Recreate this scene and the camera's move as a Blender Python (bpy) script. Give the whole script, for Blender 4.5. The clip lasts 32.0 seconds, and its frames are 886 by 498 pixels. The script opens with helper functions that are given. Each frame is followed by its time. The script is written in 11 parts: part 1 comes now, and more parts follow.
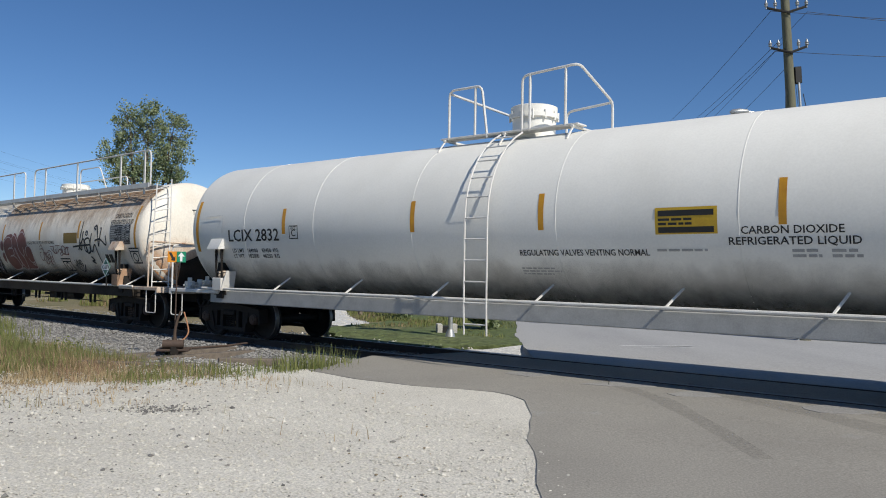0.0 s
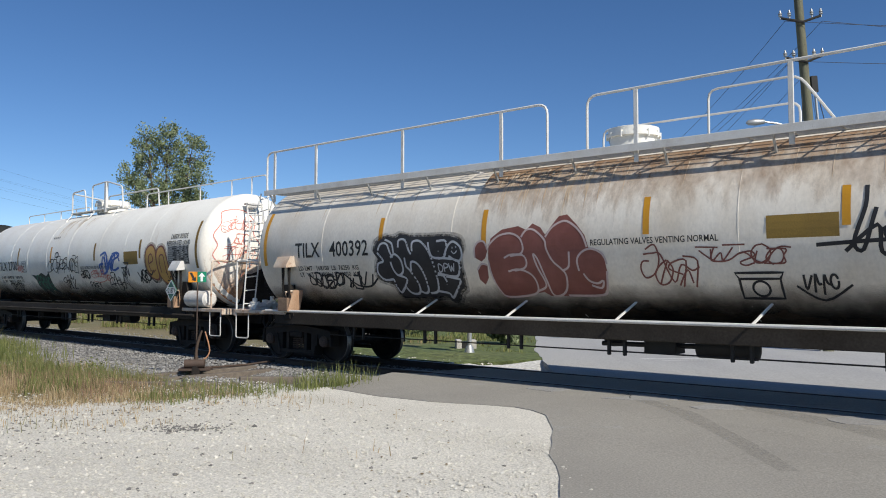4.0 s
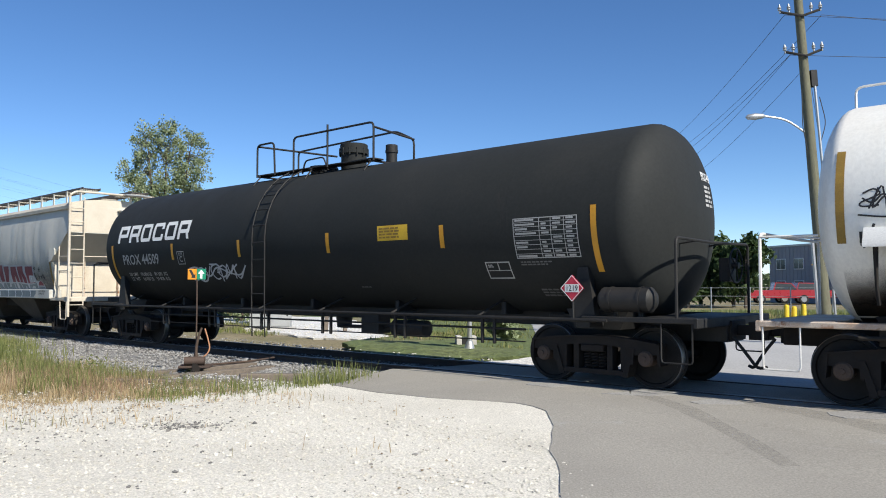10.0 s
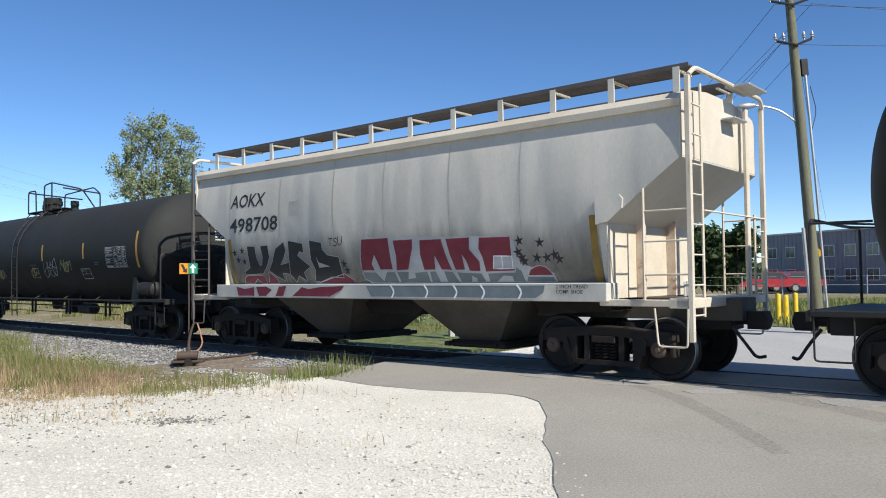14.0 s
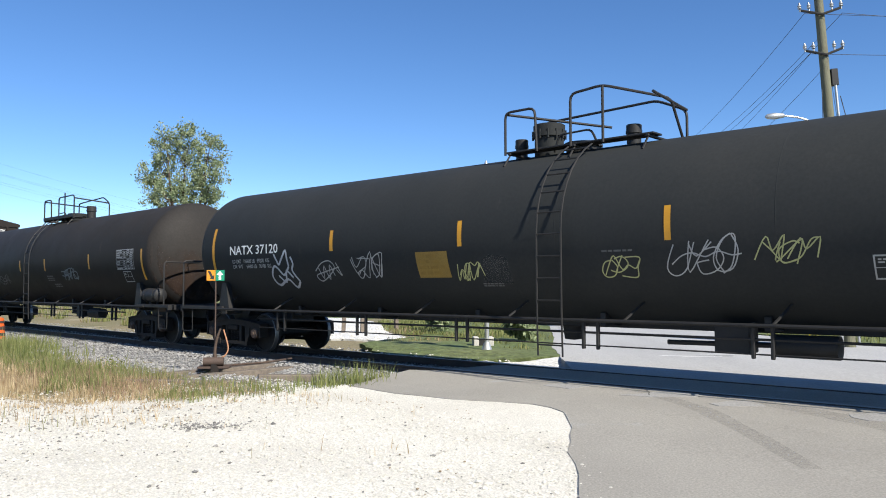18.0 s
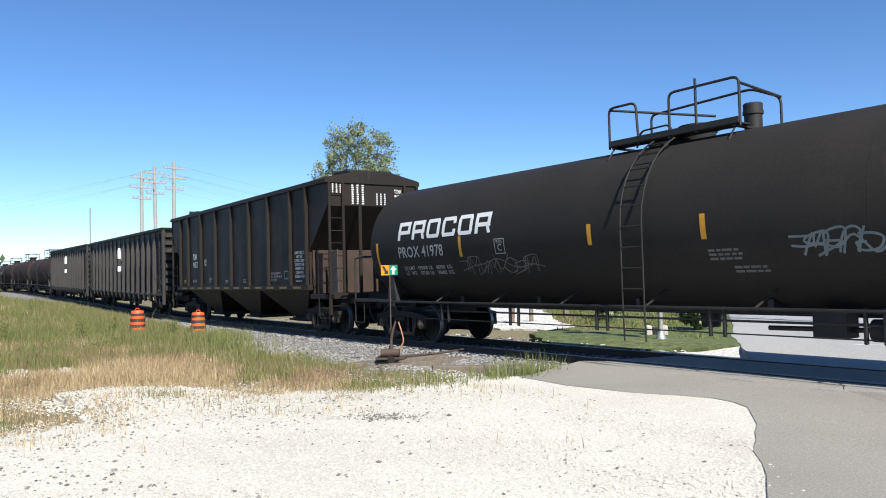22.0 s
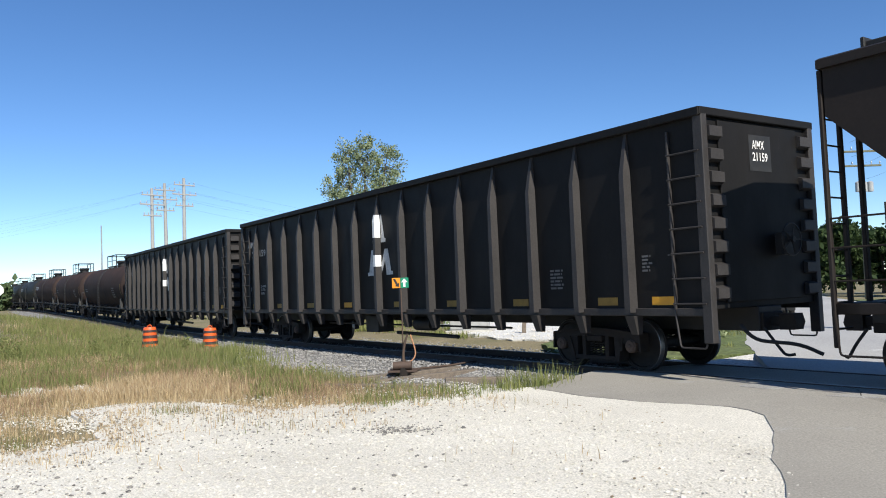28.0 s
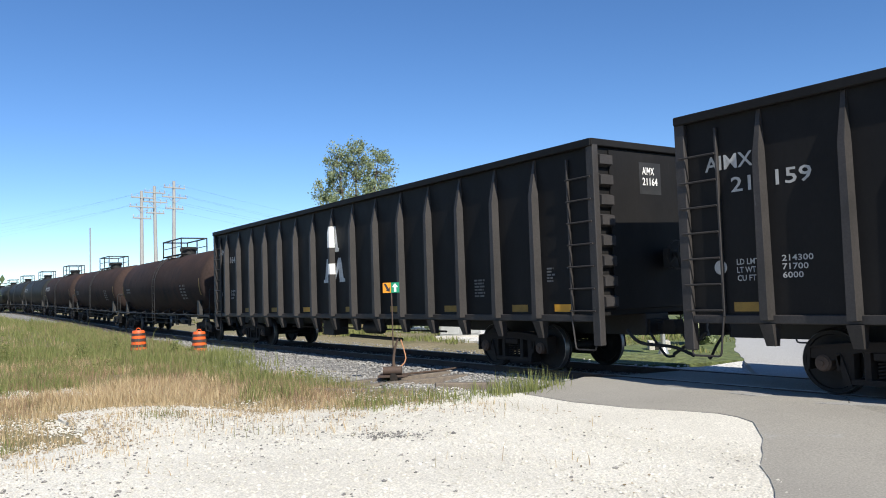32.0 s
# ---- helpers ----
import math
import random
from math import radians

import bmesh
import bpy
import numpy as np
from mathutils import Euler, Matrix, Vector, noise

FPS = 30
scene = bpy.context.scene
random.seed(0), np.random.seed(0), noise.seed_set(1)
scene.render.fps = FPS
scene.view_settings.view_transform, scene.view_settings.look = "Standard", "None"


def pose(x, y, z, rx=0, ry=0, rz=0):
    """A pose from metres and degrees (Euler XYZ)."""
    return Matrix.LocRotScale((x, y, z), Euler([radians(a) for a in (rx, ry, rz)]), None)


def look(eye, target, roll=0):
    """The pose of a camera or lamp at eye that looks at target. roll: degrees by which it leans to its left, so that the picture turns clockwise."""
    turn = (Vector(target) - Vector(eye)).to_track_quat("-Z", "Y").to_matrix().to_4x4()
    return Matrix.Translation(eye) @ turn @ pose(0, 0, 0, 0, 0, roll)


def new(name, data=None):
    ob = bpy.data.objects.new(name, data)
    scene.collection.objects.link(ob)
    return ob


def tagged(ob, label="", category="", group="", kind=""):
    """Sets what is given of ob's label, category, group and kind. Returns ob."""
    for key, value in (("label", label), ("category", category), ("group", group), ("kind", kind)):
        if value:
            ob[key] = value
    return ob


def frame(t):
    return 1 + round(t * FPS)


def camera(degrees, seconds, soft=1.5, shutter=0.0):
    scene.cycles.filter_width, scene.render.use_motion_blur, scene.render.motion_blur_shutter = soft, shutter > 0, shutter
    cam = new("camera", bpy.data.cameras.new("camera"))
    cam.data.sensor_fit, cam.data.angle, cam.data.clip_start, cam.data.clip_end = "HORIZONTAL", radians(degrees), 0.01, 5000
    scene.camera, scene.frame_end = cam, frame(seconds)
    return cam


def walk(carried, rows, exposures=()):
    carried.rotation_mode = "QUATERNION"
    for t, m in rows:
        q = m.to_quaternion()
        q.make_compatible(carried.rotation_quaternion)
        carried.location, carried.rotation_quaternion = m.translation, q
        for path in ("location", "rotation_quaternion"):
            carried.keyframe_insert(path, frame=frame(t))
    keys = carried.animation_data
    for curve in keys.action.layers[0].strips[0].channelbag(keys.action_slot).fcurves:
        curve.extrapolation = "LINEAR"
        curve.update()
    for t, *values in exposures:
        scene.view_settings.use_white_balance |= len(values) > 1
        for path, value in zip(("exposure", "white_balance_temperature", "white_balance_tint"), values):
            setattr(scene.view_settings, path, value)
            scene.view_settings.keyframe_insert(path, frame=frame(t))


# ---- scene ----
from mathutils import geometry

FOV = 58.85
cam = camera(FOV, 32.0, 1.0)
# seconds, eye x, y, z, yaw, pitch, roll
CAM_ROWS = [
    (0.0, 0.003, 0.000, 1.540, -0.31, 1.82, -1.08), (0.5, 0.001, -0.009, 1.540, -0.05, 2.51, -1.25), (1.0, -0.003, -0.007, 1.540, 0.22, 2.99, -0.78),
    (1.5, -0.012, -0.029, 1.540, 0.57, 3.20, -0.44), (2.0, -0.016, -0.035, 1.540, 0.64, 3.32, -0.16), (2.5, -0.012, -0.058, 1.540, 0.55, 3.31, -0.09),
    (4.5, -0.011, -0.041, 1.540, 1.06, 2.91, -0.19), (5.0, -0.014, -0.047, 1.540, 0.96, 2.92, -0.09), (5.5, -0.005, -0.037, 1.540, 0.75, 2.80, -0.63),
    (6.0, -0.002, -0.057, 1.540, 0.54, 2.60, -0.51), (6.5, -0.003, -0.041, 1.540, 0.80, 2.71, -0.44), (7.0, -0.002, -0.026, 1.540, 0.98, 2.68, -0.37),
    (7.5, -0.005, -0.032, 1.540, 1.17, 2.67, -0.12), (8.0, -0.007, -0.031, 1.540, 1.19, 2.72, -0.02), (8.5, -0.015, -0.029, 1.540, 1.04, 2.84, -0.26),
    (9.0, -0.007, -0.022, 1.540, 0.88, 2.65, -0.16), (9.5, -0.001, -0.009, 1.540, 0.81, 2.65, -0.19), (10.0, -0.004, -0.024, 1.540, 0.99, 2.68, 0.09),
    (10.5, -0.005, -0.004, 1.540, 0.94, 2.72, 0.21), (11.0, -0.008, -0.031, 1.540, 0.94, 2.94, 0.27), (11.5, -0.011, -0.065, 1.540, 0.90, 2.90, 0.36),
    (12.0, -0.010, -0.051, 1.540, 1.12, 2.82, 0.57), (12.5, -0.005, -0.025, 1.540, 0.96, 2.64, 0.67), (13.0, -0.002, -0.022, 1.540, 0.83, 2.47, 0.18),
    (13.5, -0.002, -0.010, 1.540, 0.69, 2.29, 0.28), (14.0, 0.005, -0.008, 1.540, 0.49, 2.10, 0.63), (14.5, 0.008, -0.035, 1.540, 0.41, 1.92, 0.54),
    (15.0, 0.005, -0.040, 1.540, 0.59, 1.82, 0.52), (15.5, -0.010, -0.028, 1.540, 1.34, 1.81, 0.37), (17.5, -0.019, -0.016, 1.540, 2.17, 2.55, 0.31),
    (18.0, -0.014, -0.023, 1.540, 2.21, 2.76, 0.11), (18.5, -0.015, -0.036, 1.540, 2.39, 2.89, 0.23), (19.0, -0.023, -0.040, 1.540, 2.46, 2.91, 0.17),
    (19.5, -0.018, -0.035, 1.540, 2.75, 2.80, 0.27), (20.0, -0.012, -0.026, 1.540, 2.91, 2.76, 0.50), (20.5, -0.033, -0.062, 1.541, 3.54, 2.48, 0.52),
    (21.0, -0.050, -0.038, 1.574, 8.65, 1.90, 1.07), (21.5, -0.053, -0.046, 1.596, 12.36, 1.86, 1.26), (22.0, -0.034, -0.072, 1.620, 14.33, 2.00, 1.44),
    (22.5, -0.018, -0.100, 1.617, 15.48, 2.08, 1.81), (23.0, -0.021, -0.095, 1.623, 16.08, 2.13, 1.37), (23.5, -0.026, -0.092, 1.620, 15.78, 1.94, 1.43),
    (24.0, -0.040, -0.077, 1.617, 15.18, 1.92, 1.63), (24.5, -0.046, -0.084, 1.621, 15.24, 2.04, 1.66), (25.0, -0.057, -0.076, 1.616, 15.28, 2.26, 1.82),
    (25.5, -0.059, -0.079, 1.622, 15.24, 2.42, 2.03), (27.5, -0.053, -0.070, 1.620, 15.18, 2.78, 2.25), (28.0, -0.056, -0.076, 1.620, 15.06, 2.89, 2.36),
    (28.5, -0.055, -0.063, 1.626, 14.91, 2.84, 2.25), (29.0, -0.053, -0.076, 1.620, 14.76, 2.87, 2.42), (29.5, -0.063, -0.075, 1.623, 14.65, 3.04, 2.55),
    (30.0, -0.069, -0.073, 1.625, 14.71, 3.11, 2.54), (30.5, -0.051, -0.084, 1.621, 14.78, 3.29, 2.57), (31.0, -0.062, -0.085, 1.620, 14.75, 3.17, 2.43),
    (31.5, -0.056, -0.081, 1.628, 14.33, 3.21, 1.60), (32.0, -0.067, -0.084, 1.625, 14.34, 3.22, 1.97),
]

EXPOSURES = [(0.0, -0.2), (1.0, -0.06), (2.0, -0.16), (5.0, 0.02), (6.0, -0.26), (7.0, -0.32), (8.0, -0.16), (9.0, 0.06), (10.0, 0.42), (11.0, 0.72), (12.0, 0.7), (13.0, 0.54), (14.0, 0.42), (15.0, 0.42),
             (17.5, 0.65), (20.0, 0.68), (23.0, 0.6), (26.0, 0.52), (28.0, 0.48), (32.0, 0.54)]
walk(cam, [(t, pose(x, y, z, 90 + pitch, roll, yaw)) for t, x, y, z, yaw, pitch, roll in CAM_ROWS], EXPOSURES)

# ---- light ----
SUN_TRAVEL = Vector((-0.765, 0.901, -1.0)).normalized()
sun = new("sun", bpy.data.lights.new("sun", "SUN"))
sun.data.energy, sun.data.angle, sun.data.color = 5.0, radians(0.53), (1.0, 0.95, 0.85)
sun.matrix_world = look((30, -40, 50), Vector((30, -40, 50)) + SUN_TRAVEL)
world = bpy.data.worlds.new("world")
scene.world = world
world.use_nodes = True
wn, wl = world.node_tree.nodes, world.node_tree.links
sky = wn.new("ShaderNodeTexSky")
sky.sky_type, sky.sun_disc = "NISHITA", False
sky.sun_elevation = math.asin(-SUN_TRAVEL.z)
sky.sun_rotation = math.atan2(-SUN_TRAVEL.x, -SUN_TRAVEL.y)
sky.air_density, sky.dust_density, sky.ozone_density = 0.8, 0.0, 3.0
sky.altitude = 1200
deep = wn.new("ShaderNodeHueSaturation")
deep.inputs["Hue"].default_value, deep.inputs["Saturation"].default_value = 0.503, 1.17
wl.new(sky.outputs[0], deep.inputs["Color"])
wl.new(deep.outputs[0], wn["Background"].inputs[0])
wn["Background"].inputs[1].default_value = 0.11

# ---- track line: s counts marks along it, MARK metres apart, positive away to the far end ----
MARK = 0.925
HEAD_S, HEAD_A = (8.0, 25.0, 45.0, 75.0, 110.0), (50.9, 48.8, 47.3, 47.25, 48.1)
STEP = 0.5
S_GRID = np.arange(-120.0, 420.01, STEP)
A_GRID = np.radians(np.interp(S_GRID, HEAD_S, HEAD_A))


def _run(v, start):
    c = np.concatenate([[0.0], np.cumsum((v[1:] + v[:-1]) * STEP / 2)])
    return start + MARK * (c - np.interp(0.0, S_GRID, c))


LINE_X, LINE_Y = _run(-np.sin(A_GRID), 9.115), _run(np.cos(A_GRID), 7.955)
# the line is level over the crossing, then climbs gently
LINE_Z = _run(np.interp(S_GRID, (38.0, 56.0, 110.0, 150.0), (0.0, 0.0145, 0.0145, 0.0)), 0.0)


def rise(s):
    return float(np.interp(s, S_GRID, LINE_Z))


def on_line(s, off=0.0):
    """The place on the track at s, off metres towards the camera's side, and the heading of travel there (radians)."""
    a = math.radians(float(np.interp(s, HEAD_S, HEAD_A)))
    x, y = float(np.interp(s, S_GRID, LINE_X)), float(np.interp(s, S_GRID, LINE_Y))
    return x - off * math.cos(a), y - off * math.sin(a), a - math.pi / 2


# marks that the train has run at each half second
RUN = (-0.91, 1.75, 4.4, 7.05, 9.7, 12.34, 14.98, 17.61, 20.23, 22.84, 25.45, 28.06, 30.67, 33.29, 35.91, 38.53, 41.16, 43.78, 46.38, 48.99, 51.6, 54.24, 56.86, 59.48, 62.11, 64.74, 67.38, 70.05, 72.75, 75.47, 78.21, 80.96, 83.7, 86.44, 89.18, 91.92, 94.66, 97.41, 100.15, 102.9, 105.64, 108.38, 111.1, 113.82, 116.54, 119.26, 122.0, 124.73, 127.46, 130.19, 132.94, 135.71, 138.48, 141.26, 144.04, 146.81, 149.58, 152.33, 155.07, 157.8, 160.51, 163.21, 165.91, 168.59, 171.26)


# how far the couplings have drawn each stretch of the train out of its even spacing, in marks
SLACK_Q = (10.2, 30.0, 48.8, 68.4, 86.1, 105.0, 127.7, 148.3, 165.0, 190.0)
SLACK = (-0.85, -0.7, -0.66, -0.44, -0.13, 0.06, 0.16, 0.33, 1.05, 1.1)


def run_at(t):
    return float(np.interp(t, np.arange(len(RUN)) / 2, RUN))


# ---- mesh helpers ----
class Geo:
    """Collects vertices and faces of one mesh."""

    def __init__(self):
        self.v, self.f = [], []

    def add(self, verts, faces):
        n = len(self.v)
        self.v += [tuple(p) for p in verts]
        self.f += [tuple(i + n for i in f) for f in faces]
        return self

    def box(self, x0, x1, y0, y1, z0, z1, m=None):
        x0, x1, y0, y1, z0, z1 = min(x0, x1), max(x0, x1), min(y0, y1), max(y0, y1), min(z0, z1), max(z0, z1)
        c = min(0.012, 0.2 * min(x1 - x0, y1 - y0, z1 - z0))
        vs, ids = [], {}
        for i, (x, sx) in enumerate(((x0, 1), (x1, -1))):
            for j, (y, sy) in enumerate(((y0, 1), (y1, -1))):
                for k, (z, sz) in enumerate(((z0, 1), (z1, -1))):
                    for ax in range(3):
                        ids[i, j, k, ax] = len(vs)
                        vs.append((x + (sx * c if ax != 0 else 0), y + (sy * c if ax != 1 else 0), z + (sz * c if ax != 2 else 0)))
        fs = []
        for i in (0, 1):
            q = [ids[i, 0, 0, 0], ids[i, 1, 0, 0], ids[i, 1, 1, 0], ids[i, 0, 1, 0]]
            fs.append(q if i else q[::-1])
            q = [ids[0, i, 0, 1], ids[0, i, 1, 1], ids[1, i, 1, 1], ids[1, i, 0, 1]]
            fs.append(q if i else q[::-1])
            q = [ids[0, 0, i, 2], ids[1, 0, i, 2], ids[1, 1, i, 2], ids[0, 1, i, 2]]
            fs.append(q if i else q[::-1])
        for a in (0, 1):
            for b in (0, 1):
                for ax, (p, r) in enumerate((((0, a, b), (1, a, b)), ((a, 0, b), (a, 1, b)), ((a, b, 0), (a, b, 1)))):
                    o = [k for k in range(3) if k != ax]
                    q = [ids[(*p, o[0])], ids[(*r, o[0])], ids[(*r, o[1])], ids[(*p, o[1])]]
                    fs.append(q)
        for i in (0, 1):
            for j in (0, 1):
                for k in (0, 1):
                    fs.append([ids[i, j, k, 0], ids[i, j, k, 1], ids[i, j, k, 2]])
        if m is not None:
            vs = [m @ Vector(p) for p in vs]
        return self.add(vs, fs)

    def tube(self, pts, r, n=8, caps=True):
        pts = [Vector(p) for p in pts]
        vs, fs = [], []
        t0 = (pts[1] - pts[0]).normalized()
        u = t0.orthogonal().normalized()
        prev = t0
        for i, p in enumerate(pts):
            if i == 0:
                t = t0
            elif i == len(pts) - 1:
                t = (pts[i] - pts[i - 1]).normalized()
            else:
                t = ((pts[i] - pts[i - 1]).normalized() + (pts[i + 1] - pts[i]).normalized()).normalized()
            u = prev.rotation_difference(t) @ u
            u = (u - t * u.dot(t)).normalized()
            w = t.cross(u)
            prev = t
            rr = float(r[i] if isinstance(r, (list, tuple)) else r)
            vs += [p + rr * (math.cos(a) * u + math.sin(a) * w) for a in (math.tau * k / n for k in range(n))]
        for i in range(len(pts) - 1):
            for k in range(n):
                fs.append((i * n + k, i * n + (k + 1) % n, (i + 1) * n + (k + 1) % n, (i + 1) * n + k))
        if caps:
            fs.append(tuple(range(n))[::-1])
            fs.append(tuple((len(pts) - 1) * n + k for k in range(n)))
        return self.add(vs, fs)

    def lathe(self, profile, n=32, axis="z", at=(0, 0, 0), caps=True):
        """profile: (along the axis, radius)."""
        vs, fs = [], []
        for a, r in profile:
            for k in range(n):
                c, s = r * math.cos(math.tau * k / n), r * math.sin(math.tau * k / n)
                p = {"z": (c, s, a), "x": (a, c, s), "y": (s, a, c)}[axis]
                vs.append((p[0] + at[0], p[1] + at[1], p[2] + at[2]))
        for i in range(len(profile) - 1):
            for k in range(n):
                fs.append((i * n + k, i * n + (k + 1) % n, (i + 1) * n + (k + 1) % n, (i + 1) * n + k))
        if caps:
            fs.append(tuple(range(n))[::-1])
            fs.append(tuple((len(profile) - 1) * n + k for k in range(n)))
        return self.add(vs, fs)

    def prism(self, poly, y0, y1):
        """A polygon in x, z drawn through from y0 to y1."""
        n = len(poly)
        vs = [(x, y0, z) for x, z in poly] + [(x, y1, z) for x, z in poly]
        tri = geometry.tessellate_polygon([[Vector((x, z, 0)) for x, z in poly]])
        fs = [tuple(t) for t in tri] + [tuple(i + n for i in t[::-1]) for t in tri]
        fs += [(i, (i + 1) % n, (i + 1) % n + n, i + n) for i in range(n)]
        return self.add(vs, fs)

    def sheet(self, pts, thick):
        """A flat plate through the corners pts, thick metres through."""
        pts = [Vector(p) for p in pts]
        nrm = (pts[1] - pts[0]).cross(pts[2] - pts[0]).normalized() * thick / 2
        n = len(pts)
        vs = [p + nrm for p in pts] + [p - nrm for p in pts]
        fs = [tuple(range(n)), tuple(range(n, 2 * n))[::-1]] + [(i, i + n, (i + 1) % n + n, (i + 1) % n) for i in range(n)]
        return self.add(vs, fs)

    def mesh(self, name, material, smooth=True, angle=35):
        me = bpy.data.meshes.new(name)
        me.from_pydata(self.v, [], self.f)
        me.validate()
        bm = bmesh.new()
        bm.from_mesh(me)
        bmesh.ops.recalc_face_normals(bm, faces=bm.faces)
        bm.to_mesh(me)
        bm.free()
        if smooth:
            me.shade_smooth()
            me.set_sharp_from_angle(angle=radians(angle))
        me.materials.append(material)
        return me


def part(name, g, material, parent=None, label="", smooth=True):
    me = g if isinstance(g, bpy.types.Mesh) else g.mesh(name, material, smooth)
    ob = new(name, me)
    ob.parent = parent
    return tagged(ob, label)


def thing(name, label, category, group="", kind="", at=None):
    ob = new(name)
    ob.empty_display_size = 0.3
    if at is not None:
        ob.matrix_world = at
    return tagged(ob, label, category, group, kind)


def arc(c, r, a0, a1, n=6, plane="xz"):
    out = []
    for i in range(n + 1):
        a = radians(a0 + (a1 - a0) * i / n)
        u, w = r * math.cos(a), r * math.sin(a)
        out.append({"xz": (c[0] + u, c[1], c[2] + w), "xy": (c[0] + u, c[1] + w, c[2]), "yz": (c[0], c[1] + u, c[2] + w)}[plane])
    return out


def bend(pts, r=0.06, n=3):
    """Rounds the inner corners of a polyline."""
    pts = [Vector(p) for p in pts]
    out = [pts[0]]
    for a, b, c in zip(pts, pts[1:], pts[2:]):
        d0, d1 = (a - b), (c - b)
        k = min(r, d0.length / 2, d1.length / 2)
        p0, p1 = b + d0.normalized() * k, b + d1.normalized() * k
        out += [(1 - t) ** 2 * p0 + 2 * t * (1 - t) * b + t * t * p1 for t in (i / n for i in range(n + 1))]
    return out + [pts[-1]]


# ---- materials ----
def material(name, base, second=None, rough=0.6, metal=0.0, scale=1.5, mix=0.5, fine=40.0, fine_amount=0.25, bump=0.15, stretch=(1, 1, 1), third=None,
             third_at=0.62, third_scale=2.0, third_stretch=None, spec=0.4, coords="Object", third_width=0.1, per_object=0.0, bump_dist=0.01, swell=None):
    """Base and second colour mixed by broad noise, a third in patches past a threshold, fine grain on top and as relief."""
    m = bpy.data.materials.new(name)
    m.use_nodes = True
    n, l = m.node_tree.nodes, m.node_tree.links
    bsdf = n["Principled BSDF"]
    tc = n.new("ShaderNodeTexCoord")

    def noise_at(sc, st, detail=5.0, rough_=0.6):
        mp = n.new("ShaderNodeMapping")
        mp.inputs["Scale"].default_value = st
        l.new(tc.outputs[coords], mp.inputs[0])
        t = n.new("ShaderNodeTexNoise")
        t.inputs["Scale"].default_value, t.inputs["Detail"].default_value, t.inputs["Roughness"].default_value = sc, detail, rough_
        l.new(mp.outputs[0], t.inputs["Vector"])
        return t.outputs[0]

    def ramp(src, a, b):
        r = n.new("ShaderNodeMapRange")
        r.inputs["From Min"].default_value, r.inputs["From Max"].default_value = a, b
        l.new(src, r.inputs["Value"])
        return r.outputs[0]

    def mixed(fac, a, b, blend="MIX"):
        x = n.new("ShaderNodeMix")
        x.data_type, x.blend_type = "RGBA", blend
        if isinstance(fac, float):
            x.inputs["Factor"].default_value = fac
        else:
            l.new(fac, x.inputs["Factor"])
        for sock, val in ((x.inputs[6], a), (x.inputs[7], b)):
            if isinstance(val, tuple):
                sock.default_value = (*val, 1)
            else:
                l.new(val, sock)
        return x.outputs[2]

    col = base
    second = second or tuple(c * 0.75 for c in base)
    col = mixed(ramp(noise_at(scale, stretch), 0.62 - mix * 0.4, 0.62 + 0.1), col, second)
    if third:
        col = mixed(ramp(noise_at(third_scale, third_stretch or stretch, 6.0, 0.7), third_at, third_at + third_width), col, third)
    grain = noise_at(fine, stretch, 3.0)
    dark = ramp(grain, 0.3, 0.75)
    g = n.new("ShaderNodeMapRange")
    g.inputs["To Min"].default_value, g.inputs["To Max"].default_value = 1 - fine_amount, 1 + fine_amount * 0.5
    l.new(dark, g.inputs["Value"])
    comb = n.new("ShaderNodeCombineColor")
    for i in range(3):
        l.new(g.outputs[0], comb.inputs[i])
    col = mixed(1.0, col, comb.outputs[0], "MULTIPLY")
    if per_object:
        info = n.new("ShaderNodeObjectInfo")
        r2 = n.new("ShaderNodeMapRange")
        r2.inputs["To Min"].default_value, r2.inputs["To Max"].default_value = 1 - per_object, 1 + per_object
        l.new(info.outputs["Random"], r2.inputs["Value"])
        c2 = n.new("ShaderNodeCombineColor")
        for i in range(3):
            l.new(r2.outputs[0], c2.inputs[i])
        col = mixed(1.0, col, c2.outputs[0], "MULTIPLY")
    l.new(col, bsdf.inputs["Base Color"])
    rr = n.new("ShaderNodeMapRange")
    rr.inputs["To Min"].default_value, rr.inputs["To Max"].default_value = max(rough - 0.12, 0.02), min(rough + 0.12, 1.0)
    l.new(noise_at(scale * 3, stretch), rr.inputs["Value"])
    l.new(rr.outputs[0], bsdf.inputs["Roughness"])
    bsdf.inputs["Metallic"].default_value = metal
    bsdf.inputs["Specular IOR Level"].default_value = spec
    if bump:
        b = n.new("ShaderNodeBump")
        b.inputs["Strength"].default_value, b.inputs["Distance"].default_value = bump, bump_dist
        l.new(grain, b.inputs["Height"])
        if swell:
            b2 = n.new("ShaderNodeBump")
            b2.inputs["Strength"].default_value, b2.inputs["Distance"].default_value = 1.0, swell[1]
            l.new(noise_at(swell[0], (1, 1, 0.3), 2.0, 0.4), b2.inputs["Height"])
            l.new(b2.outputs[0], b.inputs["Normal"])
        l.new(b.outputs[0], bsdf.inputs["Normal"])
    return m


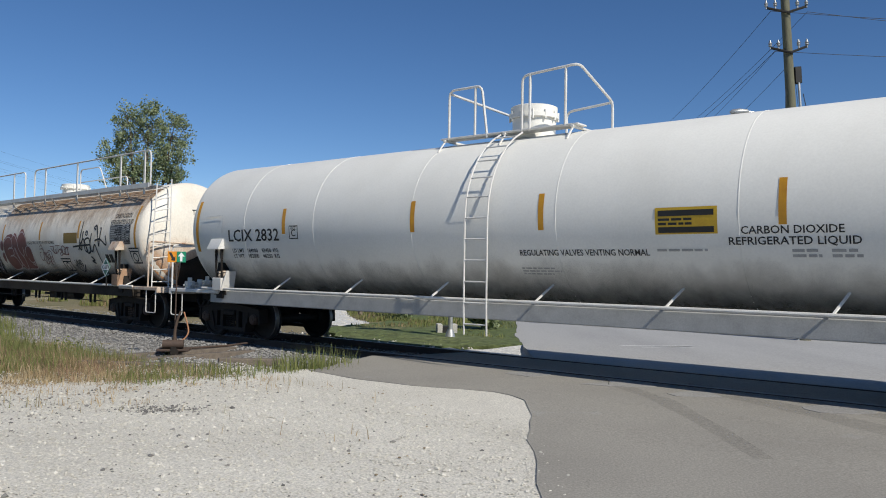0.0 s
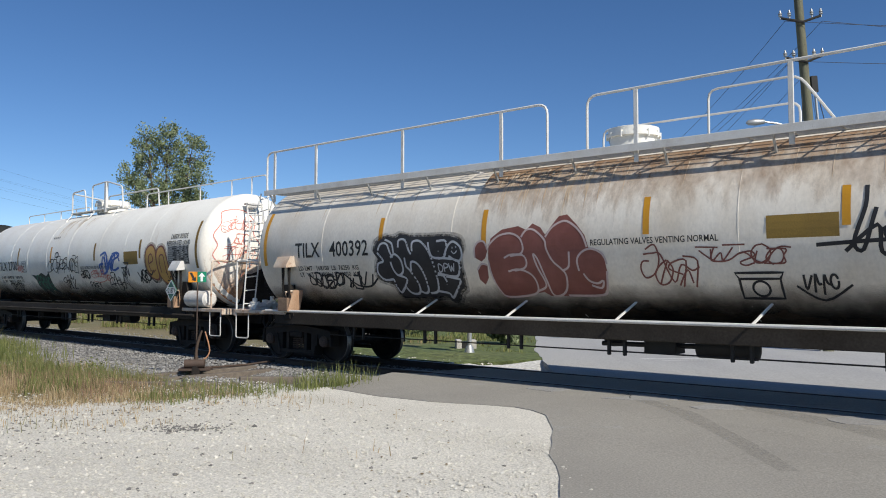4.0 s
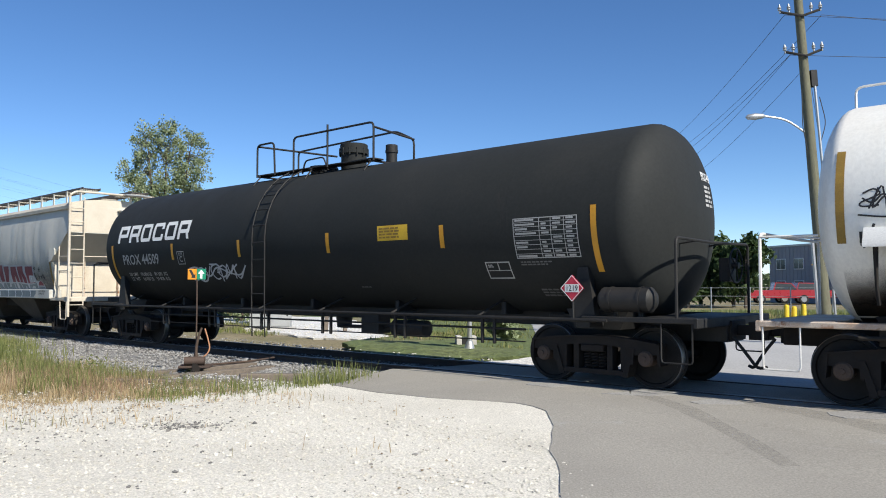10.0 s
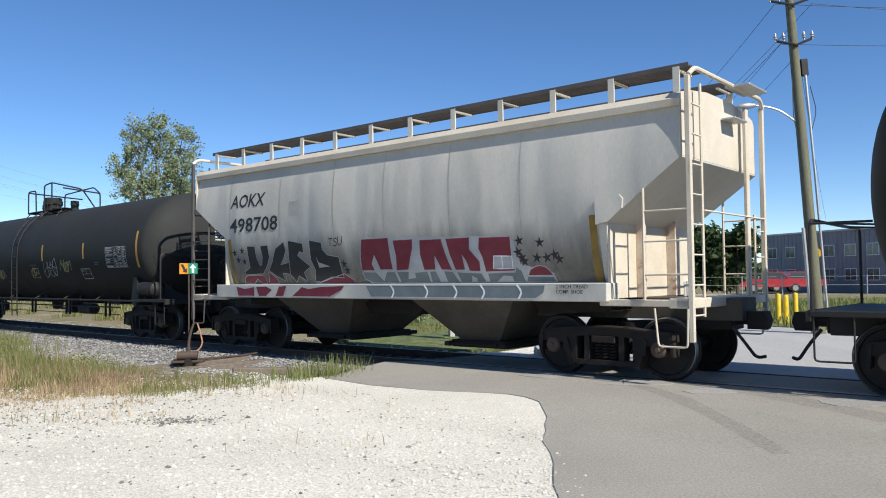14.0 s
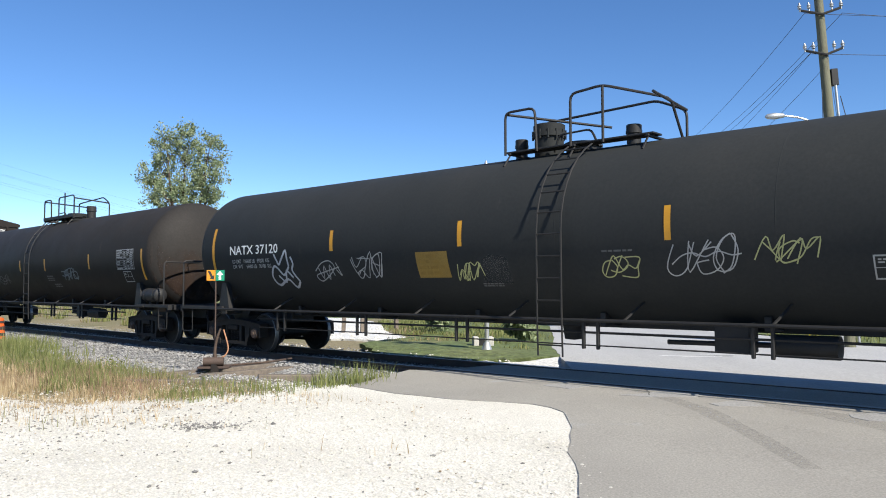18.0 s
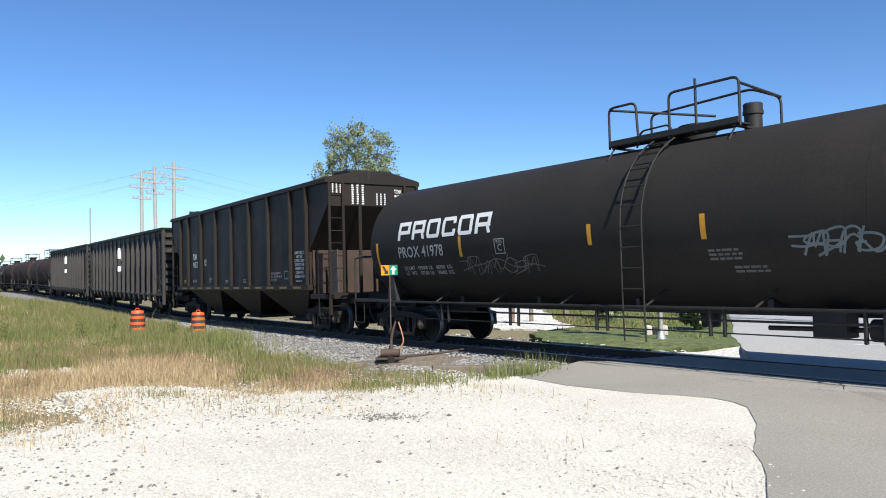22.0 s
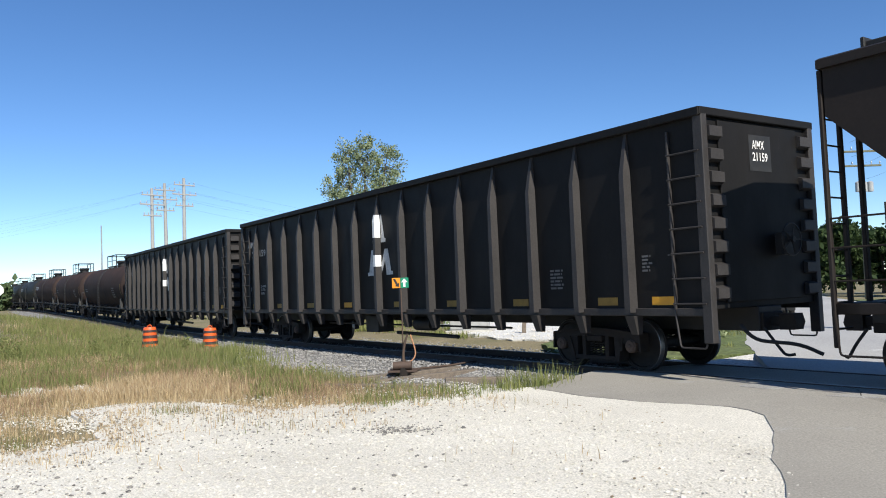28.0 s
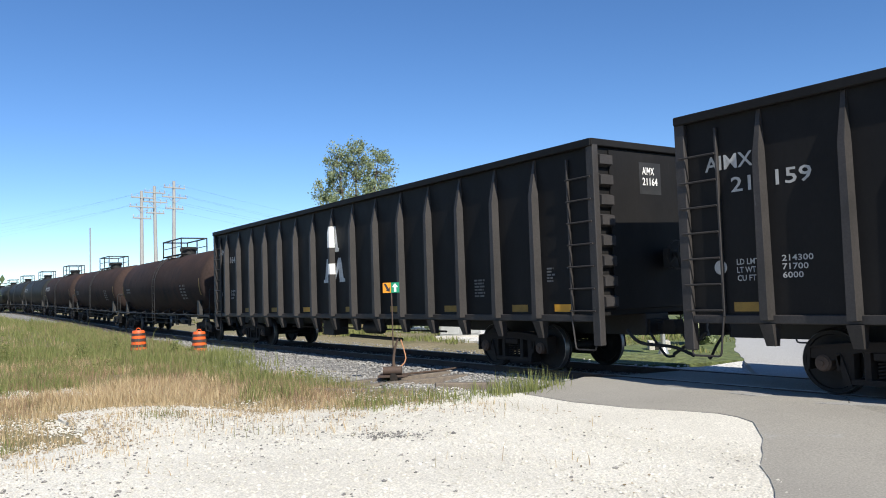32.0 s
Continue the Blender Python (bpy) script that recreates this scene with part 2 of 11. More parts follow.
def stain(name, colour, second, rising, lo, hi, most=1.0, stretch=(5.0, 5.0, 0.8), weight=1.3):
    """Soft-edged dirt, in some uses with shade in its colour: thickest at the foot of its patch (or at its top),
    thinning out in uneven runs.
    """
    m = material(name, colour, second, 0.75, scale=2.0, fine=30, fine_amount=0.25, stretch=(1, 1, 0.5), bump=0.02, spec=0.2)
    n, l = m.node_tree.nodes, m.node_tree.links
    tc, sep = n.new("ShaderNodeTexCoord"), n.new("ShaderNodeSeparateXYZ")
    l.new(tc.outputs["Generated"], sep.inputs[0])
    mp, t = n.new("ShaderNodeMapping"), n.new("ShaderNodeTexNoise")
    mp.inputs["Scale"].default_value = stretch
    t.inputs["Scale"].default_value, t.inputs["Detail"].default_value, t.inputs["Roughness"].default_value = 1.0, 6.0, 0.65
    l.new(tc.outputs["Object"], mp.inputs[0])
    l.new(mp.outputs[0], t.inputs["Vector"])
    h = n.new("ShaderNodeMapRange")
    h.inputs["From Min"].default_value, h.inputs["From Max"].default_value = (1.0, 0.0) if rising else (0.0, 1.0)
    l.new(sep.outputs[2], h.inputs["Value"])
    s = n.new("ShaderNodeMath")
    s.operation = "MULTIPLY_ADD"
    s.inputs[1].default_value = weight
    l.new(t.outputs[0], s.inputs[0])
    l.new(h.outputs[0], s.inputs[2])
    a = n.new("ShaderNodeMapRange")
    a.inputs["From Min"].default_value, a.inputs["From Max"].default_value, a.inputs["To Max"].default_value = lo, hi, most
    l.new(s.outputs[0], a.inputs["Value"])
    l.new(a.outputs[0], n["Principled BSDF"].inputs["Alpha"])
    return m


def mist(name, colour, most):
    """Thin overspray: specks that let the paint below show through."""
    m = material(name, colour, None, 0.6, scale=3, fine=60, fine_amount=0.1, bump=0.0, spec=0.2)
    n, l = m.node_tree.nodes, m.node_tree.links
    tc, t, a = n.new("ShaderNodeTexCoord"), n.new("ShaderNodeTexNoise"), n.new("ShaderNodeMapRange")
    t.inputs["Scale"].default_value, t.inputs["Detail"].default_value, t.inputs["Roughness"].default_value = 14.0, 6.0, 0.75
    a.inputs["From Min"].default_value, a.inputs["From Max"].default_value, a.inputs["To Max"].default_value = 0.3, 0.7, most
    l.new(tc.outputs["Object"], t.inputs["Vector"])
    l.new(t.outputs[0], a.inputs["Value"])
    l.new(a.outputs[0], n["Principled BSDF"].inputs["Alpha"])
    return m


STREAK = (3.0, 3.0, 0.25)
M = {}
M["white_tank"] = material("white_tank", (0.83, 0.815, 0.76), (0.76, 0.745, 0.69), 0.5, scale=0.6, fine=30, fine_amount=0.05, bump=0.03, spec=0.25)
M["worn_white_tank"] = material("worn_white_tank", (0.79, 0.74, 0.65), (0.66, 0.58, 0.47), 0.5, scale=0.9, stretch=(1, 1, 0.6), fine=25, fine_amount=0.1, bump=0.05,
                                third=(0.36, 0.22, 0.12), third_at=0.65, third_scale=1.2, third_width=0.18, third_stretch=STREAK)
M["dirty_white_tank"] = material("dirty_white_tank", (0.86, 0.84, 0.775), (0.77, 0.73, 0.65), 0.48, scale=0.8, stretch=(1, 1, 0.6), fine=25, fine_amount=0.08, bump=0.04,
                                 third=(0.45, 0.34, 0.22), third_at=0.64, third_width=0.2, third_scale=1.1, third_stretch=STREAK)
M["white_steel"] = material("white_steel", (0.72, 0.71, 0.68), (0.6, 0.57, 0.52), 0.5, scale=3, fine=60, fine_amount=0.12, third=(0.35, 0.18, 0.09), third_at=0.68, third_scale=4)
M["rusty_white_steel"] = material("rusty_white_steel", (0.62, 0.52, 0.42), (0.5, 0.33, 0.22), 0.65, scale=3, fine=60, fine_amount=0.2, third=(0.3, 0.13, 0.06), third_at=0.56, third_scale=4)
M["orange_rust"] = material("orange_rust", (0.55, 0.36, 0.24), (0.42, 0.24, 0.14), 0.8, scale=3, fine=50, fine_amount=0.2)
M["black_tank"] = material("black_tank", (0.026, 0.028, 0.028), (0.032, 0.033, 0.032), 0.6, scale=0.5, fine=20, fine_amount=0.12, bump=0.04,
                           third=(0.036, 0.035, 0.034), third_at=0.64, third_scale=1.0, third_stretch=STREAK, spec=0.08)
M["dull_black_tank"] = material("dull_black_tank", (0.031, 0.033, 0.033), (0.037, 0.038, 0.037), 0.6, scale=0.5, fine=20, fine_amount=0.12, bump=0.04, third=(0.042, 0.041, 0.04), third_at=0.64, third_scale=1.0, third_stretch=STREAK, spec=0.08)
M["brown_black_tank"] = material("brown_black_tank", (0.029, 0.027, 0.025), (0.036, 0.032, 0.029), 0.6, scale=0.5, fine=20, fine_amount=0.15, bump=0.04,
                                 third=(0.046, 0.037, 0.032), third_at=0.62, third_scale=1.0, third_stretch=STREAK, spec=0.08)
M["black_steel"] = material("black_steel", (0.017, 0.017, 0.017), (0.03, 0.027, 0.025), 0.6, scale=2, fine=50, fine_amount=0.2, spec=0.35)
M["rusty_tank"] = material("rusty_tank", (0.042, 0.03, 0.027), (0.066, 0.04, 0.033), 0.8, scale=0.5, fine=12, fine_amount=0.25, bump=0.06, third=(0.03, 0.026, 0.026),
                           third_at=0.52, third_scale=0.5, third_stretch=(1, 1, 0.7), spec=0.08)
M["grey_hopper"] = material("grey_hopper", (0.52, 0.505, 0.45), (0.45, 0.43, 0.38), 0.55, swell=(1.1, 0.09), scale=0.7, stretch=(1, 1, 0.5), fine=25, fine_amount=0.08, bump=0.04,
                            third=(0.4, 0.37, 0.32), third_at=0.68, third_scale=1.2, third_stretch=STREAK)
M["cream_hopper"] = material("cream_hopper", (0.6, 0.54, 0.44), (0.5, 0.43, 0.33), 0.55, scale=1.2, fine=30, fine_amount=0.1, third=(0.33, 0.19, 0.1), third_at=0.69,
                             third_scale=2.0, third_stretch=STREAK)
M["underside"] = material("underside", (0.085, 0.074, 0.06), (0.05, 0.042, 0.034), 0.8, scale=1.2, fine=30, fine_amount=0.2)
M["brown_hopper"] = material("brown_hopper", (0.022, 0.017, 0.014), (0.016, 0.013, 0.012), 0.6, scale=0.6, fine=25, fine_amount=0.15, bump=0.05, third=(0.036, 0.028, 0.022),
                             third_at=0.63, third_scale=1.2, third_stretch=STREAK, spec=0.2)
M["red_oxide"] = material("red_oxide", (0.055, 0.033, 0.026), (0.036, 0.025, 0.021), 0.8, scale=2, fine=40, fine_amount=0.2)
M["grey_steel"] = material("grey_steel", (0.09, 0.082, 0.078), (0.06, 0.054, 0.05), 0.65, scale=2, fine=40, fine_amount=0.15)
M["gondola"] = material("gondola", (0.0075, 0.007, 0.007), (0.012, 0.011, 0.0105), 0.62, scale=0.8, stretch=(1, 1, 0.5), fine=22, fine_amount=0.18, bump=0.06,
                        third=(0.035, 0.032, 0.03), third_at=0.66, third_scale=1.6, third_stretch=STREAK, spec=0.2)
M["gondola_rib"] = material("gondola_rib", (0.038, 0.034, 0.033), (0.026, 0.024, 0.023), 0.6, scale=1.5, fine=30, fine_amount=0.25, third=(0.13, 0.12, 0.115), third_at=0.68,
                            third_scale=5, third_stretch=STREAK)
M["truck"] = material("truck", (0.012, 0.0095, 0.008), (0.021, 0.015, 0.011), 0.8, scale=3, fine=50, fine_amount=0.3, bump=0.25)
M["rusty_truck"] = material("rusty_truck", (0.1, 0.068, 0.05), (0.06, 0.044, 0.034), 0.85, scale=3, fine=50, fine_amount=0.3, bump=0.25)
M["wheel"] = material("wheel", (0.009, 0.0075, 0.0065), (0.015, 0.012, 0.01), 0.7, scale=4, fine=50, fine_amount=0.25)
M["tread"] = material("tread", (0.28, 0.27, 0.26), (0.2, 0.19, 0.18), 0.4, metal=0.8, scale=4, fine=50, fine_amount=0.15)
M["reflector"] = material("reflector", (0.62, 0.3, 0.02), (0.52, 0.24, 0.02), 0.45, scale=4, fine=120, fine_amount=0.1, bump=0.02)
M["dull_reflector"] = material("dull_reflector", (0.28, 0.17, 0.03), (0.2, 0.12, 0.025), 0.6, scale=4, fine=80, fine_amount=0.2, bump=0.02)
M["yellow_panel"] = material("yellow_panel", (0.66, 0.42, 0.03), (0.55, 0.33, 0.03), 0.5, scale=3, fine=60, fine_amount=0.12, bump=0.02)
M["faded_panel"] = material("faded_panel", (0.3, 0.19, 0.04), (0.24, 0.15, 0.035), 0.65, scale=3, fine=60, fine_amount=0.2, bump=0.02)
M["black_paint"] = material("black_paint", (0.02, 0.02, 0.02), (0.035, 0.034, 0.033), 0.55, scale=3, fine=60, fine_amount=0.15, bump=0.02)
M["white_paint"] = material("white_paint", (0.8, 0.8, 0.78), (0.7, 0.7, 0.68), 0.5, scale=3, fine=60, fine_amount=0.08, bump=0.02)
# worn white paint with the flat sheet's shade greyed into it
M["worn_mark"] = material("worn_mark", (0.6, 0.6, 0.585), (0.4, 0.4, 0.39), 0.6, scale=4, fine=40, fine_amount=0.3, bump=0.02)
M["grey_paint"] = material("grey_paint", (0.42, 0.42, 0.41), (0.33, 0.33, 0.32), 0.6, scale=3, fine=60, fine_amount=0.15, bump=0.02)
M["faint_paint"] = material("faint_paint", (0.13, 0.13, 0.13), (0.09, 0.09, 0.09), 0.6, scale=3, fine=60, fine_amount=0.2, bump=0.02)
for key, c in (("spray_black", (0.02, 0.02, 0.023)), ("spray_brown", (0.2, 0.07, 0.055)), ("spray_blue", (0.06, 0.14, 0.42)), ("spray_yellow", (0.55, 0.33, 0.1)),
               ("spray_red", (0.6, 0.2, 0.16)), ("spray_white", (0.72, 0.73, 0.74)), ("spray_teal", (0.022, 0.05, 0.05)), ("spray_maroon", (0.17, 0.02, 0.035)),
               ("spray_blush", (0.5, 0.4, 0.38)), ("spray_pale", (0.4, 0.41, 0.42)), ("spray_slate", (0.13, 0.16, 0.17)), ("spray_green", (0.03, 0.2, 0.14)), ("spray_silver", (0.42, 0.44, 0.47)), ("placard_red", (0.5, 0.03, 0.06)),
               ("placard_green", (0.06, 0.16, 0.12)), ("spray_lime", (0.38, 0.38, 0.17))):
    M[key] = material(key, c, tuple(min(1, v * 1.25 + 0.01) for v in c), 0.6, scale=2.5, fine=60, fine_amount=0.15, bump=0.02)
M["grimy_tan"] = material("grimy_tan", (0.3, 0.2, 0.13), (0.16, 0.1, 0.07), 0.75, scale=4, fine=40, fine_amount=0.25)
M["rust_stain"] = material("rust_stain", (0.56, 0.42, 0.28), (0.64, 0.53, 0.4), 0.6, scale=3, stretch=(3, 3, 0.4), fine=40, fine_amount=0.2)
M["rust_mist"] = mist("rust_mist", (0.16, 0.08, 0.03), 0.75)
M["spray_mist"], M["spray_haze"] = mist("spray_mist", (0.04, 0.04, 0.045), 0.55), mist("spray_haze", (0.03, 0.03, 0.033), 1.0)
M["reservoir_white"] = material("reservoir_white", (0.7, 0.69, 0.66), (0.55, 0.5, 0.44), 0.5, scale=3, fine=40, fine_amount=0.12)

M["sill_grime"] = material("sill_grime", (0.05, 0.043, 0.036), (0.032, 0.026, 0.021), 0.85, scale=1.2, fine=30, fine_amount=0.3, bump=0.1, spec=0.2)
# near-black brown for the patch low on the white tank heads
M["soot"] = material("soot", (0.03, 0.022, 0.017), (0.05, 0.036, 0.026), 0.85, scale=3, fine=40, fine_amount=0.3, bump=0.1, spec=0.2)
M["rail"] = material("rail", (0.09, 0.06, 0.045), (0.06, 0.042, 0.034), 0.75, scale=3, fine=60, fine_amount=0.25)
M["rail_head"] = material("rail_head", (0.36, 0.345, 0.33), (0.26, 0.25, 0.24), 0.5, metal=1.0, scale=2, fine=60, fine_amount=0.1, bump=0.02)
M["tie"] = material("tie", (0.075, 0.06, 0.05), (0.11, 0.09, 0.075), 0.9, scale=3, stretch=(1, 1, 1), fine=30, fine_amount=0.35, bump=0.4, per_object=0.25)
M["old_wood"] = material("old_wood", (0.2, 0.165, 0.13), (0.12, 0.1, 0.085), 0.9, scale=2, stretch=(1, 4, 4), fine=25, fine_amount=0.35, bump=0.4)
M["ballast"] = material("ballast", (0.25, 0.245, 0.235), (0.33, 0.32, 0.3), 0.95, scale=1.0, fine=16, fine_amount=0.6, bump=1.0, third=(0.15, 0.14, 0.13), third_at=0.6,
                        third_scale=9, bump_dist=0.04)
# grimy ballast with the train's shadow put into its base colour
M["track_bed"] = material("track_bed", (0.085, 0.075, 0.066), (0.13, 0.118, 0.105), 0.95, scale=1.0, fine=16, fine_amount=0.6, bump=1.0, bump_dist=0.04)
M["seam_line"] = material("seam_line", (0.4, 0.385, 0.34), (0.33, 0.31, 0.27), 0.7, scale=3, fine=40, fine_amount=0.2)
# road dirt, blackened further to stand in for the belly's shade
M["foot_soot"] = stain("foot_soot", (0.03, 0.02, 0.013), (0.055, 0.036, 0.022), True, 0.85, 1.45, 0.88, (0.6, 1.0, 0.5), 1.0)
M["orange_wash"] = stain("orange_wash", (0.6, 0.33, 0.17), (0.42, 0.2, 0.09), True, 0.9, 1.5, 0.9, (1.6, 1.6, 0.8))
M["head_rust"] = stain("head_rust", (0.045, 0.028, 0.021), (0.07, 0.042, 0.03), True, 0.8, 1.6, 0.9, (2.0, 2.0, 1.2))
# brown grime, carried higher and darker for the shade of the lower half
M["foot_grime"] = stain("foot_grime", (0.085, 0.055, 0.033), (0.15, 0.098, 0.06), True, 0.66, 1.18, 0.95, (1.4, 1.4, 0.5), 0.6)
# thin film that mostly puts the lower side's shade into the colour
M["faint_grime_shade"] = stain("faint_grime_shade", (0.15, 0.135, 0.11), (0.21, 0.19, 0.155), True, 0.65, 1.35, 0.75, (2.2, 2.2, 0.4), 0.7)
M["top_rust"] = stain("top_rust", (0.34, 0.2, 0.11), (0.42, 0.28, 0.17), False, 0.95, 1.75, 0.8)
M["gravel"] = material("gravel", (0.73, 0.695, 0.615), (0.61, 0.575, 0.5), 0.95, scale=0.35, fine=48, fine_amount=0.42, bump=0.8, third=(0.36, 0.34, 0.31), third_at=0.655,
                       third_scale=10, third_width=0.05, bump_dist=0.014)
M["pale_gravel"] = material("pale_gravel", (0.7, 0.69, 0.66), (0.6, 0.59, 0.56), 0.95, scale=0.6, fine=14, fine_amount=0.4, bump=0.8, bump_dist=0.04)
M["asphalt"] = material("asphalt", (0.325, 0.305, 0.268), (0.275, 0.258, 0.228), 0.9, scale=0.4, fine=45, fine_amount=0.3, bump=0.5, third=(0.35, 0.34, 0.32), third_at=0.6,
                        third_scale=0.6, bump_dist=0.01)
M["wheel_track"] = mist("wheel_track", (0.15, 0.145, 0.135), 0.22)
M["far_asphalt"] = material("far_asphalt", (0.4, 0.395, 0.385), (0.34, 0.335, 0.33), 0.9, scale=0.3, stretch=(1.5, 0.25, 1), fine=30, fine_amount=0.2, bump=0.4)
M["patch_asphalt"] = material("patch_asphalt", (0.34, 0.33, 0.31), (0.28, 0.27, 0.26), 0.92, scale=0.8, fine=40, fine_amount=0.35, bump=0.6)
M["tar"] = material("tar", (0.06, 0.058, 0.056), (0.085, 0.08, 0.078), 0.8, scale=3, fine=40, fine_amount=0.3)
M["road_paint"] = material("road_paint", (0.75, 0.75, 0.73), (0.6, 0.6, 0.58), 0.7, scale=2, fine=30, fine_amount=0.3)
M["ground"] = material("ground", (0.24, 0.2, 0.115), (0.16, 0.155, 0.07), 0.95, scale=0.3, fine=16, fine_amount=0.45, bump=0.35, third=(0.4, 0.34, 0.24), third_at=0.58,
                       third_scale=0.25, bump_dist=0.03)
M["turf"] = material("turf", (0.115, 0.15, 0.05), (0.16, 0.175, 0.075), 0.95, scale=0.2, fine=5, fine_amount=0.5, bump=0.9, third=(0.24, 0.21, 0.1), third_at=0.6,
                     third_scale=0.3, bump_dist=0.1)


def leafy(name, base, tip, vary=0.35):
    m = bpy.data.materials.new(name)
    m.use_nodes = True
    n, l = m.node_tree.nodes, m.node_tree.links
    bsdf = n["Principled BSDF"]
    geo = n.new("ShaderNodeNewGeometry")
    x = n.new("ShaderNodeMix")
    x.data_type = "RGBA"
    x.inputs[6].default_value, x.inputs[7].default_value = (*base, 1), (*tip, 1)
    l.new(geo.outputs["Random Per Island"], x.inputs["Factor"])
    l.new(x.outputs[2], bsdf.inputs["Base Color"])
    bsdf.inputs["Roughness"].default_value = 0.65
    bsdf.inputs["Specular IOR Level"].default_value = 0.25
    tr = n.new("ShaderNodeBsdfTranslucent")
    l.new(x.outputs[2], tr.inputs[0])
    mx = n.new("ShaderNodeMixShader")
    mx.inputs[0].default_value = 0.3
    l.new(bsdf.outputs[0], mx.inputs[1])
    l.new(tr.outputs[0], mx.inputs[2])
    l.new(mx.outputs[0], n["Material Output"].inputs[0])
    return m


M["leaf"] = leafy("leaf", (0.15, 0.2, 0.09), (0.34, 0.38, 0.23))
M["dark_leaf"] = leafy("dark_leaf", (0.025, 0.05, 0.018), (0.06, 0.09, 0.03))
M["far_leaf"] = leafy("far_leaf", (0.07, 0.11, 0.045), (0.13, 0.17, 0.08))
M["grass_green"] = leafy("grass_green", (0.13, 0.165, 0.05), (0.26, 0.26, 0.1))
M["grass_dry"] = leafy("grass_dry", (0.36, 0.26, 0.14), (0.6, 0.48, 0.3))
M["grass_mid"] = leafy("grass_mid", (0.16, 0.17, 0.07), (0.35, 0.25, 0.15))
M["seed_head"] = leafy("seed_head", (0.26, 0.17, 0.11), (0.4, 0.25, 0.17))
M["bark"] = material("bark", (0.13, 0.1, 0.075), (0.09, 0.07, 0.055), 0.9, scale=4, stretch=(2, 2, 0.4), fine=20, fine_amount=0.4, bump=0.6)
M["pole_wood"] = material("pole_wood", (0.17, 0.17, 0.11), (0.13, 0.12, 0.085), 0.85, scale=2, stretch=(4, 4, 0.3), fine=30, fine_amount=0.3, bump=0.4)
M["grey_pole"] = material("grey_pole", (0.36, 0.36, 0.35), (0.29, 0.29, 0.28), 0.85, scale=2, stretch=(4, 4, 0.3), fine=30, fine_amount=0.25, bump=0.3)
M["galvanised"] = material("galvanised", (0.46, 0.47, 0.47), (0.38, 0.39, 0.39), 0.45, metal=0.6, scale=4, fine=50, fine_amount=0.15)
M["cable"] = material("cable", (0.03, 0.03, 0.03), (0.05, 0.05, 0.05), 0.6, fine=10, fine_amount=0.1, bump=0.0)
M["concrete"] = material("concrete", (0.52, 0.5, 0.46), (0.42, 0.4, 0.37), 0.9, scale=3, fine=40, fine_amount=0.25, bump=0.4)
M["barrel_orange"] = material("barrel_orange", (0.72, 0.12, 0.02), (0.6, 0.1, 0.03), 0.45, scale=4, fine=40, fine_amount=0.1, bump=0.02)
M["barrel_black"] = material("barrel_black", (0.05, 0.035, 0.035), (0.09, 0.05, 0.04), 0.5, scale=4, fine=40, fine_amount=0.15, bump=0.02)
M["sign_orange"] = material("sign_orange", (0.72, 0.28, 0.02), (0.62, 0.22, 0.02), 0.4, scale=6, fine=60, fine_amount=0.08, bump=0.02)
M["sign_green"] = material("sign_green", (0.01, 0.24, 0.13), (0.012, 0.2, 0.11), 0.4, scale=6, fine=60, fine_amount=0.08, bump=0.02)
M["sign_yellow"] = material("sign_yellow", (0.75, 0.42, 0.01), (0.65, 0.36, 0.01), 0.4, scale=6, fine=60, fine_amount=0.08, bump=0.02)
M["bollard_yellow"] = material("bollard_yellow", (0.7, 0.5, 0.02), (0.58, 0.4, 0.03), 0.5, scale=4, fine=40, fine_amount=0.12)
M["cladding"] = material("cladding", (0.27, 0.28, 0.3), (0.23, 0.24, 0.26), 0.6, scale=0.8, fine=20, fine_amount=0.1, bump=0.05)
M["glass_dark"] = material("glass_dark", (0.05, 0.06, 0.07), (0.06, 0.07, 0.08), 0.1, scale=1, fine=10, fine_amount=0.05, bump=0.0, spec=0.8)
M["car_red"] = material("car_red", (0.4, 0.03, 0.04), (0.35, 0.03, 0.035), 0.3, scale=1, fine=20, fine_amount=0.05, bump=0.0, spec=0.6)
M["car_dark"] = material("car_dark", (0.025, 0.026, 0.03), (0.02, 0.02, 0.024), 0.25, scale=1, fine=20, fine_amount=0.05, bump=0.0, spec=0.6)
M["rubber"] = material("rubber", (0.02, 0.02, 0.02), (0.03, 0.03, 0.03), 0.8, scale=4, fine=40, fine_amount=0.2)
M["cabinet"] = material("cabinet", (0.38, 0.39, 0.39), (0.32, 0.33, 0.33), 0.5, scale=2, fine=30, fine_amount=0.1)


# ---- ground, road and track ----
EAST = (0.631, 0.776)          # square to the track at the crossing, away from the camera
TRACK = 12.95                  # the value of perp() at the track's centre


def perp(x, y):
    return EAST[0] * (x - 9.115) + EAST[1] * (y - 7.955) + TRACK


LINE = np.stack([LINE_X, LINE_Y], 1)


def along(x, y):
    """s of the nearest point of the line, and the distance from it, positive on the camera's side."""
    i = int(np.argmin((LINE_X - x) ** 2 + (LINE_Y - y) ** 2))
    a = A_GRID[i]
    off = -((x - LINE_X[i]) * math.cos(a) + (y - LINE_Y[i]) * math.sin(a))
    return S_GRID[i], off


def soft(a, b, v):
    t = min(max((v - a) / (b - a), 0), 1)
    return t * t * (3 - 2 * t)


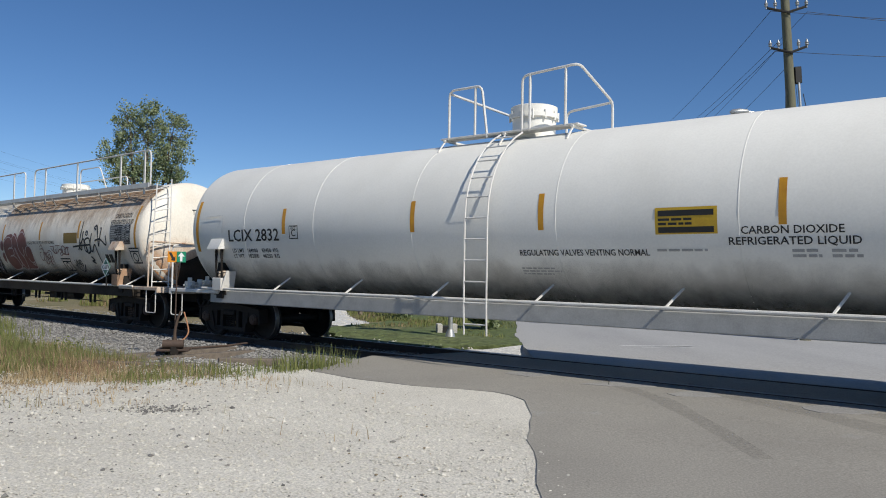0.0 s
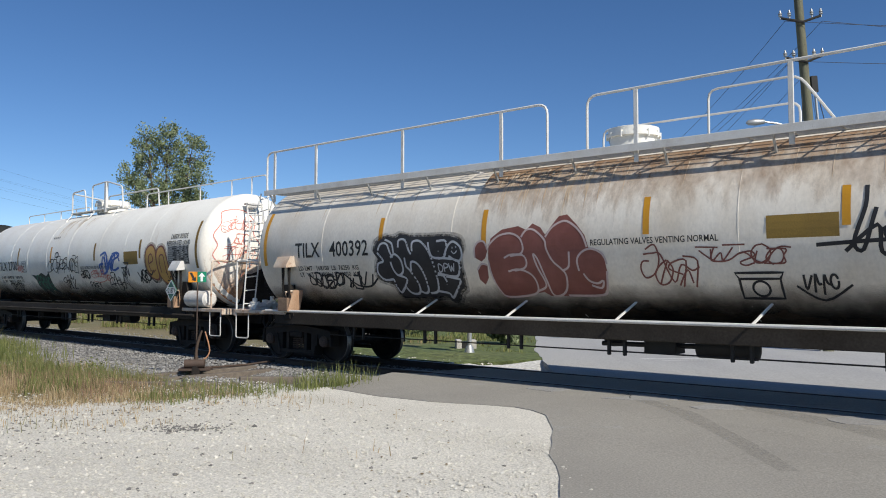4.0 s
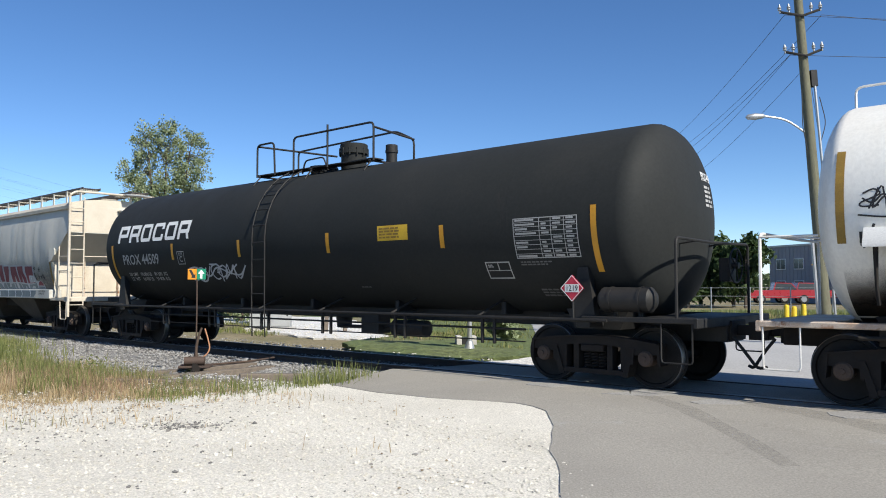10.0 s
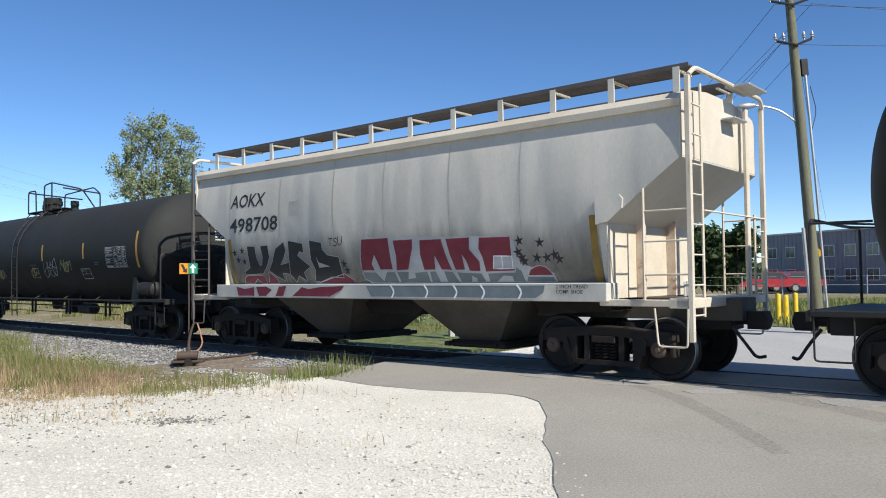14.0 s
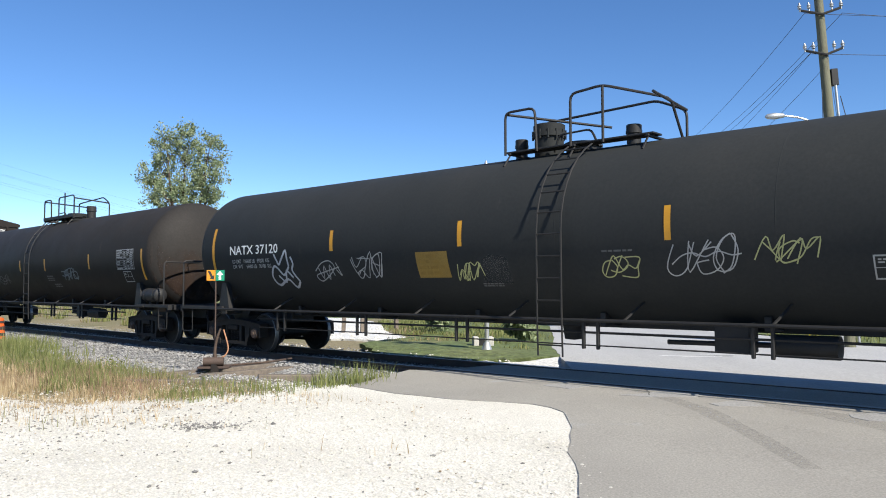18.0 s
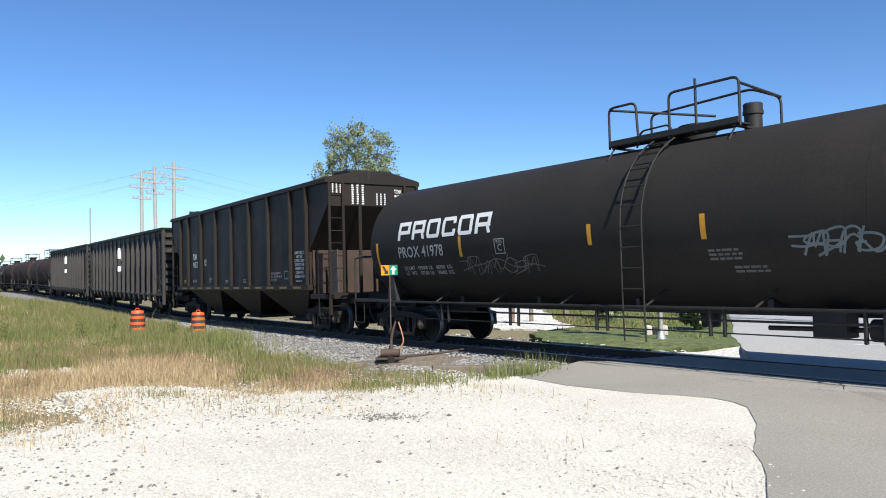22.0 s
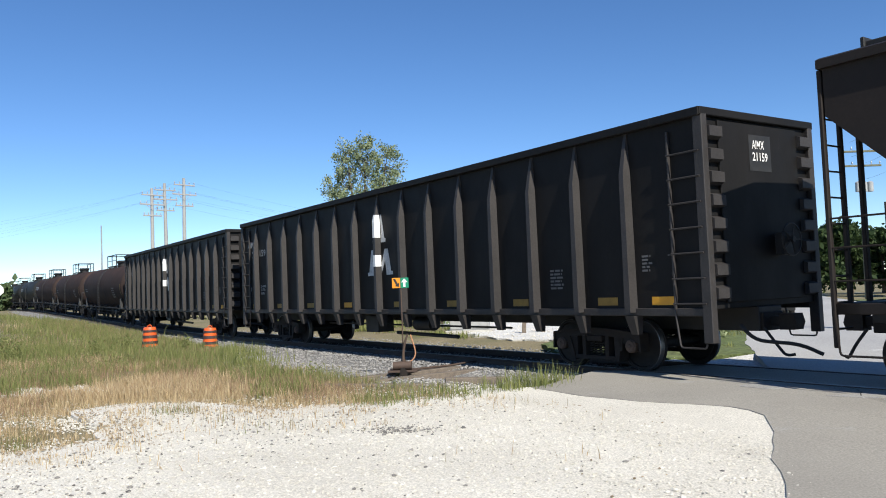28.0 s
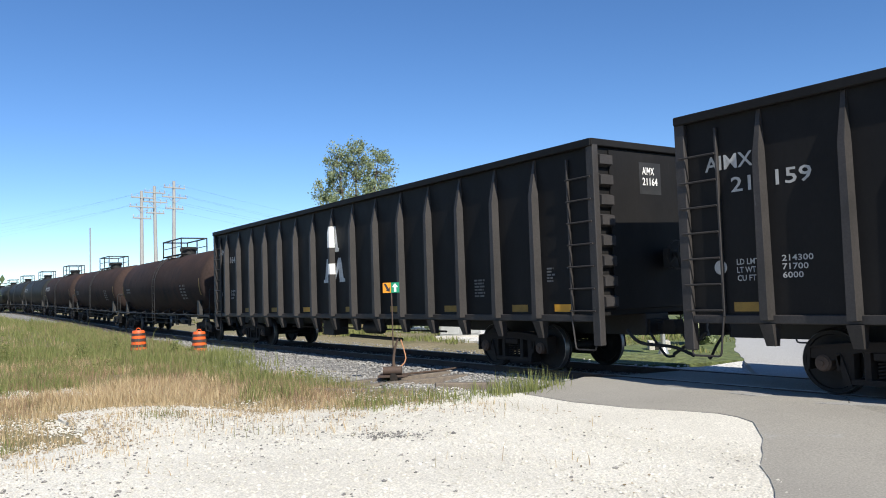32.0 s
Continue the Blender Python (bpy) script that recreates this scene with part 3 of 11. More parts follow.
def ground_z(x, y):
    s, off = along(x, y)
    z = -0.14 + rise(s) * (1 - soft(6, 25, -off))
    if off > 0:
        z += 1.0 * soft(30, 85, s) * soft(3.0, 12.0, off) * (1 - soft(60, 120, off))
        z -= 0.1 * soft(16, 30, s) * (1 - soft(2.5, 6, off))
    else:
        z -= 0.06
    if abs(off) < 3.2:
        z = min(z, rise(s) - 0.3)
    if math.hypot(x, y) > 12:
        z += 0.04 * noise.noise(Vector((x * 0.25, y * 0.25, 0))) * (1 if abs(off) > 3.5 else 0)
    return z


def graded(lo, hi, fine_lo, fine_hi, step):
    out, v, d = list(np.arange(fine_lo, fine_hi + 1e-6, step)), fine_hi, step
    while v < hi:
        d *= 1.3
        v += d
        out.append(min(v, hi))
    v, d = fine_lo, step
    while v > lo:
        d *= 1.3
        v -= d
        out.insert(0, max(v, lo))
    return out


gx, gy = graded(-2500, 2500, -70, 40, 1.4), graded(-2500, 2500, -6, 110, 1.4)
g = Geo()
g.add([(x, y, ground_z(x, y)) for y in gy for x in gx],
      [(j * len(gx) + i, j * len(gx) + i + 1, (j + 1) * len(gx) + i + 1, (j + 1) * len(gx) + i) for j in range(len(gy) - 1) for i in range(len(gx) - 1)])
ground = tagged(part("ground", g, M["ground"]), "uneven ground of dry grass and bare earth", "ground", kind="structure")


def slab(name, poly, zf, mat, cuts=(), label="", category="", rough_edge=0.0, seed=1, depth=0.12, parent=None):
    """A paved or gravelled sheet with a real edge, its height set by zf(x, y). cuts: perpendicular distances at which it may fold."""
    rnd = random.Random(seed)
    pts = []
    n = len(poly)
    for i in range(n):
        a, b = Vector(poly[i]), Vector(poly[(i + 1) % n])
        k = max(1, int((b - a).length / 0.35)) if rough_edge else 1
        nrm = Vector((-(b - a).y, (b - a).x)).normalized()
        for j in range(k):
            p = a.lerp(b, j / k)
            if rough_edge and (b - a).length < 14:
                p += nrm * rough_edge * (noise.noise(Vector((p.x * 1.7, p.y * 1.7, seed))) * 1.6 + rnd.uniform(-0.35, 0.35))
            pts.append(p)
    bm = bmesh.new()
    vs = [bm.verts.new((p.x, p.y, 0)) for p in pts]
    for t in geometry.tessellate_polygon([[Vector((p.x, p.y, 0)) for p in pts]]):
        try:
            bm.faces.new([vs[i] for i in t])
        except ValueError:
            pass
    for c in cuts:
        bmesh.ops.bisect_plane(bm, geom=bm.verts[:] + bm.edges[:] + bm.faces[:], plane_co=(9.115 + (c - TRACK) * EAST[0], 7.955 + (c - TRACK) * EAST[1], 0), plane_no=(*EAST, 0))
    for v in bm.verts:
        v.co.z = zf(v.co.x, v.co.y)
    bmesh.ops.recalc_face_normals(bm, faces=bm.faces)
    if sum(f.normal.z for f in bm.faces) < 0:
        bmesh.ops.reverse_faces(bm, faces=bm.faces)
    rim = [e for e in bm.edges if e.is_boundary]
    made = bmesh.ops.extrude_edge_only(bm, edges=rim)["geom"]
    for v in made:
        if isinstance(v, bmesh.types.BMVert):
            v.co.z -= depth
    me = bpy.data.meshes.new(name)
    bm.to_mesh(me)
    bm.free()
    me.materials.append(mat)
    ob = new(name, me)
    ob.parent = parent
    return tagged(ob, label, category, kind="" if parent else "structure")


def road_z(x, y):
    p = perp(x, y)
    return -0.012 - 0.075 * soft(11.3, 8.0, p) if p < 12.9 else -0.012 - 0.05 * soft(15, 22, p)


def rail_pt(p, s):
    return (9.115 + (p - TRACK) * EAST[0] - s * MARK * EAST[1], 7.955 + (p - TRACK) * EAST[1] + s * MARK * EAST[0])


near_road = [(0.76, -6.73), (0.77, 5.48), (0.82, 6.56), (0.90, 7.35), (1.00, 8.37), (1.13, 9.53), (1.14, 10.11), (1.00, 10.48), (0.78, 10.74), (0.39, 10.94), (-0.36, 11.27),
             (-1.19, 11.86), (-2.07, 12.74), (-1.77, 13.16), (-1.52, 13.96), (-1.22, 14.77), rail_pt(12.1, 12.6), rail_pt(12.1, 8), rail_pt(12.1, 0), rail_pt(12.1, -8),
             (24.00, -1.56), (24.01, -6.61)]
road_near = slab("road_near", near_road, road_z, M["asphalt"], (8, 8.6, 9.2, 9.8, 10.4, 11, 11.4), "worn grey asphalt road with a ragged edge", "road", 0.03, 3)
between = [rail_pt(12.31, 12.9), rail_pt(12.31, -8), rail_pt(13.59, -8), rail_pt(13.59, 12.5)]
slab("crossing_infill", between, lambda x, y: -0.014, M["asphalt"], (), "dark asphalt laid between the rails of the crossing", "road")
far_road = [rail_pt(13.8, -6), rail_pt(13.8, 10.9), (1.88, 16.93), (1.97, 18.70), (2.04, 20.55), (2.56, 25.27), (3.35, 36.13), (4.42, 52.21), (6.87, 92.63), (13.37, 92.66), (11.22, 52.25), (9.26, 30.35),
            (9.41, 26.14), (9.86, 24.13), (11.17, 21.69), (14.47, 19.10), (21.98, 15.69), (29.98, 12.78)]
slab("road_far", far_road, lambda x, y: road_z(x, y), M["far_asphalt"], (15, 17, 19, 22), "sun-bleached asphalt road beyond the crossing", "road", 0.03, 4)
for i, (x0, y0, x1, y1, w) in enumerate(((2.32, 17.94, 5.97, 18.36, 0.1), (2.27, 17.56, 5.87, 17.98, 0.1))):
    d = Vector((x1 - x0, y1 - y0, 0)).normalized()
    nn = Vector((-d.y, d.x, 0)) * w / 2
    g = Geo()
    g.add([Vector((x0, y0, -0.03)) - nn, Vector((x1, y1, -0.03)) - nn, Vector((x1, y1, -0.03)) + nn, Vector((x0, y0, -0.03)) + nn], [(0, 1, 2, 3)])
    tagged(part("stop_line", g, M["road_paint"]), "worn white stop line on the asphalt", "road marking", kind="structure")
# broken asphalt patches and cracks on the near road
rnd = random.Random(12)
for k in range(7):
    s0 = 9.5 - k * 1.55 + rnd.uniform(-0.3, 0.3)
    c = Vector(rail_pt(11.55 + rnd.uniform(-0.12, 0.12), s0))
    pl = [(c.x + rnd.uniform(0.5, 0.9) * math.cos(a) * 0.5 * (1.5 if k % 2 else 1), c.y + rnd.uniform(0.15, 0.4) * math.sin(a)) for a in np.linspace(0, math.tau, 9)[:-1]]
    slab("asphalt_patch", pl, lambda x, y: road_z(x, y) + 0.005, M["patch_asphalt"], (), "", "", 0.02, 20 + k, 0.03, road_near)
g = Geo()
for pts, w in (([(2.18, 12.81), (2.58, 11.97), (2.48, 11.29)], 0.008), ([(4.2, 11.3), (4.6, 10.9), (5.2, 10.8)], 0.006)):
    dense = []
    for a, b in zip(pts, pts[1:]):
        for t in np.linspace(0, 1, 9)[:-1]:
            dense.append(((1 - t) * a[0] + t * b[0] + rnd.uniform(-0.03, 0.03), (1 - t) * a[1] + t * b[1] + rnd.uniform(-0.03, 0.03)))
    for a, b in zip(dense, dense[1:]):
        d = Vector((b[0] - a[0], b[1] - a[1])).normalized()
        q = [(a[0] - d.y * w, a[1] + d.x * w), (a[0] + d.y * w, a[1] - d.x * w), (b[0] + d.y * w, b[1] - d.x * w), (b[0] - d.y * w, b[1] + d.x * w)]
        g.add([(x, y, road_z(x, y) + 0.005) for x, y in q], [(0, 1, 2, 3)])
part("crack_seal", g, M["tar"], road_near, "thin dark cracks")
# darker curved wheel tracks worn into the near road
for k, (pts, w) in enumerate((([(2.88, 12.30), (3.58, 11.13), (4.14, 10.04), (4.54, 8.95), (4.89, 7.77), (5.29, 6.42)], 0.16), ([(3.48, 11.89), (4.23, 10.88), (4.89, 9.79), (5.39, 8.61), (5.79, 7.27)], 0.12),
                              ([(2.18, 12.64), (2.58, 11.46), (2.89, 10.12), (2.99, 8.43), (2.99, 5.91)], 0.1))):
    line = []
    for a, b in zip(pts, pts[1:]):
        line += [Vector(a).lerp(Vector(b), t) for t in (0, 0.25, 0.5, 0.75)]
    left, right = [], []
    for i, p in enumerate(line[1:-1], 1):
        d = (line[i + 1] - line[i - 1]).normalized()
        ww = w * (0.5 + 0.6 * math.sin(math.pi * i / len(line))) * rnd.uniform(1.0, 1.35)
        left.append((p.x - d.y * ww, p.y + d.x * ww))
        right.append((p.x + d.y * ww, p.y - d.x * ww))
    slab("wheel_track", left + right[::-1], lambda x, y: road_z(x, y) + 0.003, M["wheel_track"], tuple(np.arange(6, 12, 0.5)), "faint darker wheel track", "", 0.0, 50 + k, 0.002, road_near)

gravel_poly = [(1.1, -6.73), (1.1, 5.48), (1.14, 6.57), (1.24, 8.34), (1.36, 9.52), (1.34, 10.3), (0.85, 10.86), (-0.34, 11.46), (-1.1, 12.02), (-2.0, 12.86), (-2.62, 12.19), (-3.12, 11.54),
               (-4.29, 10.84), (-5.32, 10.33), (-6.32, 10.70), (-7.19, 11.06), (-8.28, 10.82), (-8.61, 10.06), (-8.01, 9.47), (-7.01, 8.72), (-6.41, 7.96), (-6.81, 7.29), (-8.21, 6.86),
               (-12.01, 5.41), (-20.00, 3.26), (-19.99, -6.84)]
gravel_sheet = [(x * 1.06 - 0.1, y * 1.06) if i > 9 else (x, y) for i, (x, y) in enumerate(gravel_poly)]
gravel_lot = slab("gravel_lot", gravel_sheet, lambda x, y: road_z(x, y) - 0.011 + 0.006 * noise.noise(Vector((x, y, 0))), M["gravel"], tuple(np.arange(-9, 11.5, 0.7)),
                  "bright crushed limestone gravel lot", "gravel", 0.12, 5)
slab("gravel_drive", [(-12.05, 36.97), (-8.25, 34.47), (-6.94, 29.00), (-4.64, 25.23), (-3.04, 24.56), (-2.24, 26.08), (-3.24, 29.02), (-4.25, 35.33), (-6.06, 42.06), (-12.06, 43.71)], lambda x, y: -0.13, M["pale_gravel"], (),
     "white gravel drive beyond the track", "gravel", 0.25, 6)
slab("gravel_verge", [rail_pt(14.6, 24), rail_pt(14.6, 16), rail_pt(14.6, 11.2), (2.3, 17.10), (2.3, 18.2), (1.47, 17.60), (0.57, 17.68), (-1.53, 18.43), (-4.03, 21.19)], lambda x, y: road_z(x, y) - 0.022 - 0.1 * soft(16.2, 15.2, perp(x, y)) - 0.16 * soft(15.2, 14.6, perp(x, y)), M["pale_gravel"], (14.8, 15.0, 15.2, 15.5, 15.8, 16.2),
     "pale stony verge along the track", "gravel", 0.2, 7)
slab("verge_turf", [(2.7, 20.72), (2.6, 19.115), (2.3, 18.1), (1.57, 17.94), (0.37, 17.955), (-1.83, 18.85), (-3.23, 21.87), (-1.64, 26.09), (-2.65, 33.66), (-3.07, 50.49), (5.0, 50.53), (4.1, 36.21)], lambda x, y: road_z(x, y) - 0.008 - 0.1 * soft(16.2, 15.2, perp(x, y)), M["turf"], (15.2, 15.5, 15.8, 16.2),
     "rough green roadside turf", "grass", 0.15, 8)
slab("far_turf", [(9.56, 30.77), (9.71, 26.14), (10.16, 24.30), (11.47, 21.95), (14.77, 19.44), (21.98, 16.11), (44.96, 25.49), (44.92, 52.42), (11.52, 52.25)], lambda x, y: road_z(x, y) - 0.008, M["turf"], (),
     "rough green turf beside the far road", "grass", 0.15, 9)
slab("field_turf", [(-9.05, 36.99), (-5.06, 43.74), (-4.08, 52.17), (-4.16, 109.40), (-70.23, 159.56), (-60.14, 100.69), (-34.08, 55.38)], lambda x, y: -0.19, M["turf"], (), "green field behind the track", "grass", 0.3, 10)

# ballast
prof = [(4.8, -0.34), (4.35, -0.155), (3.4, -0.2), (2.6, -0.25), (1.75, -0.15), (-1.75, -0.15), (-2.6, -0.33), (-3.3, -0.4)]
g = Geo()
ss = list(np.arange(13.6, 330, 1.5))
vs = []
for s in ss:
    for o, z in prof:
        x, y, _ = on_line(s, o - (1.0 * soft(38, 60, s) if o > 3 else 0) + (0.25 * noise.noise(Vector((s * 0.4, o, 2))) if o > 3 else 0))
        vs.append((x, y, z + rise(s) + (0.02 * noise.noise(Vector((x * 2, y * 2, 1))))))
k = len(prof)
g.add(vs, [(i * k + j, i * k + j + 1, (i + 1) * k + j + 1, (i + 1) * k + j) for i in range(len(ss) - 1) for j in range(k - 1) if j != 4])
ballast = tagged(part("ballast", g, M["ballast"]), "grey crushed-stone track ballast", "ballast", kind="structure")
# the strip under the train: shadow is painted in by the darker stone
g = Geo().add(vs, [(i * k + 4, i * k + 5, (i + 1) * k + 5, (i + 1) * k + 4) for i in range(len(ss) - 1)])
part("track_bed", g, M["track_bed"], ballast, "grimy stones between the rails, darkened for the train's shadow")

# rails
rail_prof = [(-0.07, -0.17), (0.07, -0.17), (0.07, -0.155), (0.012, -0.135), (0.01, -0.05), (0.036, -0.036), (0.036, -0.006), (-0.036, -0.006), (-0.036, -0.036), (-0.01, -0.05),
             (-0.01, -0.11), (-0.07, -0.13)]
ss = list(np.arange(-60, 330, 2.0))
for side in (1, -1):
    for name, pf, mt in (("rail", rail_prof, M["rail"]), ("rail_head", [(-0.034, -0.0055), (0.034, -0.0055), (0.03, 0.0), (-0.03, 0.0)], M["rail_head"])):
        g = Geo()
        vs = []
        for s in ss:
            for o, z in pf:
                x, y, _ = on_line(s, side * 0.753 + o)
                vs.append((x, y, z + rise(s)))
        k = len(pf)
        g.add(vs, [(i * k + j, i * k + (j + 1) % k, (i + 1) * k + (j + 1) % k, (i + 1) * k + j) for i in range(len(ss) - 1) for j in range(k)])
        ob = part(name, g, mt)
        if name == "rail":
            rail_ob = tagged(ob, "rusty steel rail with a polished running surface", "rail", kind="structure")
        else:
            ob.parent = rail_ob
            tagged(ob, "bright worn running surface")

# ties: the near ones singly, the far ones joined
tie_me = Geo().box(-0.115, 0.115, -1.3, 1.3, -0.34, -0.145).mesh("tie", M["tie"])
i = 0
s = 13.9
far = Geo()
while s < 230:
    x, y, a = on_line(s)
    m = Matrix.LocRotScale((x, y, rise(s)), Euler((0, 0, a + rnd.uniform(-0.015, 0.015))), None)
    if s < 75:
        ob = new("tie", tie_me)
        ob.matrix_world = m
        ob.parent = ballast
    else:
        far.box(-0.115, 0.115, -1.3, 1.3, -0.34, -0.145, m)
    s += 0.56
ob = part("far_ties", far, M["tie"], ballast)
tagged(ob, kind="stuff")


# ---- trucks, shared by all the cars ----
WR = 0.457
WB = 1.79


def wheelset_mesh():
    g = Geo()
    for sd in (1, -1):
        pr = [(0.70, WR + 0.026), (0.728, WR + 0.028), (0.738, WR + 0.002), (0.835, WR - 0.004), (0.842, WR - 0.014), (0.842, WR - 0.062), (0.815, WR - 0.075), (0.805, 0.2), (0.835, 0.13),
              (0.838, 0.1), (0.69, 0.1), (0.692, 0.14), (0.75, 0.2), (0.752, WR - 0.09), (0.702, WR - 0.05)]
        g.lathe([(sd * a, r) for a, r in pr] + [(sd * 0.70, WR + 0.026)], 40, "y", caps=False)
    g.lathe([(-1.02, 0.075), (-0.85, 0.085), (-0.6, 0.09), (0.6, 0.09), (0.85, 0.085), (1.02, 0.075)], 14, "y")
    return g.mesh("wheelset", M["wheel"])


WHEELSET = wheelset_mesh()


def side_frame_mesh(mat):
    g = Geo()
    h = WB / 2
    for sd in (1, -1):
        poly = [(sd * (h + 0.19), 0.52), (sd * (h + 0.17), 0.66), (sd * (h - 0.1), 0.7), (sd * 0.42, 0.735), (0, 0.75), (0, 0.64), (sd * 0.36, 0.62), (sd * (h - 0.24), 0.58), (sd * (h - 0.2), 0.5)]
        g.prism(poly, -0.1, 0.1)
        g.prism([(sd * (h - 0.2), 0.58), (sd * (h - 0.42), 0.6), (sd * 0.48, 0.24), (sd * 0.36, 0.18), (sd * 0.58, 0.18)], -0.085, 0.085)
        g.prism([(sd * 0.34, 0.62), (sd * 0.25, 0.62), (sd * 0.25, 0.2), (sd * 0.34, 0.2)], -0.09, 0.09)
    g.prism([(-0.58, 0.18), (0.58, 0.18), (0.5, 0.255), (-0.5, 0.255)], -0.11, 0.11)
    for sd in (1, -1):
        g.prism([(sd * (h + 0.2), 0.66), (sd * (h - 0.1), 0.7), (sd * 0.42, 0.735), (0, 0.75), (0, 0.775), (sd * 0.42, 0.76), (sd * (h - 0.1), 0.725), (sd * (h + 0.2), 0.685)], -0.135, 0.135)
        g.prism([(sd * (h + 0.2), 0.36), (sd * (h + 0.24), 0.36), (sd * (h + 0.22), 0.68), (sd * (h + 0.17), 0.68)], -0.12, 0.12)
        g.prism([(sd * (h - 0.2), 0.36), (sd * (h - 0.24), 0.36), (sd * (h - 0.26), 0.6), (sd * (h - 0.18), 0.6)], -0.12, 0.12)
        g.prism([(sd * 0.5, 0.16), (sd * 0.6, 0.16), (sd * (h - 0.2), 0.56), (sd * (h - 0.26), 0.58)], -0.12, 0.12)
    return g.mesh("side_frame", mat)


def spring_mesh(mat):
    g = Geo()
    for x in (-0.13, 0.0, 0.13):
        pts = [(x + 0.055 * math.cos(a), 0.055 * math.sin(a), 0.26 + 0.255 * i / 40) for i, a in ((i, i * math.tau * 5.5 / 40) for i in range(41))]
        g.tube(pts, 0.014, 5)
    return g.mesh("spring_nest", mat)


def bolster_mesh(mat):
    g = Geo()
    g.box(-0.2, 0.2, -1.12, 1.12, 0.52, 0.63)
    g.box(-0.24, 0.24, -0.7, 0.7, 0.5, 0.7)
    g.lathe([(0.69, 0.3), (0.8, 0.3)], 24, "z")
    for x in (-1, 1):
        g.tube([(x * 0.42, -0.72, 0.4), (x * 0.42, 0.72, 0.4)], 0.05, 8)
        for y in (-0.753, 0.753):
            g.box(x * 0.42, x * 0.5, y - 0.05, y + 0.05, 0.3, 0.58)
    return g.mesh("bolster", mat)


def cap_mesh(mat):
    return Geo().lathe([(-0.14, 0.115), (0.0, 0.12), (0.08, 0.12), (0.1, 0.1), (0.115, 0.1), (0.12, 0.04), (0.14, 0.035)], 16, "y").box(-0.15, 0.15, -0.12, 0.06, 0.09, 0.17).mesh("bearing", mat)


TRUCK_SETS = {}
for key, mats in (("dark", ("truck", "truck", "truck", "rusty_truck")), ("rusty", ("truck", "rusty_truck", "truck", "rusty_truck"))):
    TRUCK_SETS[key] = (bolster_mesh(M[mats[0]]), side_frame_mesh(M[mats[0]]), spring_mesh(M[mats[1]]), cap_mesh(M[mats[3]]))
WHEELSETS = []


def truck(car, x, look_key="dark"):
    bol, frm, spr, cap = TRUCK_SETS[look_key]
    t = part("truck", bol, None, car, "grimy cast-steel freight truck")
    t.location = (x, 0, 0)
    for sd in (1, -1):
        o = part("side_frame", frm, None, t)
        o.location = (0, sd * 1.0, 0)
        o = part("spring_nest", spr, None, t)
        o.location = (0, sd * 1.0, 0)
        for ax in (1, -1):
            o = part("bearing", cap, None, t, "rust-brown roller bearing end")
            o.location = (ax * WB / 2, sd * 1.03, WR)
            if sd < 0:
                o.rotation_euler = (0, 0, math.pi)
    for ax in (1, -1):
        o = part("wheelset", WHEELSET, None, t)
        o.location = (ax * WB / 2, 0, WR)
        WHEELSETS.append((o, ax * WB / 2))
    return t


WHEELSET.materials.append(M["tread"])
for poly in WHEELSET.polygons:
    rs = [math.hypot(WHEELSET.vertices[i].co.x, WHEELSET.vertices[i].co.z) for i in poly.vertices]
    ys = [abs(WHEELSET.vertices[i].co.y) for i in poly.vertices]
    if min(rs) > WR - 0.016 and max(ys) > 0.73 and max(rs) < WR + 0.01:
        poly.material_index = 1


# ---- drawing on the cars' sides ----
class Side:
    """The side of a car that faces the camera: maps x, z to the surface."""

    def __init__(self, zc=0.0, r=0.0, flat=None):
        self.zc, self.r, self.flat = zc, r, flat

    def at(self, x, z, lift=0.005):
        if self.flat is not None:
            return (x, self.flat - lift, z)
        d = max(min(z - self.zc, self.r * 0.995), -self.r * 0.995)
        y = -math.sqrt(self.r * self.r - d * d)
        k = (self.r + lift) / self.r
        return (x, y * k, self.zc + d * k)


def decal(name, side, polys, mat, car, label="", lift=0.005):
    """Filled outlines in x, z, laid on the side as thin paint."""
    bm = bmesh.new()
    lo, hi = 9.0, -9.0
    for poly in polys:
        loops = poly if isinstance(poly[0][0], (tuple, list)) else [poly]
        flat = [p for lp in loops for p in lp]
        vs = [bm.verts.new((p[0], 0, p[1])) for p in flat]
        for t in geometry.tessellate_polygon([[Vector((p[0], p[1], 0)) for p in lp] for lp in loops]):
            try:
                bm.faces.new([vs[i] for i in t])
            except ValueError:
                pass
        lo, hi = min([lo] + [p[1] for p in flat]), max([hi] + [p[1] for p in flat])
    return _lay(name, side, bm, lo, hi, mat, car, label, lift)


def _lay(name, side, bm, lo, hi, mat, car, label, lift):
    if side.flat is None:
        for z in np.arange(math.floor(lo / 0.09) * 0.09, hi, 0.09):
            bmesh.ops.bisect_plane(bm, geom=bm.verts[:] + bm.edges[:] + bm.faces[:], plane_co=(0, 0, z), plane_no=(0, 0, 1))
    for v in bm.verts:
        v.co = side.at(v.co.x, v.co.z, lift)
    bmesh.ops.recalc_face_normals(bm, faces=bm.faces)
    for f in bm.faces:
        if f.normal.y > 0:
            f.normal_flip()
    me = bpy.data.meshes.new(name)
    bm.to_mesh(me)
    bm.free()
    me.materials.append(mat)
    ob = new(name, me)
    ob.parent = car
    return tagged(ob, label, kind="stuff" if name in ("small_print", "notice_print", "end_print", "head_print", "rust_run", "info_lines") else "")


def rect(x0, x1, z0, z1):
    return [(x0, z0), (x1, z0), (x1, z1), (x0, z1)]


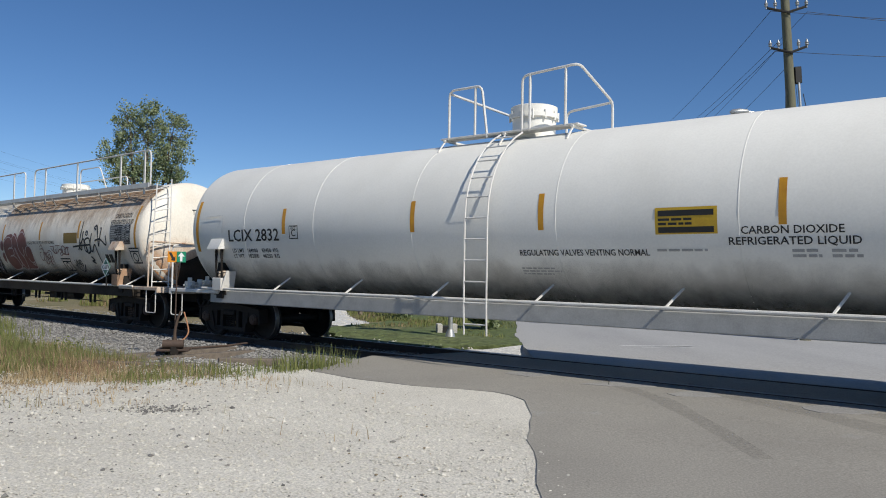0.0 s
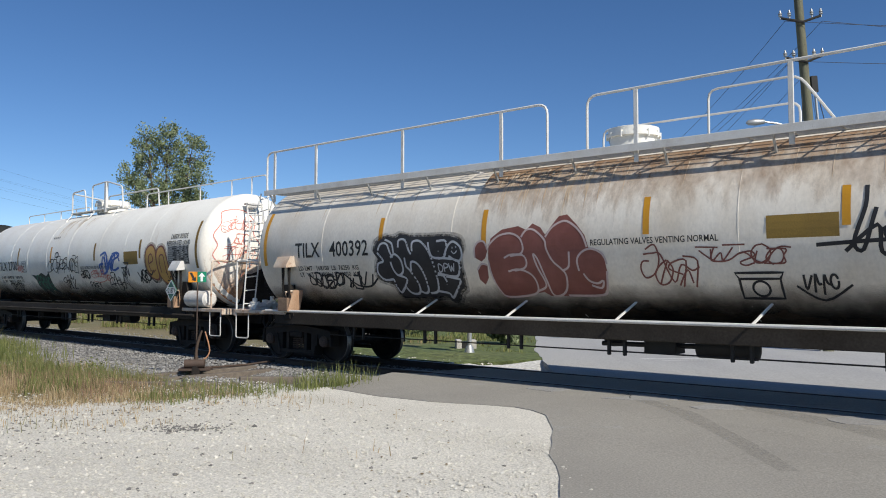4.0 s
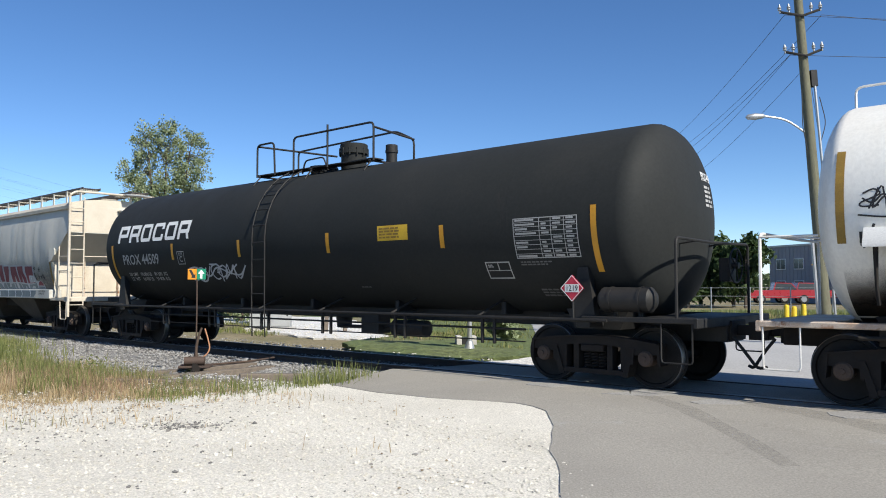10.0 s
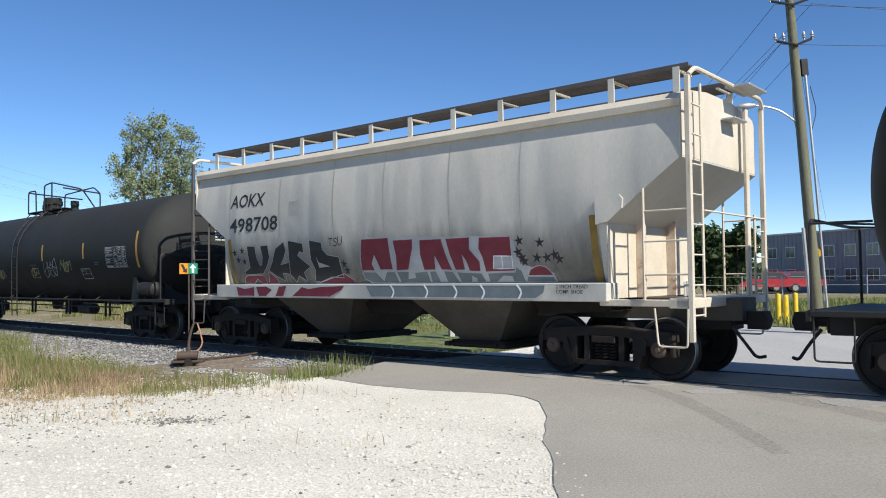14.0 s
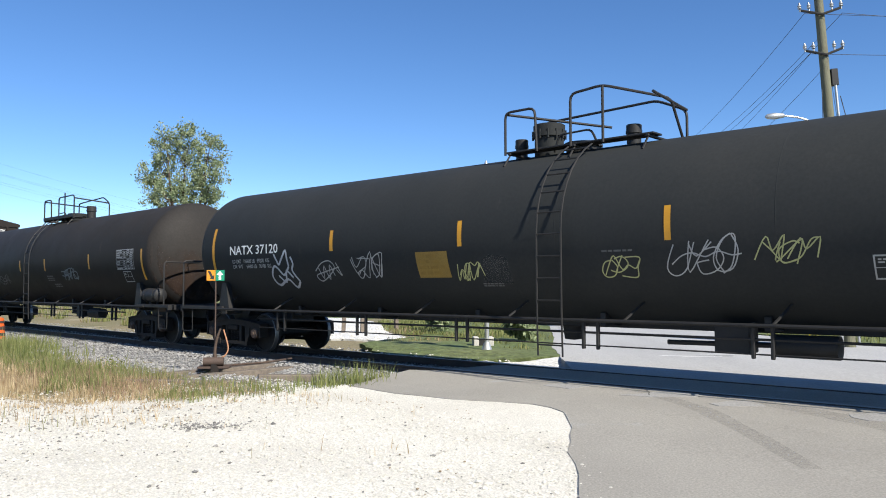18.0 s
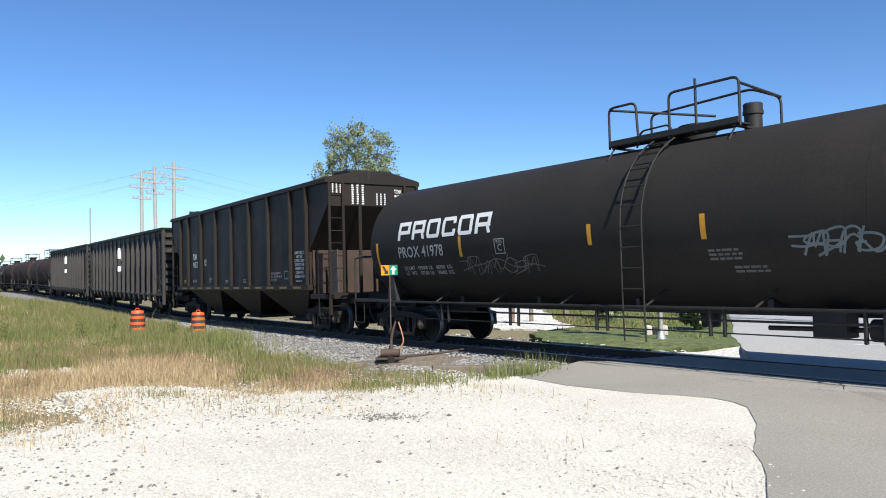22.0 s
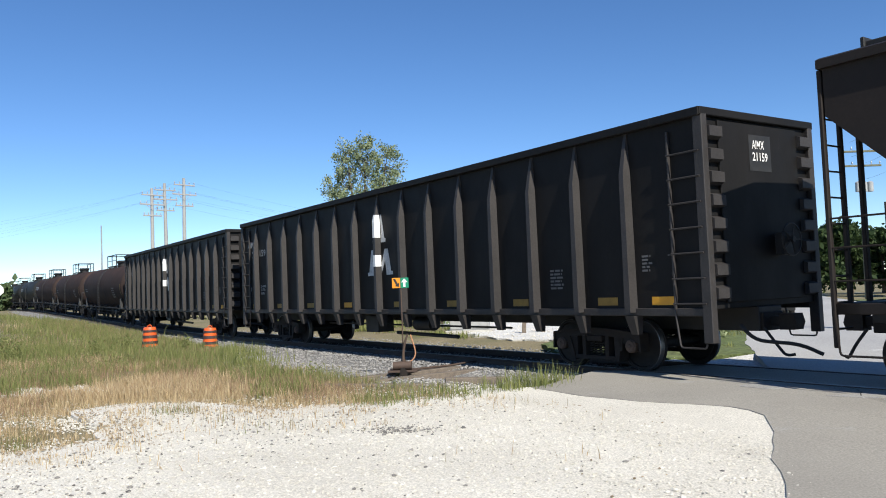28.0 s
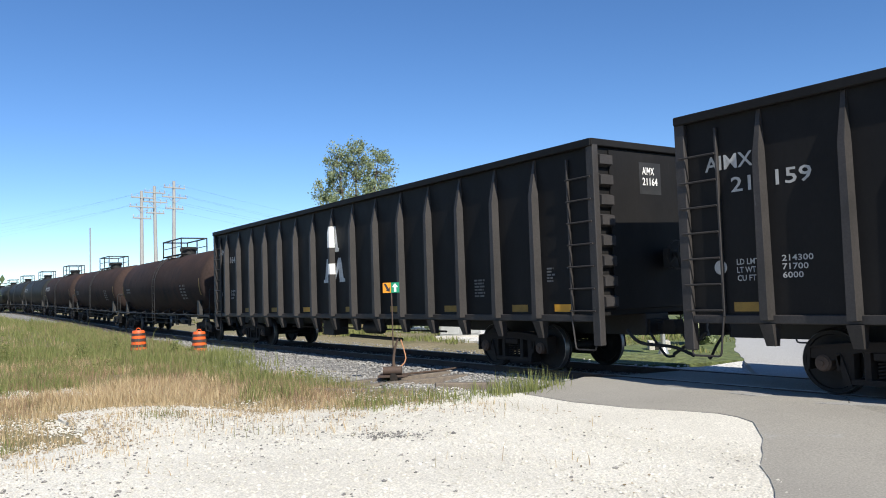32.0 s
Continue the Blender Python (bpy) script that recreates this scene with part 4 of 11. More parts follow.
def text(car, side, body, x, z, h, mat, width=None, label="", lift=0.006, align="LEFT", name="lettering", shear=0.0):
    lines = body.split("\n")
    if len(lines) > 1:
        widest = max(len(ln) for ln in lines)
        for i, ln in enumerate(lines):
            text(car, side, ln, x, z - i * h / 0.7, h, mat, width * len(ln) / widest if width else None, label, lift, align, name, shear)
        return None
    cu = bpy.data.curves.new("lettering", "FONT")
    cu.body, cu.align_x, cu.resolution_u, cu.shear = body, align, 2, shear
    cu.offset = 0.012
    tmp = bpy.data.objects.new("lettering", cu)
    me = bpy.data.meshes.new_from_object(tmp)
    bpy.data.objects.remove(tmp)
    bpy.data.curves.remove(cu)
    bm = bmesh.new()
    bm.from_mesh(me)
    bpy.data.meshes.remove(me)
    xs, ys = [v.co.x for v in bm.verts], [v.co.y for v in bm.verts]
    k = h / 0.7
    kx = width * MARK / (max(xs) - min(xs)) if width else k
    base = x - min(xs) * kx if align == "LEFT" else x
    for v in bm.verts:
        v.co = (base + v.co.x * kx, 0, z + v.co.y * k)
    lo, hi = min(v.co.z for v in bm.verts), max(v.co.z for v in bm.verts)
    if " " in body.strip():
        # one part for each word: faces are sorted into runs that no gap of a space's width breaks
        spans = sorted((min(v.co.x for v in f.verts), max(v.co.x for v in f.verts)) for f in bm.faces)
        cuts, end = [], spans[0][1]
        for a, b in spans:
            if a - end > 0.2 * kx:
                cuts.append((a + end) / 2)
            end = max(end, b)
        for i in range(len(cuts)):
            word = bm.copy()
            left = cuts[i - 1] if i else -1e9
            gone = [f for f in word.faces if not left < f.calc_center_median().x < cuts[i]]
            bmesh.ops.delete(word, geom=gone, context="FACES")
            _lay(name, side, word, lo, hi, mat, car, label, lift)
        if cuts:
            bmesh.ops.delete(bm, geom=[f for f in bm.faces if f.calc_center_median().x < cuts[-1]], context="FACES")
    return _lay(name, side, bm, lo, hi, mat, car, label, lift)


def smooth_line(pts, n=4):
    out = []
    P = [pts[0]] + list(pts) + [pts[-1]]
    for i in range(1, len(P) - 2):
        for k in range(n):
            t = k / n
            a, b, c, d = P[i - 1], P[i], P[i + 1], P[i + 2]
            out.append(tuple(0.5 * (2 * b[j] + (c[j] - a[j]) * t + (2 * a[j] - 5 * b[j] + 4 * c[j] - d[j]) * t * t + (3 * b[j] - a[j] - 3 * c[j] + d[j]) * t ** 3) for j in (0, 1)))
    return out + [tuple(pts[-1])]


def strokes(name, car, side, lines, w, mat, label="", lift=0.007, curved=True):
    """Sprayed or brushed lines of width w."""
    vs, fs = [], []
    for ln in lines:
        pts = smooth_line(ln) if curved and len(ln) > 2 else ln
        dense = []
        for a, b in zip(pts, pts[1:]):
            k = max(1, int(math.hypot(b[0] - a[0], b[1] - a[1]) / 0.12))
            dense += [(a[0] + (b[0] - a[0]) * i / k, a[1] + (b[1] - a[1]) * i / k) for i in range(k)]
        dense.append(pts[-1])
        n0 = len(vs)
        for i, p in enumerate(dense):
            a, b = dense[max(i - 1, 0)], dense[min(i + 1, len(dense) - 1)]
            d = math.hypot(b[0] - a[0], b[1] - a[1]) or 1
            nx, nz = -(b[1] - a[1]) / d * w / 2, (b[0] - a[0]) / d * w / 2
            vs += [side.at(p[0] + nx, p[1] + nz, lift), side.at(p[0] - nx, p[1] - nz, lift)]
        fs += [(n0 + 2 * i, n0 + 2 * i + 1, n0 + 2 * i + 3, n0 + 2 * i + 2) for i in range(len(dense) - 1)]
    me = bpy.data.meshes.new(name)
    me.from_pydata(vs, [], fs)
    me.materials.append(mat)
    ob = new(name, me)
    ob.parent = car
    return tagged(ob, label)


def scrawl(x0, x1, z0, z1, seed, n=7):
    """A made-up looping scribble in a box: no letters."""
    r = random.Random(seed)
    out = []
    w = (x1 - x0) / n
    for i in range(n):
        cx = x0 + (i + 0.5) * w
        kind = r.randrange(4)
        j = lambda a: r.uniform(-a, a)
        if kind == 0:
            out.append([(cx - 0.4 * w, z0 + j(0.05)), (cx - 0.1 * w, z1 + j(0.05)), (cx + 0.15 * w, z0 + 0.1 + j(0.05)), (cx + 0.5 * w, z1 - 0.05 + j(0.05))])
        elif kind == 1:
            rr, hh = 0.45 * w, 0.42 * (z1 - z0)
            cz = (z0 + z1) / 2 + j(0.06)
            out.append([(cx + rr * math.cos(a), cz + hh * math.sin(a)) for a in np.linspace(0.4, 6.4, 10)])
        elif kind == 2:
            out.append([(cx + 0.4 * w, z1 + j(0.04)), (cx - 0.3 * w, z1 - 0.2 * (z1 - z0)), (cx + 0.3 * w, (z0 + z1) / 2), (cx - 0.4 * w, z0 + j(0.05)), (cx + 0.6 * w, z0 + 0.05)])
        else:
            out.append([(cx - 0.45 * w, z1 + j(0.06)), (cx + j(0.05), z0 + j(0.06)), (cx + 0.5 * w, z1 + 0.08 + j(0.08))])
    out.append([(x0 - 0.1, (z0 + z1) / 2), (x0 + (x1 - x0) * 0.5, z0 - 0.08), (x1 + 0.15, z0 + 0.12)])
    return out


def bars(x0, x1, z0, z1, n, seed=1, cols=1, fill=0.8):
    """Rows of small print as plain bars."""
    r = random.Random(seed)
    out = []
    h = (z1 - z0) / n
    cw = (x1 - x0) / cols
    for i in range(n):
        for c in range(cols):
            a, end = x0 + c * cw, x0 + c * cw + cw * r.uniform(fill * 0.7, fill)
            while a < end - 0.02:
                b = min(a + h * r.uniform(1.1, 2.8), end)
                out.append(rect(a, b, z0 + i * h + h * 0.28, z0 + (i + 1) * h - h * 0.16))
                a = b + h * r.uniform(0.3, 0.5)
    return out


def frame_poly(x0, x1, z0, z1, w):
    return [rect(x0, x1, z0, z0 + w), rect(x0, x1, z1 - w, z1), rect(x0, x0 + w, z0 + w, z1 - w), rect(x1 - w, x1, z0 + w, z1 - w)]


def coupler(car, x_end, d):
    """Draft gear and knuckle at an end; d = +1 front, -1 rear."""
    g = Geo()
    g.box(x_end - d * 0.9, x_end + d * 0.05, -0.28, 0.28, 0.72, 1.02)
    g.box(x_end, x_end + d * 0.3, -0.08, 0.08, 0.8, 0.95)
    g.prism([(x_end + d * 0.25, 0.74), (x_end + d * 0.5, 0.74), (x_end + d * 0.54, 0.86), (x_end + d * 0.5, 1.0), (x_end + d * 0.25, 1.0)], -0.16, 0.1)
    part("coupler", g, M["truck"], car, "worn cast knuckle coupler")
    h = Geo().tube(bend([(x_end + d * 0.1, -0.35, 0.78), (x_end + d * 0.28, -0.35, 0.55), (x_end + d * 0.42, -0.3, 0.34), (x_end + d * 0.52, -0.2, 0.36)], 0.12, 4), 0.024, 7)
    part("air_hose", h, M["rubber"], car, "hanging black brake hose")


def brake_wheel(car, x, d, z, mat, y=0.55):
    g = Geo()
    n = 20
    ring = [(x, y + 0.27 * math.cos(a), z + 0.27 * math.sin(a)) for a in np.linspace(0, math.tau, n + 1)]
    g.tube(ring, 0.014, 6, False)
    for a in np.linspace(0, math.tau, 6)[:-1]:
        g.tube([(x, y, z), (x, y + 0.27 * math.cos(a), z + 0.27 * math.sin(a))], 0.012, 5)
    g.lathe([(-0.05, 0.05), (0.05, 0.05)], 10, "x", (x, y, z))
    g.box(x - d * 0.22, x - d * 0.05, y - 0.14, y + 0.14, z - 0.25, z + 0.12)
    part("brake_wheel", g, mat, car, "spoked hand-brake wheel")


# ---- sprayed hand lettering: letters as strokes in a unit box ----
HAND = {
    "A": [[(0, 0), (0.45, 1), (0.9, 0)], [(0.15, 0.35), (0.78, 0.38)]], "C": [[(0.9, 0.85), (0.5, 1), (0.1, 0.65), (0.1, 0.3), (0.5, 0), (0.92, 0.15)]],
    "D": [[(0.1, 0), (0.12, 1), (0.7, 0.85), (0.9, 0.45), (0.6, 0.05), (0.1, 0)]], "E": [[(0.9, 1), (0.15, 0.95), (0.2, 0.5), (0.1, 0), (0.9, 0.05)], [(0.2, 0.5), (0.75, 0.55)]],
    "F": [[(0.05, -0.1), (0.2, 0.95), (0.95, 1.05)], [(0.15, 0.5), (0.75, 0.58)]], "G": [[(0.9, 0.9), (0.45, 1), (0.1, 0.6), (0.15, 0.15), (0.6, 0), (0.88, 0.3), (0.9, 0.5), (0.55, 0.48)]],
    "I": [[(0.4, 1), (0.5, 0)]], "K": [[(0.1, 1), (0.15, 0)], [(0.9, 1), (0.15, 0.45), (0.95, 0)]], "L": [[(0.15, 1), (0.1, 0.05), (0.9, 0)]],
    "M": [[(0, 0), (0.15, 1), (0.45, 0.4), (0.8, 1), (1, 0)]], "N": [[(0.05, 0), (0.15, 1), (0.8, 0.05), (0.9, 1)]], "O": [[(0.5, 1), (0.1, 0.6), (0.2, 0.1), (0.6, 0), (0.9, 0.4), (0.8, 0.85), (0.5, 1)]],
    "P": [[(0.1, 0), (0.15, 1), (0.8, 0.9), (0.85, 0.6), (0.15, 0.45)]], "R": [[(0.1, 0), (0.15, 1), (0.8, 0.9), (0.8, 0.6), (0.15, 0.5), (0.95, 0)]],
    "S": [[(0.9, 0.85), (0.5, 1), (0.15, 0.75), (0.8, 0.35), (0.6, 0), (0.05, 0.1)]], "T": [[(0, 0.95), (1, 1)], [(0.5, 0.98), (0.45, 0)]], "U": [[(0.1, 1), (0.12, 0.2), (0.5, 0), (0.85, 0.25), (0.9, 1)]],
    "V": [[(0, 1), (0.45, 0), (0.95, 1.05)]], "W": [[(0, 1), (0.25, 0), (0.5, 0.65), (0.75, 0), (1, 1)]], "X": [[(0, 1), (0.95, 0)], [(0.9, 1), (0.05, 0)]],
    "Y": [[(0.05, 1), (0.45, 0.5), (0.9, 1)], [(0.45, 0.5), (0.4, 0)]], " ": [],
}


def wild(n, seed):
    """Strokes for n unreadable marks: mirrored and mixed, so that they spell nothing."""
    r = random.Random(seed)
    keys = sorted(k for k in HAND if HAND[k] and len(k) == 1)
    out = ""
    for i in range(n):
        a, b = r.choice(keys), r.choice(keys)
        mark = "mark%d_%d" % (seed, i)
        HAND[mark] = [[(1 - u, v) for u, v in ln] for ln in HAND[a][:1]] + [[(u * 0.8 + 0.1, 1 - v) for u, v in ln] for ln in HAND[b][:1] if i % 2]
        out += mark + "|"
    return out[:-1].split("|")


def hand_lines(word, x0, x1, z0, z1, seed=1, lean=0.12, jit=0.05, gap=0.08):
    r = random.Random(seed)
    w, h = (x1 - x0) / len(word), z1 - z0
    out = []
    for i, ch in enumerate(word):
        dz, k = r.uniform(-jit, jit) * h, 1 + r.uniform(-jit, jit)
        for ln in HAND[ch]:
            out.append([(x0 + i * w + w * (gap / 2 + (1 - gap) * u) + lean * h * (v - 0.5) + r.uniform(-jit, jit) * w * 0.4, z0 + dz + h * k * v + r.uniform(-jit, jit) * h * 0.3) for u, v in ln])
    return out


def tag_word(car, side, word, x0, x1, z0, z1, w, mat, seed=1, label="hand-sprayed tag", lean=0.15, underline=False):
    loose = not isinstance(word, str)
    lines = hand_lines(word, x0, x1, z0, z1, seed, lean + 0.2 if loose else lean, 0.2 if loose else 0.09, -0.7 if loose else 0.08)
    if loose:
        r = random.Random(seed)
        lines.append([(x0 + (x1 - x0) * t, z0 + (z1 - z0) * r.uniform(-0.1, 1.1)) for t in (0.0, 0.18, 0.36, 0.55, 0.75, 0.95, 1.1)])
        w *= 0.7
    if underline:
        lines.append([(x0 - 0.05, z0 - 0.09), (x0 + 0.5 * (x1 - x0), z0 - 0.13), (x1 + 0.1, z0 - 0.06)])
    return strokes("tag", car, side, lines, w, mat, label, 0.007)


# ---- the train; q is the place along the train, counted from its lead towards its tail ----
CARS = []


def car_root(name, label, category, q_front, q_rear):
    """An Empty on the rails between the two truck centres."""
    car = thing(name, label, category, "cars of the freight train")
    qc, half = (q_front + q_rear) / 2, (q_rear - q_front) / 2
    CARS.append((car, qc, half))
    return car, qc, half * MARK


def ladder(name, car, pts0, pts1, mat, n, r=0.016, label=""):
    """Two stiles through pts0 and pts1 (same length) with n rungs."""
    g = Geo()
    for pts in (pts0, pts1):
        g.tube(pts, r * 1.15, 6)

    def walkline(pts, t):
        d = [0.0]
        for a, b in zip(pts, pts[1:]):
            d.append(d[-1] + (Vector(b) - Vector(a)).length)
        w = t * d[-1]
        for i in range(len(pts) - 1):
            if w <= d[i + 1] + 1e-9:
                return Vector(pts[i]).lerp(Vector(pts[i + 1]), (w - d[i]) / max(d[i + 1] - d[i], 1e-6))
        return Vector(pts[-1])

    for i in range(n):
        t = (i + 0.5) / n
        g.tube([walkline(pts0, t), walkline(pts1, t)], r, 6)
    part(name, g, mat, car, label)


def tank_car(name, label, q0, q1, tip0, tip1, zc, r, tank_mat, steel, seams, marks, look_key="dark", rail_mat=None, run_z=1.06, dome=None, mark_mat="reflector", sill=None, pipes=False,
             rust_ends=False, depth=0.62, rail_out=0.5):
    """q0, q1: truck centres; tip0, tip1: the heads' tips, front and rear; marks: upright reflector bars (q, z0, z1)."""
    car, qc, half = car_root(name, label, "tank car", q0, q1)
    X = lambda q: (qc - q) * MARK
    xf, xr = X(tip0), X(tip1)
    cf, cr = xf - depth, xr + depth
    prof = [(xr + depth * (1 - math.cos(a)), max(r * math.sin(a), 0.002)) for a in np.linspace(0.0, math.pi / 2, 12)]
    prof += [(xf - depth * (1 - math.cos(a)), max(r * math.sin(a), 0.002)) for a in np.linspace(math.pi / 2, 0.0, 12)]
    g = Geo().lathe(prof, 72, "x", (0, 0, zc), False)
    shell = part("tank", g, M[tank_mat], car)
    bead = 0.0008 if "black" in tank_mat else 0.003
    for x in sorted(X(q) for q in seams):
        if cr + 0.1 < x < cf - 0.1:
            part("weld_seam", Geo().lathe([(x - 0.01, r - 0.002), (x - 0.006, r + bead), (x + 0.006, r + bead), (x + 0.01, r - 0.002)], 72, "x", (0, 0, zc), False), M[tank_mat], shell)
    side = Side(zc, r)
    st = M[steel]
    # sills, saddles and end platforms
    for d, xt, xk in ((1, xf, half), (-1, xr, -half)):
        g = Geo().box(xt + d * 0.55, xk - d * 1.3, -0.33, 0.33, 0.7, 1.06)
        g.prism([(xk - 0.55, zc - r * 0.93), (xk + 0.55, zc - r * 0.93), (xk + 0.4, 0.86), (xk - 0.4, 0.86)], -0.95, 0.95)
        g.box(xk - 0.12, xk + 0.12, -1.38, 1.38, 0.9, 1.04)
        g.prism([(xk - 0.09, zc - 0.78), (xk + 0.09, zc - 0.78), (xk + 0.22, 0.98), (xk - 0.22, 0.98)], -1.36, -1.22)
        part("stub_sill", g, M["black_steel"] if "black" in tank_mat or "rusty_tank" == tank_mat else M["truck"], car)
        g = Geo().box(xt + d * 0.55, xt - d * 0.35, -1.4, 1.4, 1.03, 1.08)
        g.box(xt + d * 0.57, xt + d * 0.5, -1.42, 1.42, 0.94, 1.08)
        g.box(xt + d * 0.55, xk, -1.42, -1.34, 1.0, 1.08)
        g.box(xt + d * 0.55, xk, 1.34, 1.42, 1.0, 1.08)
        part("end_platform", g, M["rusty_white_steel"] if rust_ends else st, car)
        coupler(car, xt + d * 0.55, d)
        for sd in (-1, 1):
            g = Geo()
            ys = sd * 1.4
            g.tube(bend([(xt + d * 0.02, ys, 1.06), (xt + d * 0.02, ys, 0.45), (xt + d * 0.48, ys, 0.45), (xt + d * 0.48, ys, 1.06)], 0.05, 2), 0.013, 6)
            part("sill_step", g, st, car, "bent bar step")
        g = Geo()
        zt = 2.12 if rail_out == 0.5 else 2.22
        ro = rail_out if d > 0 else 0.5
        g.tube(bend([(xt + d * ro, -1.38, 1.06), (xt + d * ro, -1.38, zt), (xt + d * (ro - 0.05), 0, zt - 0.02), (xt + d * ro, 1.38, zt), (xt + d * ro, 1.38, 1.06)], 0.1, 3), 0.022, 7)
        g.tube(bend([(xt + d * 0.5, -1.38, zt - 0.05), (xt - d * 0.2, -1.32, zt - 0.05)], 0.1, 2), 0.016, 6) if d < 0 else None
        for yy in (-0.55, 0.55):
            g.tube([(xt + d * (ro - 0.03), yy, zt - 0.01), (xt - d * 0.08, yy, zt - 0.05)], 0.014, 6)
        part("end_handrail", g, M["rusty_white_steel"] if rust_ends and d > 0 else st, car, "bent pipe end handrail")
    g = Geo()
    for sd in (-1, 1):
        g.tube([(cr + 0.2, sd * 1.43, run_z), (cf - 0.2, sd * 1.43, run_z)], 0.027, 8)
        n = max(4, int((cf - cr) / 2.1))
        for i in range(n + 1):
            x = cr + 0.6 + (cf - cr - 1.2) * i / n
            y = -math.sqrt(max(r * r - (zc - run_z - 0.28) ** 2, 0.04))
            g.tube([(x, sd * 1.43, run_z), (x + 0.12, sd * (abs(y) - 0.005), run_z + 0.28)], 0.02, 5)
    part("running_rail", g, M[rail_mat] if rail_mat else st, car, "pipe rail along the tank's foot")
    if sill:
        g = Geo()
        for sd in (-1, 1):
            g.box(cr + 0.4, cf - 0.4, sd * 1.1, sd * 1.34, 0.8, 1.08)
        part("side_sill", g, M[sill], car)
    else:
        g = Geo().box(-half + 1.0, half - 1.0, -0.28, 0.28, 0.86, zc - r + 0.06)
        for x in np.arange(-half + 2.2, half - 1.5, 2.6):
            g.box(x - 0.05, x + 0.05, -0.8, 0.8, zc - r - 0.02, zc - r + 0.2)
        part("belly_sill", g, M["black_steel"] if "black" in tank_mat or tank_mat == "rusty_tank" else M["underside"], car)
    if pipes:
        g = Geo()
        for z, rr in ((0.82, 0.02), (0.62, 0.012)):
            g.tube([(-half + 1.2, -1.18, z), (half - 1.2, -1.18, z)], rr, 6)
        for i in range(6):
            x = -half + 2.0 + (2 * half - 4.0) * i / 5
            for dx in (-0.1, 0.16):
                g.box(x + dx - 0.025, x + dx + 0.025, -1.21, -1.15, 0.56, 1.05)
        part("brake_rigging", g, M["black_steel"], car, "brake rods on hangers below the tank")
        g = Geo().lathe([(-0.45, 0.02), (-0.42, 0.16), (0.42, 0.16), (0.45, 0.02)], 16, "x", (half - 4.2, -0.75, 0.72))
        g.box(half - 5.4, half - 4.9, -0.95, -0.6, 0.6, 1.0)
        g.tube([(half - 4.6, -0.75, 0.72), (half - 6.2, -0.75, 0.7)], 0.04, 6)
        part("brake_cylinder", g, M["black_steel"], car)
        g = Geo().lathe([(0.6, 0.02), (0.62, 0.16), (zc - r + 0.12, 0.22)], 16, "z", (0.3, 0, 0))
        part("outlet_valve", g, M["black_steel"], car)
    for k, (q, z0, z1) in enumerate(marks):
        w = 0.1
        decal("reflector", side, [rect(X(q) - w / 2, X(q) + w / 2, z0, z1)], M[mark_mat if isinstance(mark_mat, str) else mark_mat[k]], car, "amber reflective strip")
    truck(car, half, look_key)
    truck(car, -half, look_key)
    return car, X, side


def top_z(zc, r, y):
    return zc + math.sqrt(r * r - y * y)


def hoop_platform(car, zc, r, x0, x1, mat, hoops, deck=1.3, name="platform"):
    """A walkway over the tank with bent pipe rails; hoops: (x0, x1, y, z_low, z_high) polylines."""
    g = Geo()
    z = zc + r + 0.06
    g.box(x0, x1, -0.62, -0.32, z - 0.03, z)
    g.box(x0, x1, 0.32, 0.62, z - 0.03, z)
    for x in (x0 + 0.1, (x0 + x1) / 2, x1 - 0.1):
        g.box(x - 0.03, x + 0.03, -deck / 2, deck / 2, z - 0.07, z - 0.03)
        for sd in (-1, 1):
            g.tube([(x, sd * 0.58, z - 0.04), (x, sd * 0.8, top_z(zc, r, 0.8))], 0.018, 5)
    part(name, g, mat, car, "grated platform straddling the tank's crown")
    g = Geo()
    for pts in hoops:
        g.tube(bend(pts, 0.12, 3), 0.024, 7)
    part("platform_railing", g, mat, car, "bent pipe guard rail")


def tank_ladder(car, zc, r, x, mat, w=0.46, foot=0.55, n=11):
    pts0, pts1 = [], []
    for a in np.radians(np.linspace(66, 0, 8)):
        y, z = -(r + 0.13) * math.cos(a), zc + (r + 0.13) * math.sin(a)
        pts0.append((x - w / 2, y, z))
        pts1.append((x + w / 2, y, z))
    for p, dx in ((pts0, -w / 2), (pts1, w / 2)):
        p.append((x + dx, -(r + 0.12), 1.0))
        p.append((x + dx, -(r + 0.1), foot))
    ladder("ladder", car, pts0, pts1, mat, n, 0.014, "steel ladder up the tank side")


def nozzle(car, zc, r, x, y, rad, h, mat, label, name="dome"):
    z0 = top_z(zc, r, min(abs(y), r)) - 0.04
    g = Geo().lathe([(z0, rad * 0.92), (z0 + h * 0.62, rad * 0.92), (z0 + h * 0.62, rad * 1.06), (z0 + h * 0.74, rad * 1.06), (z0 + h * 0.74, rad), (z0 + h * 0.97, rad), (z0 + h, rad * 0.9),
                     (z0 + h, 0.01)], 28, "z", (x, y, 0), False)
    ob = part(name, g, mat, car, label)
    if rad > 0.25:
        b = Geo()
        for a in np.linspace(0, math.tau, 13)[:-1]:
            b.lathe([(z0 + h * 0.55, 0.02), (z0 + h * 0.82, 0.02)], 6, "z", (x + rad * 1.03 * math.cos(a), y + rad * 1.03 * math.sin(a), 0))
        tagged(part("bolts", b, mat, ob), kind="stuff")
    return ob


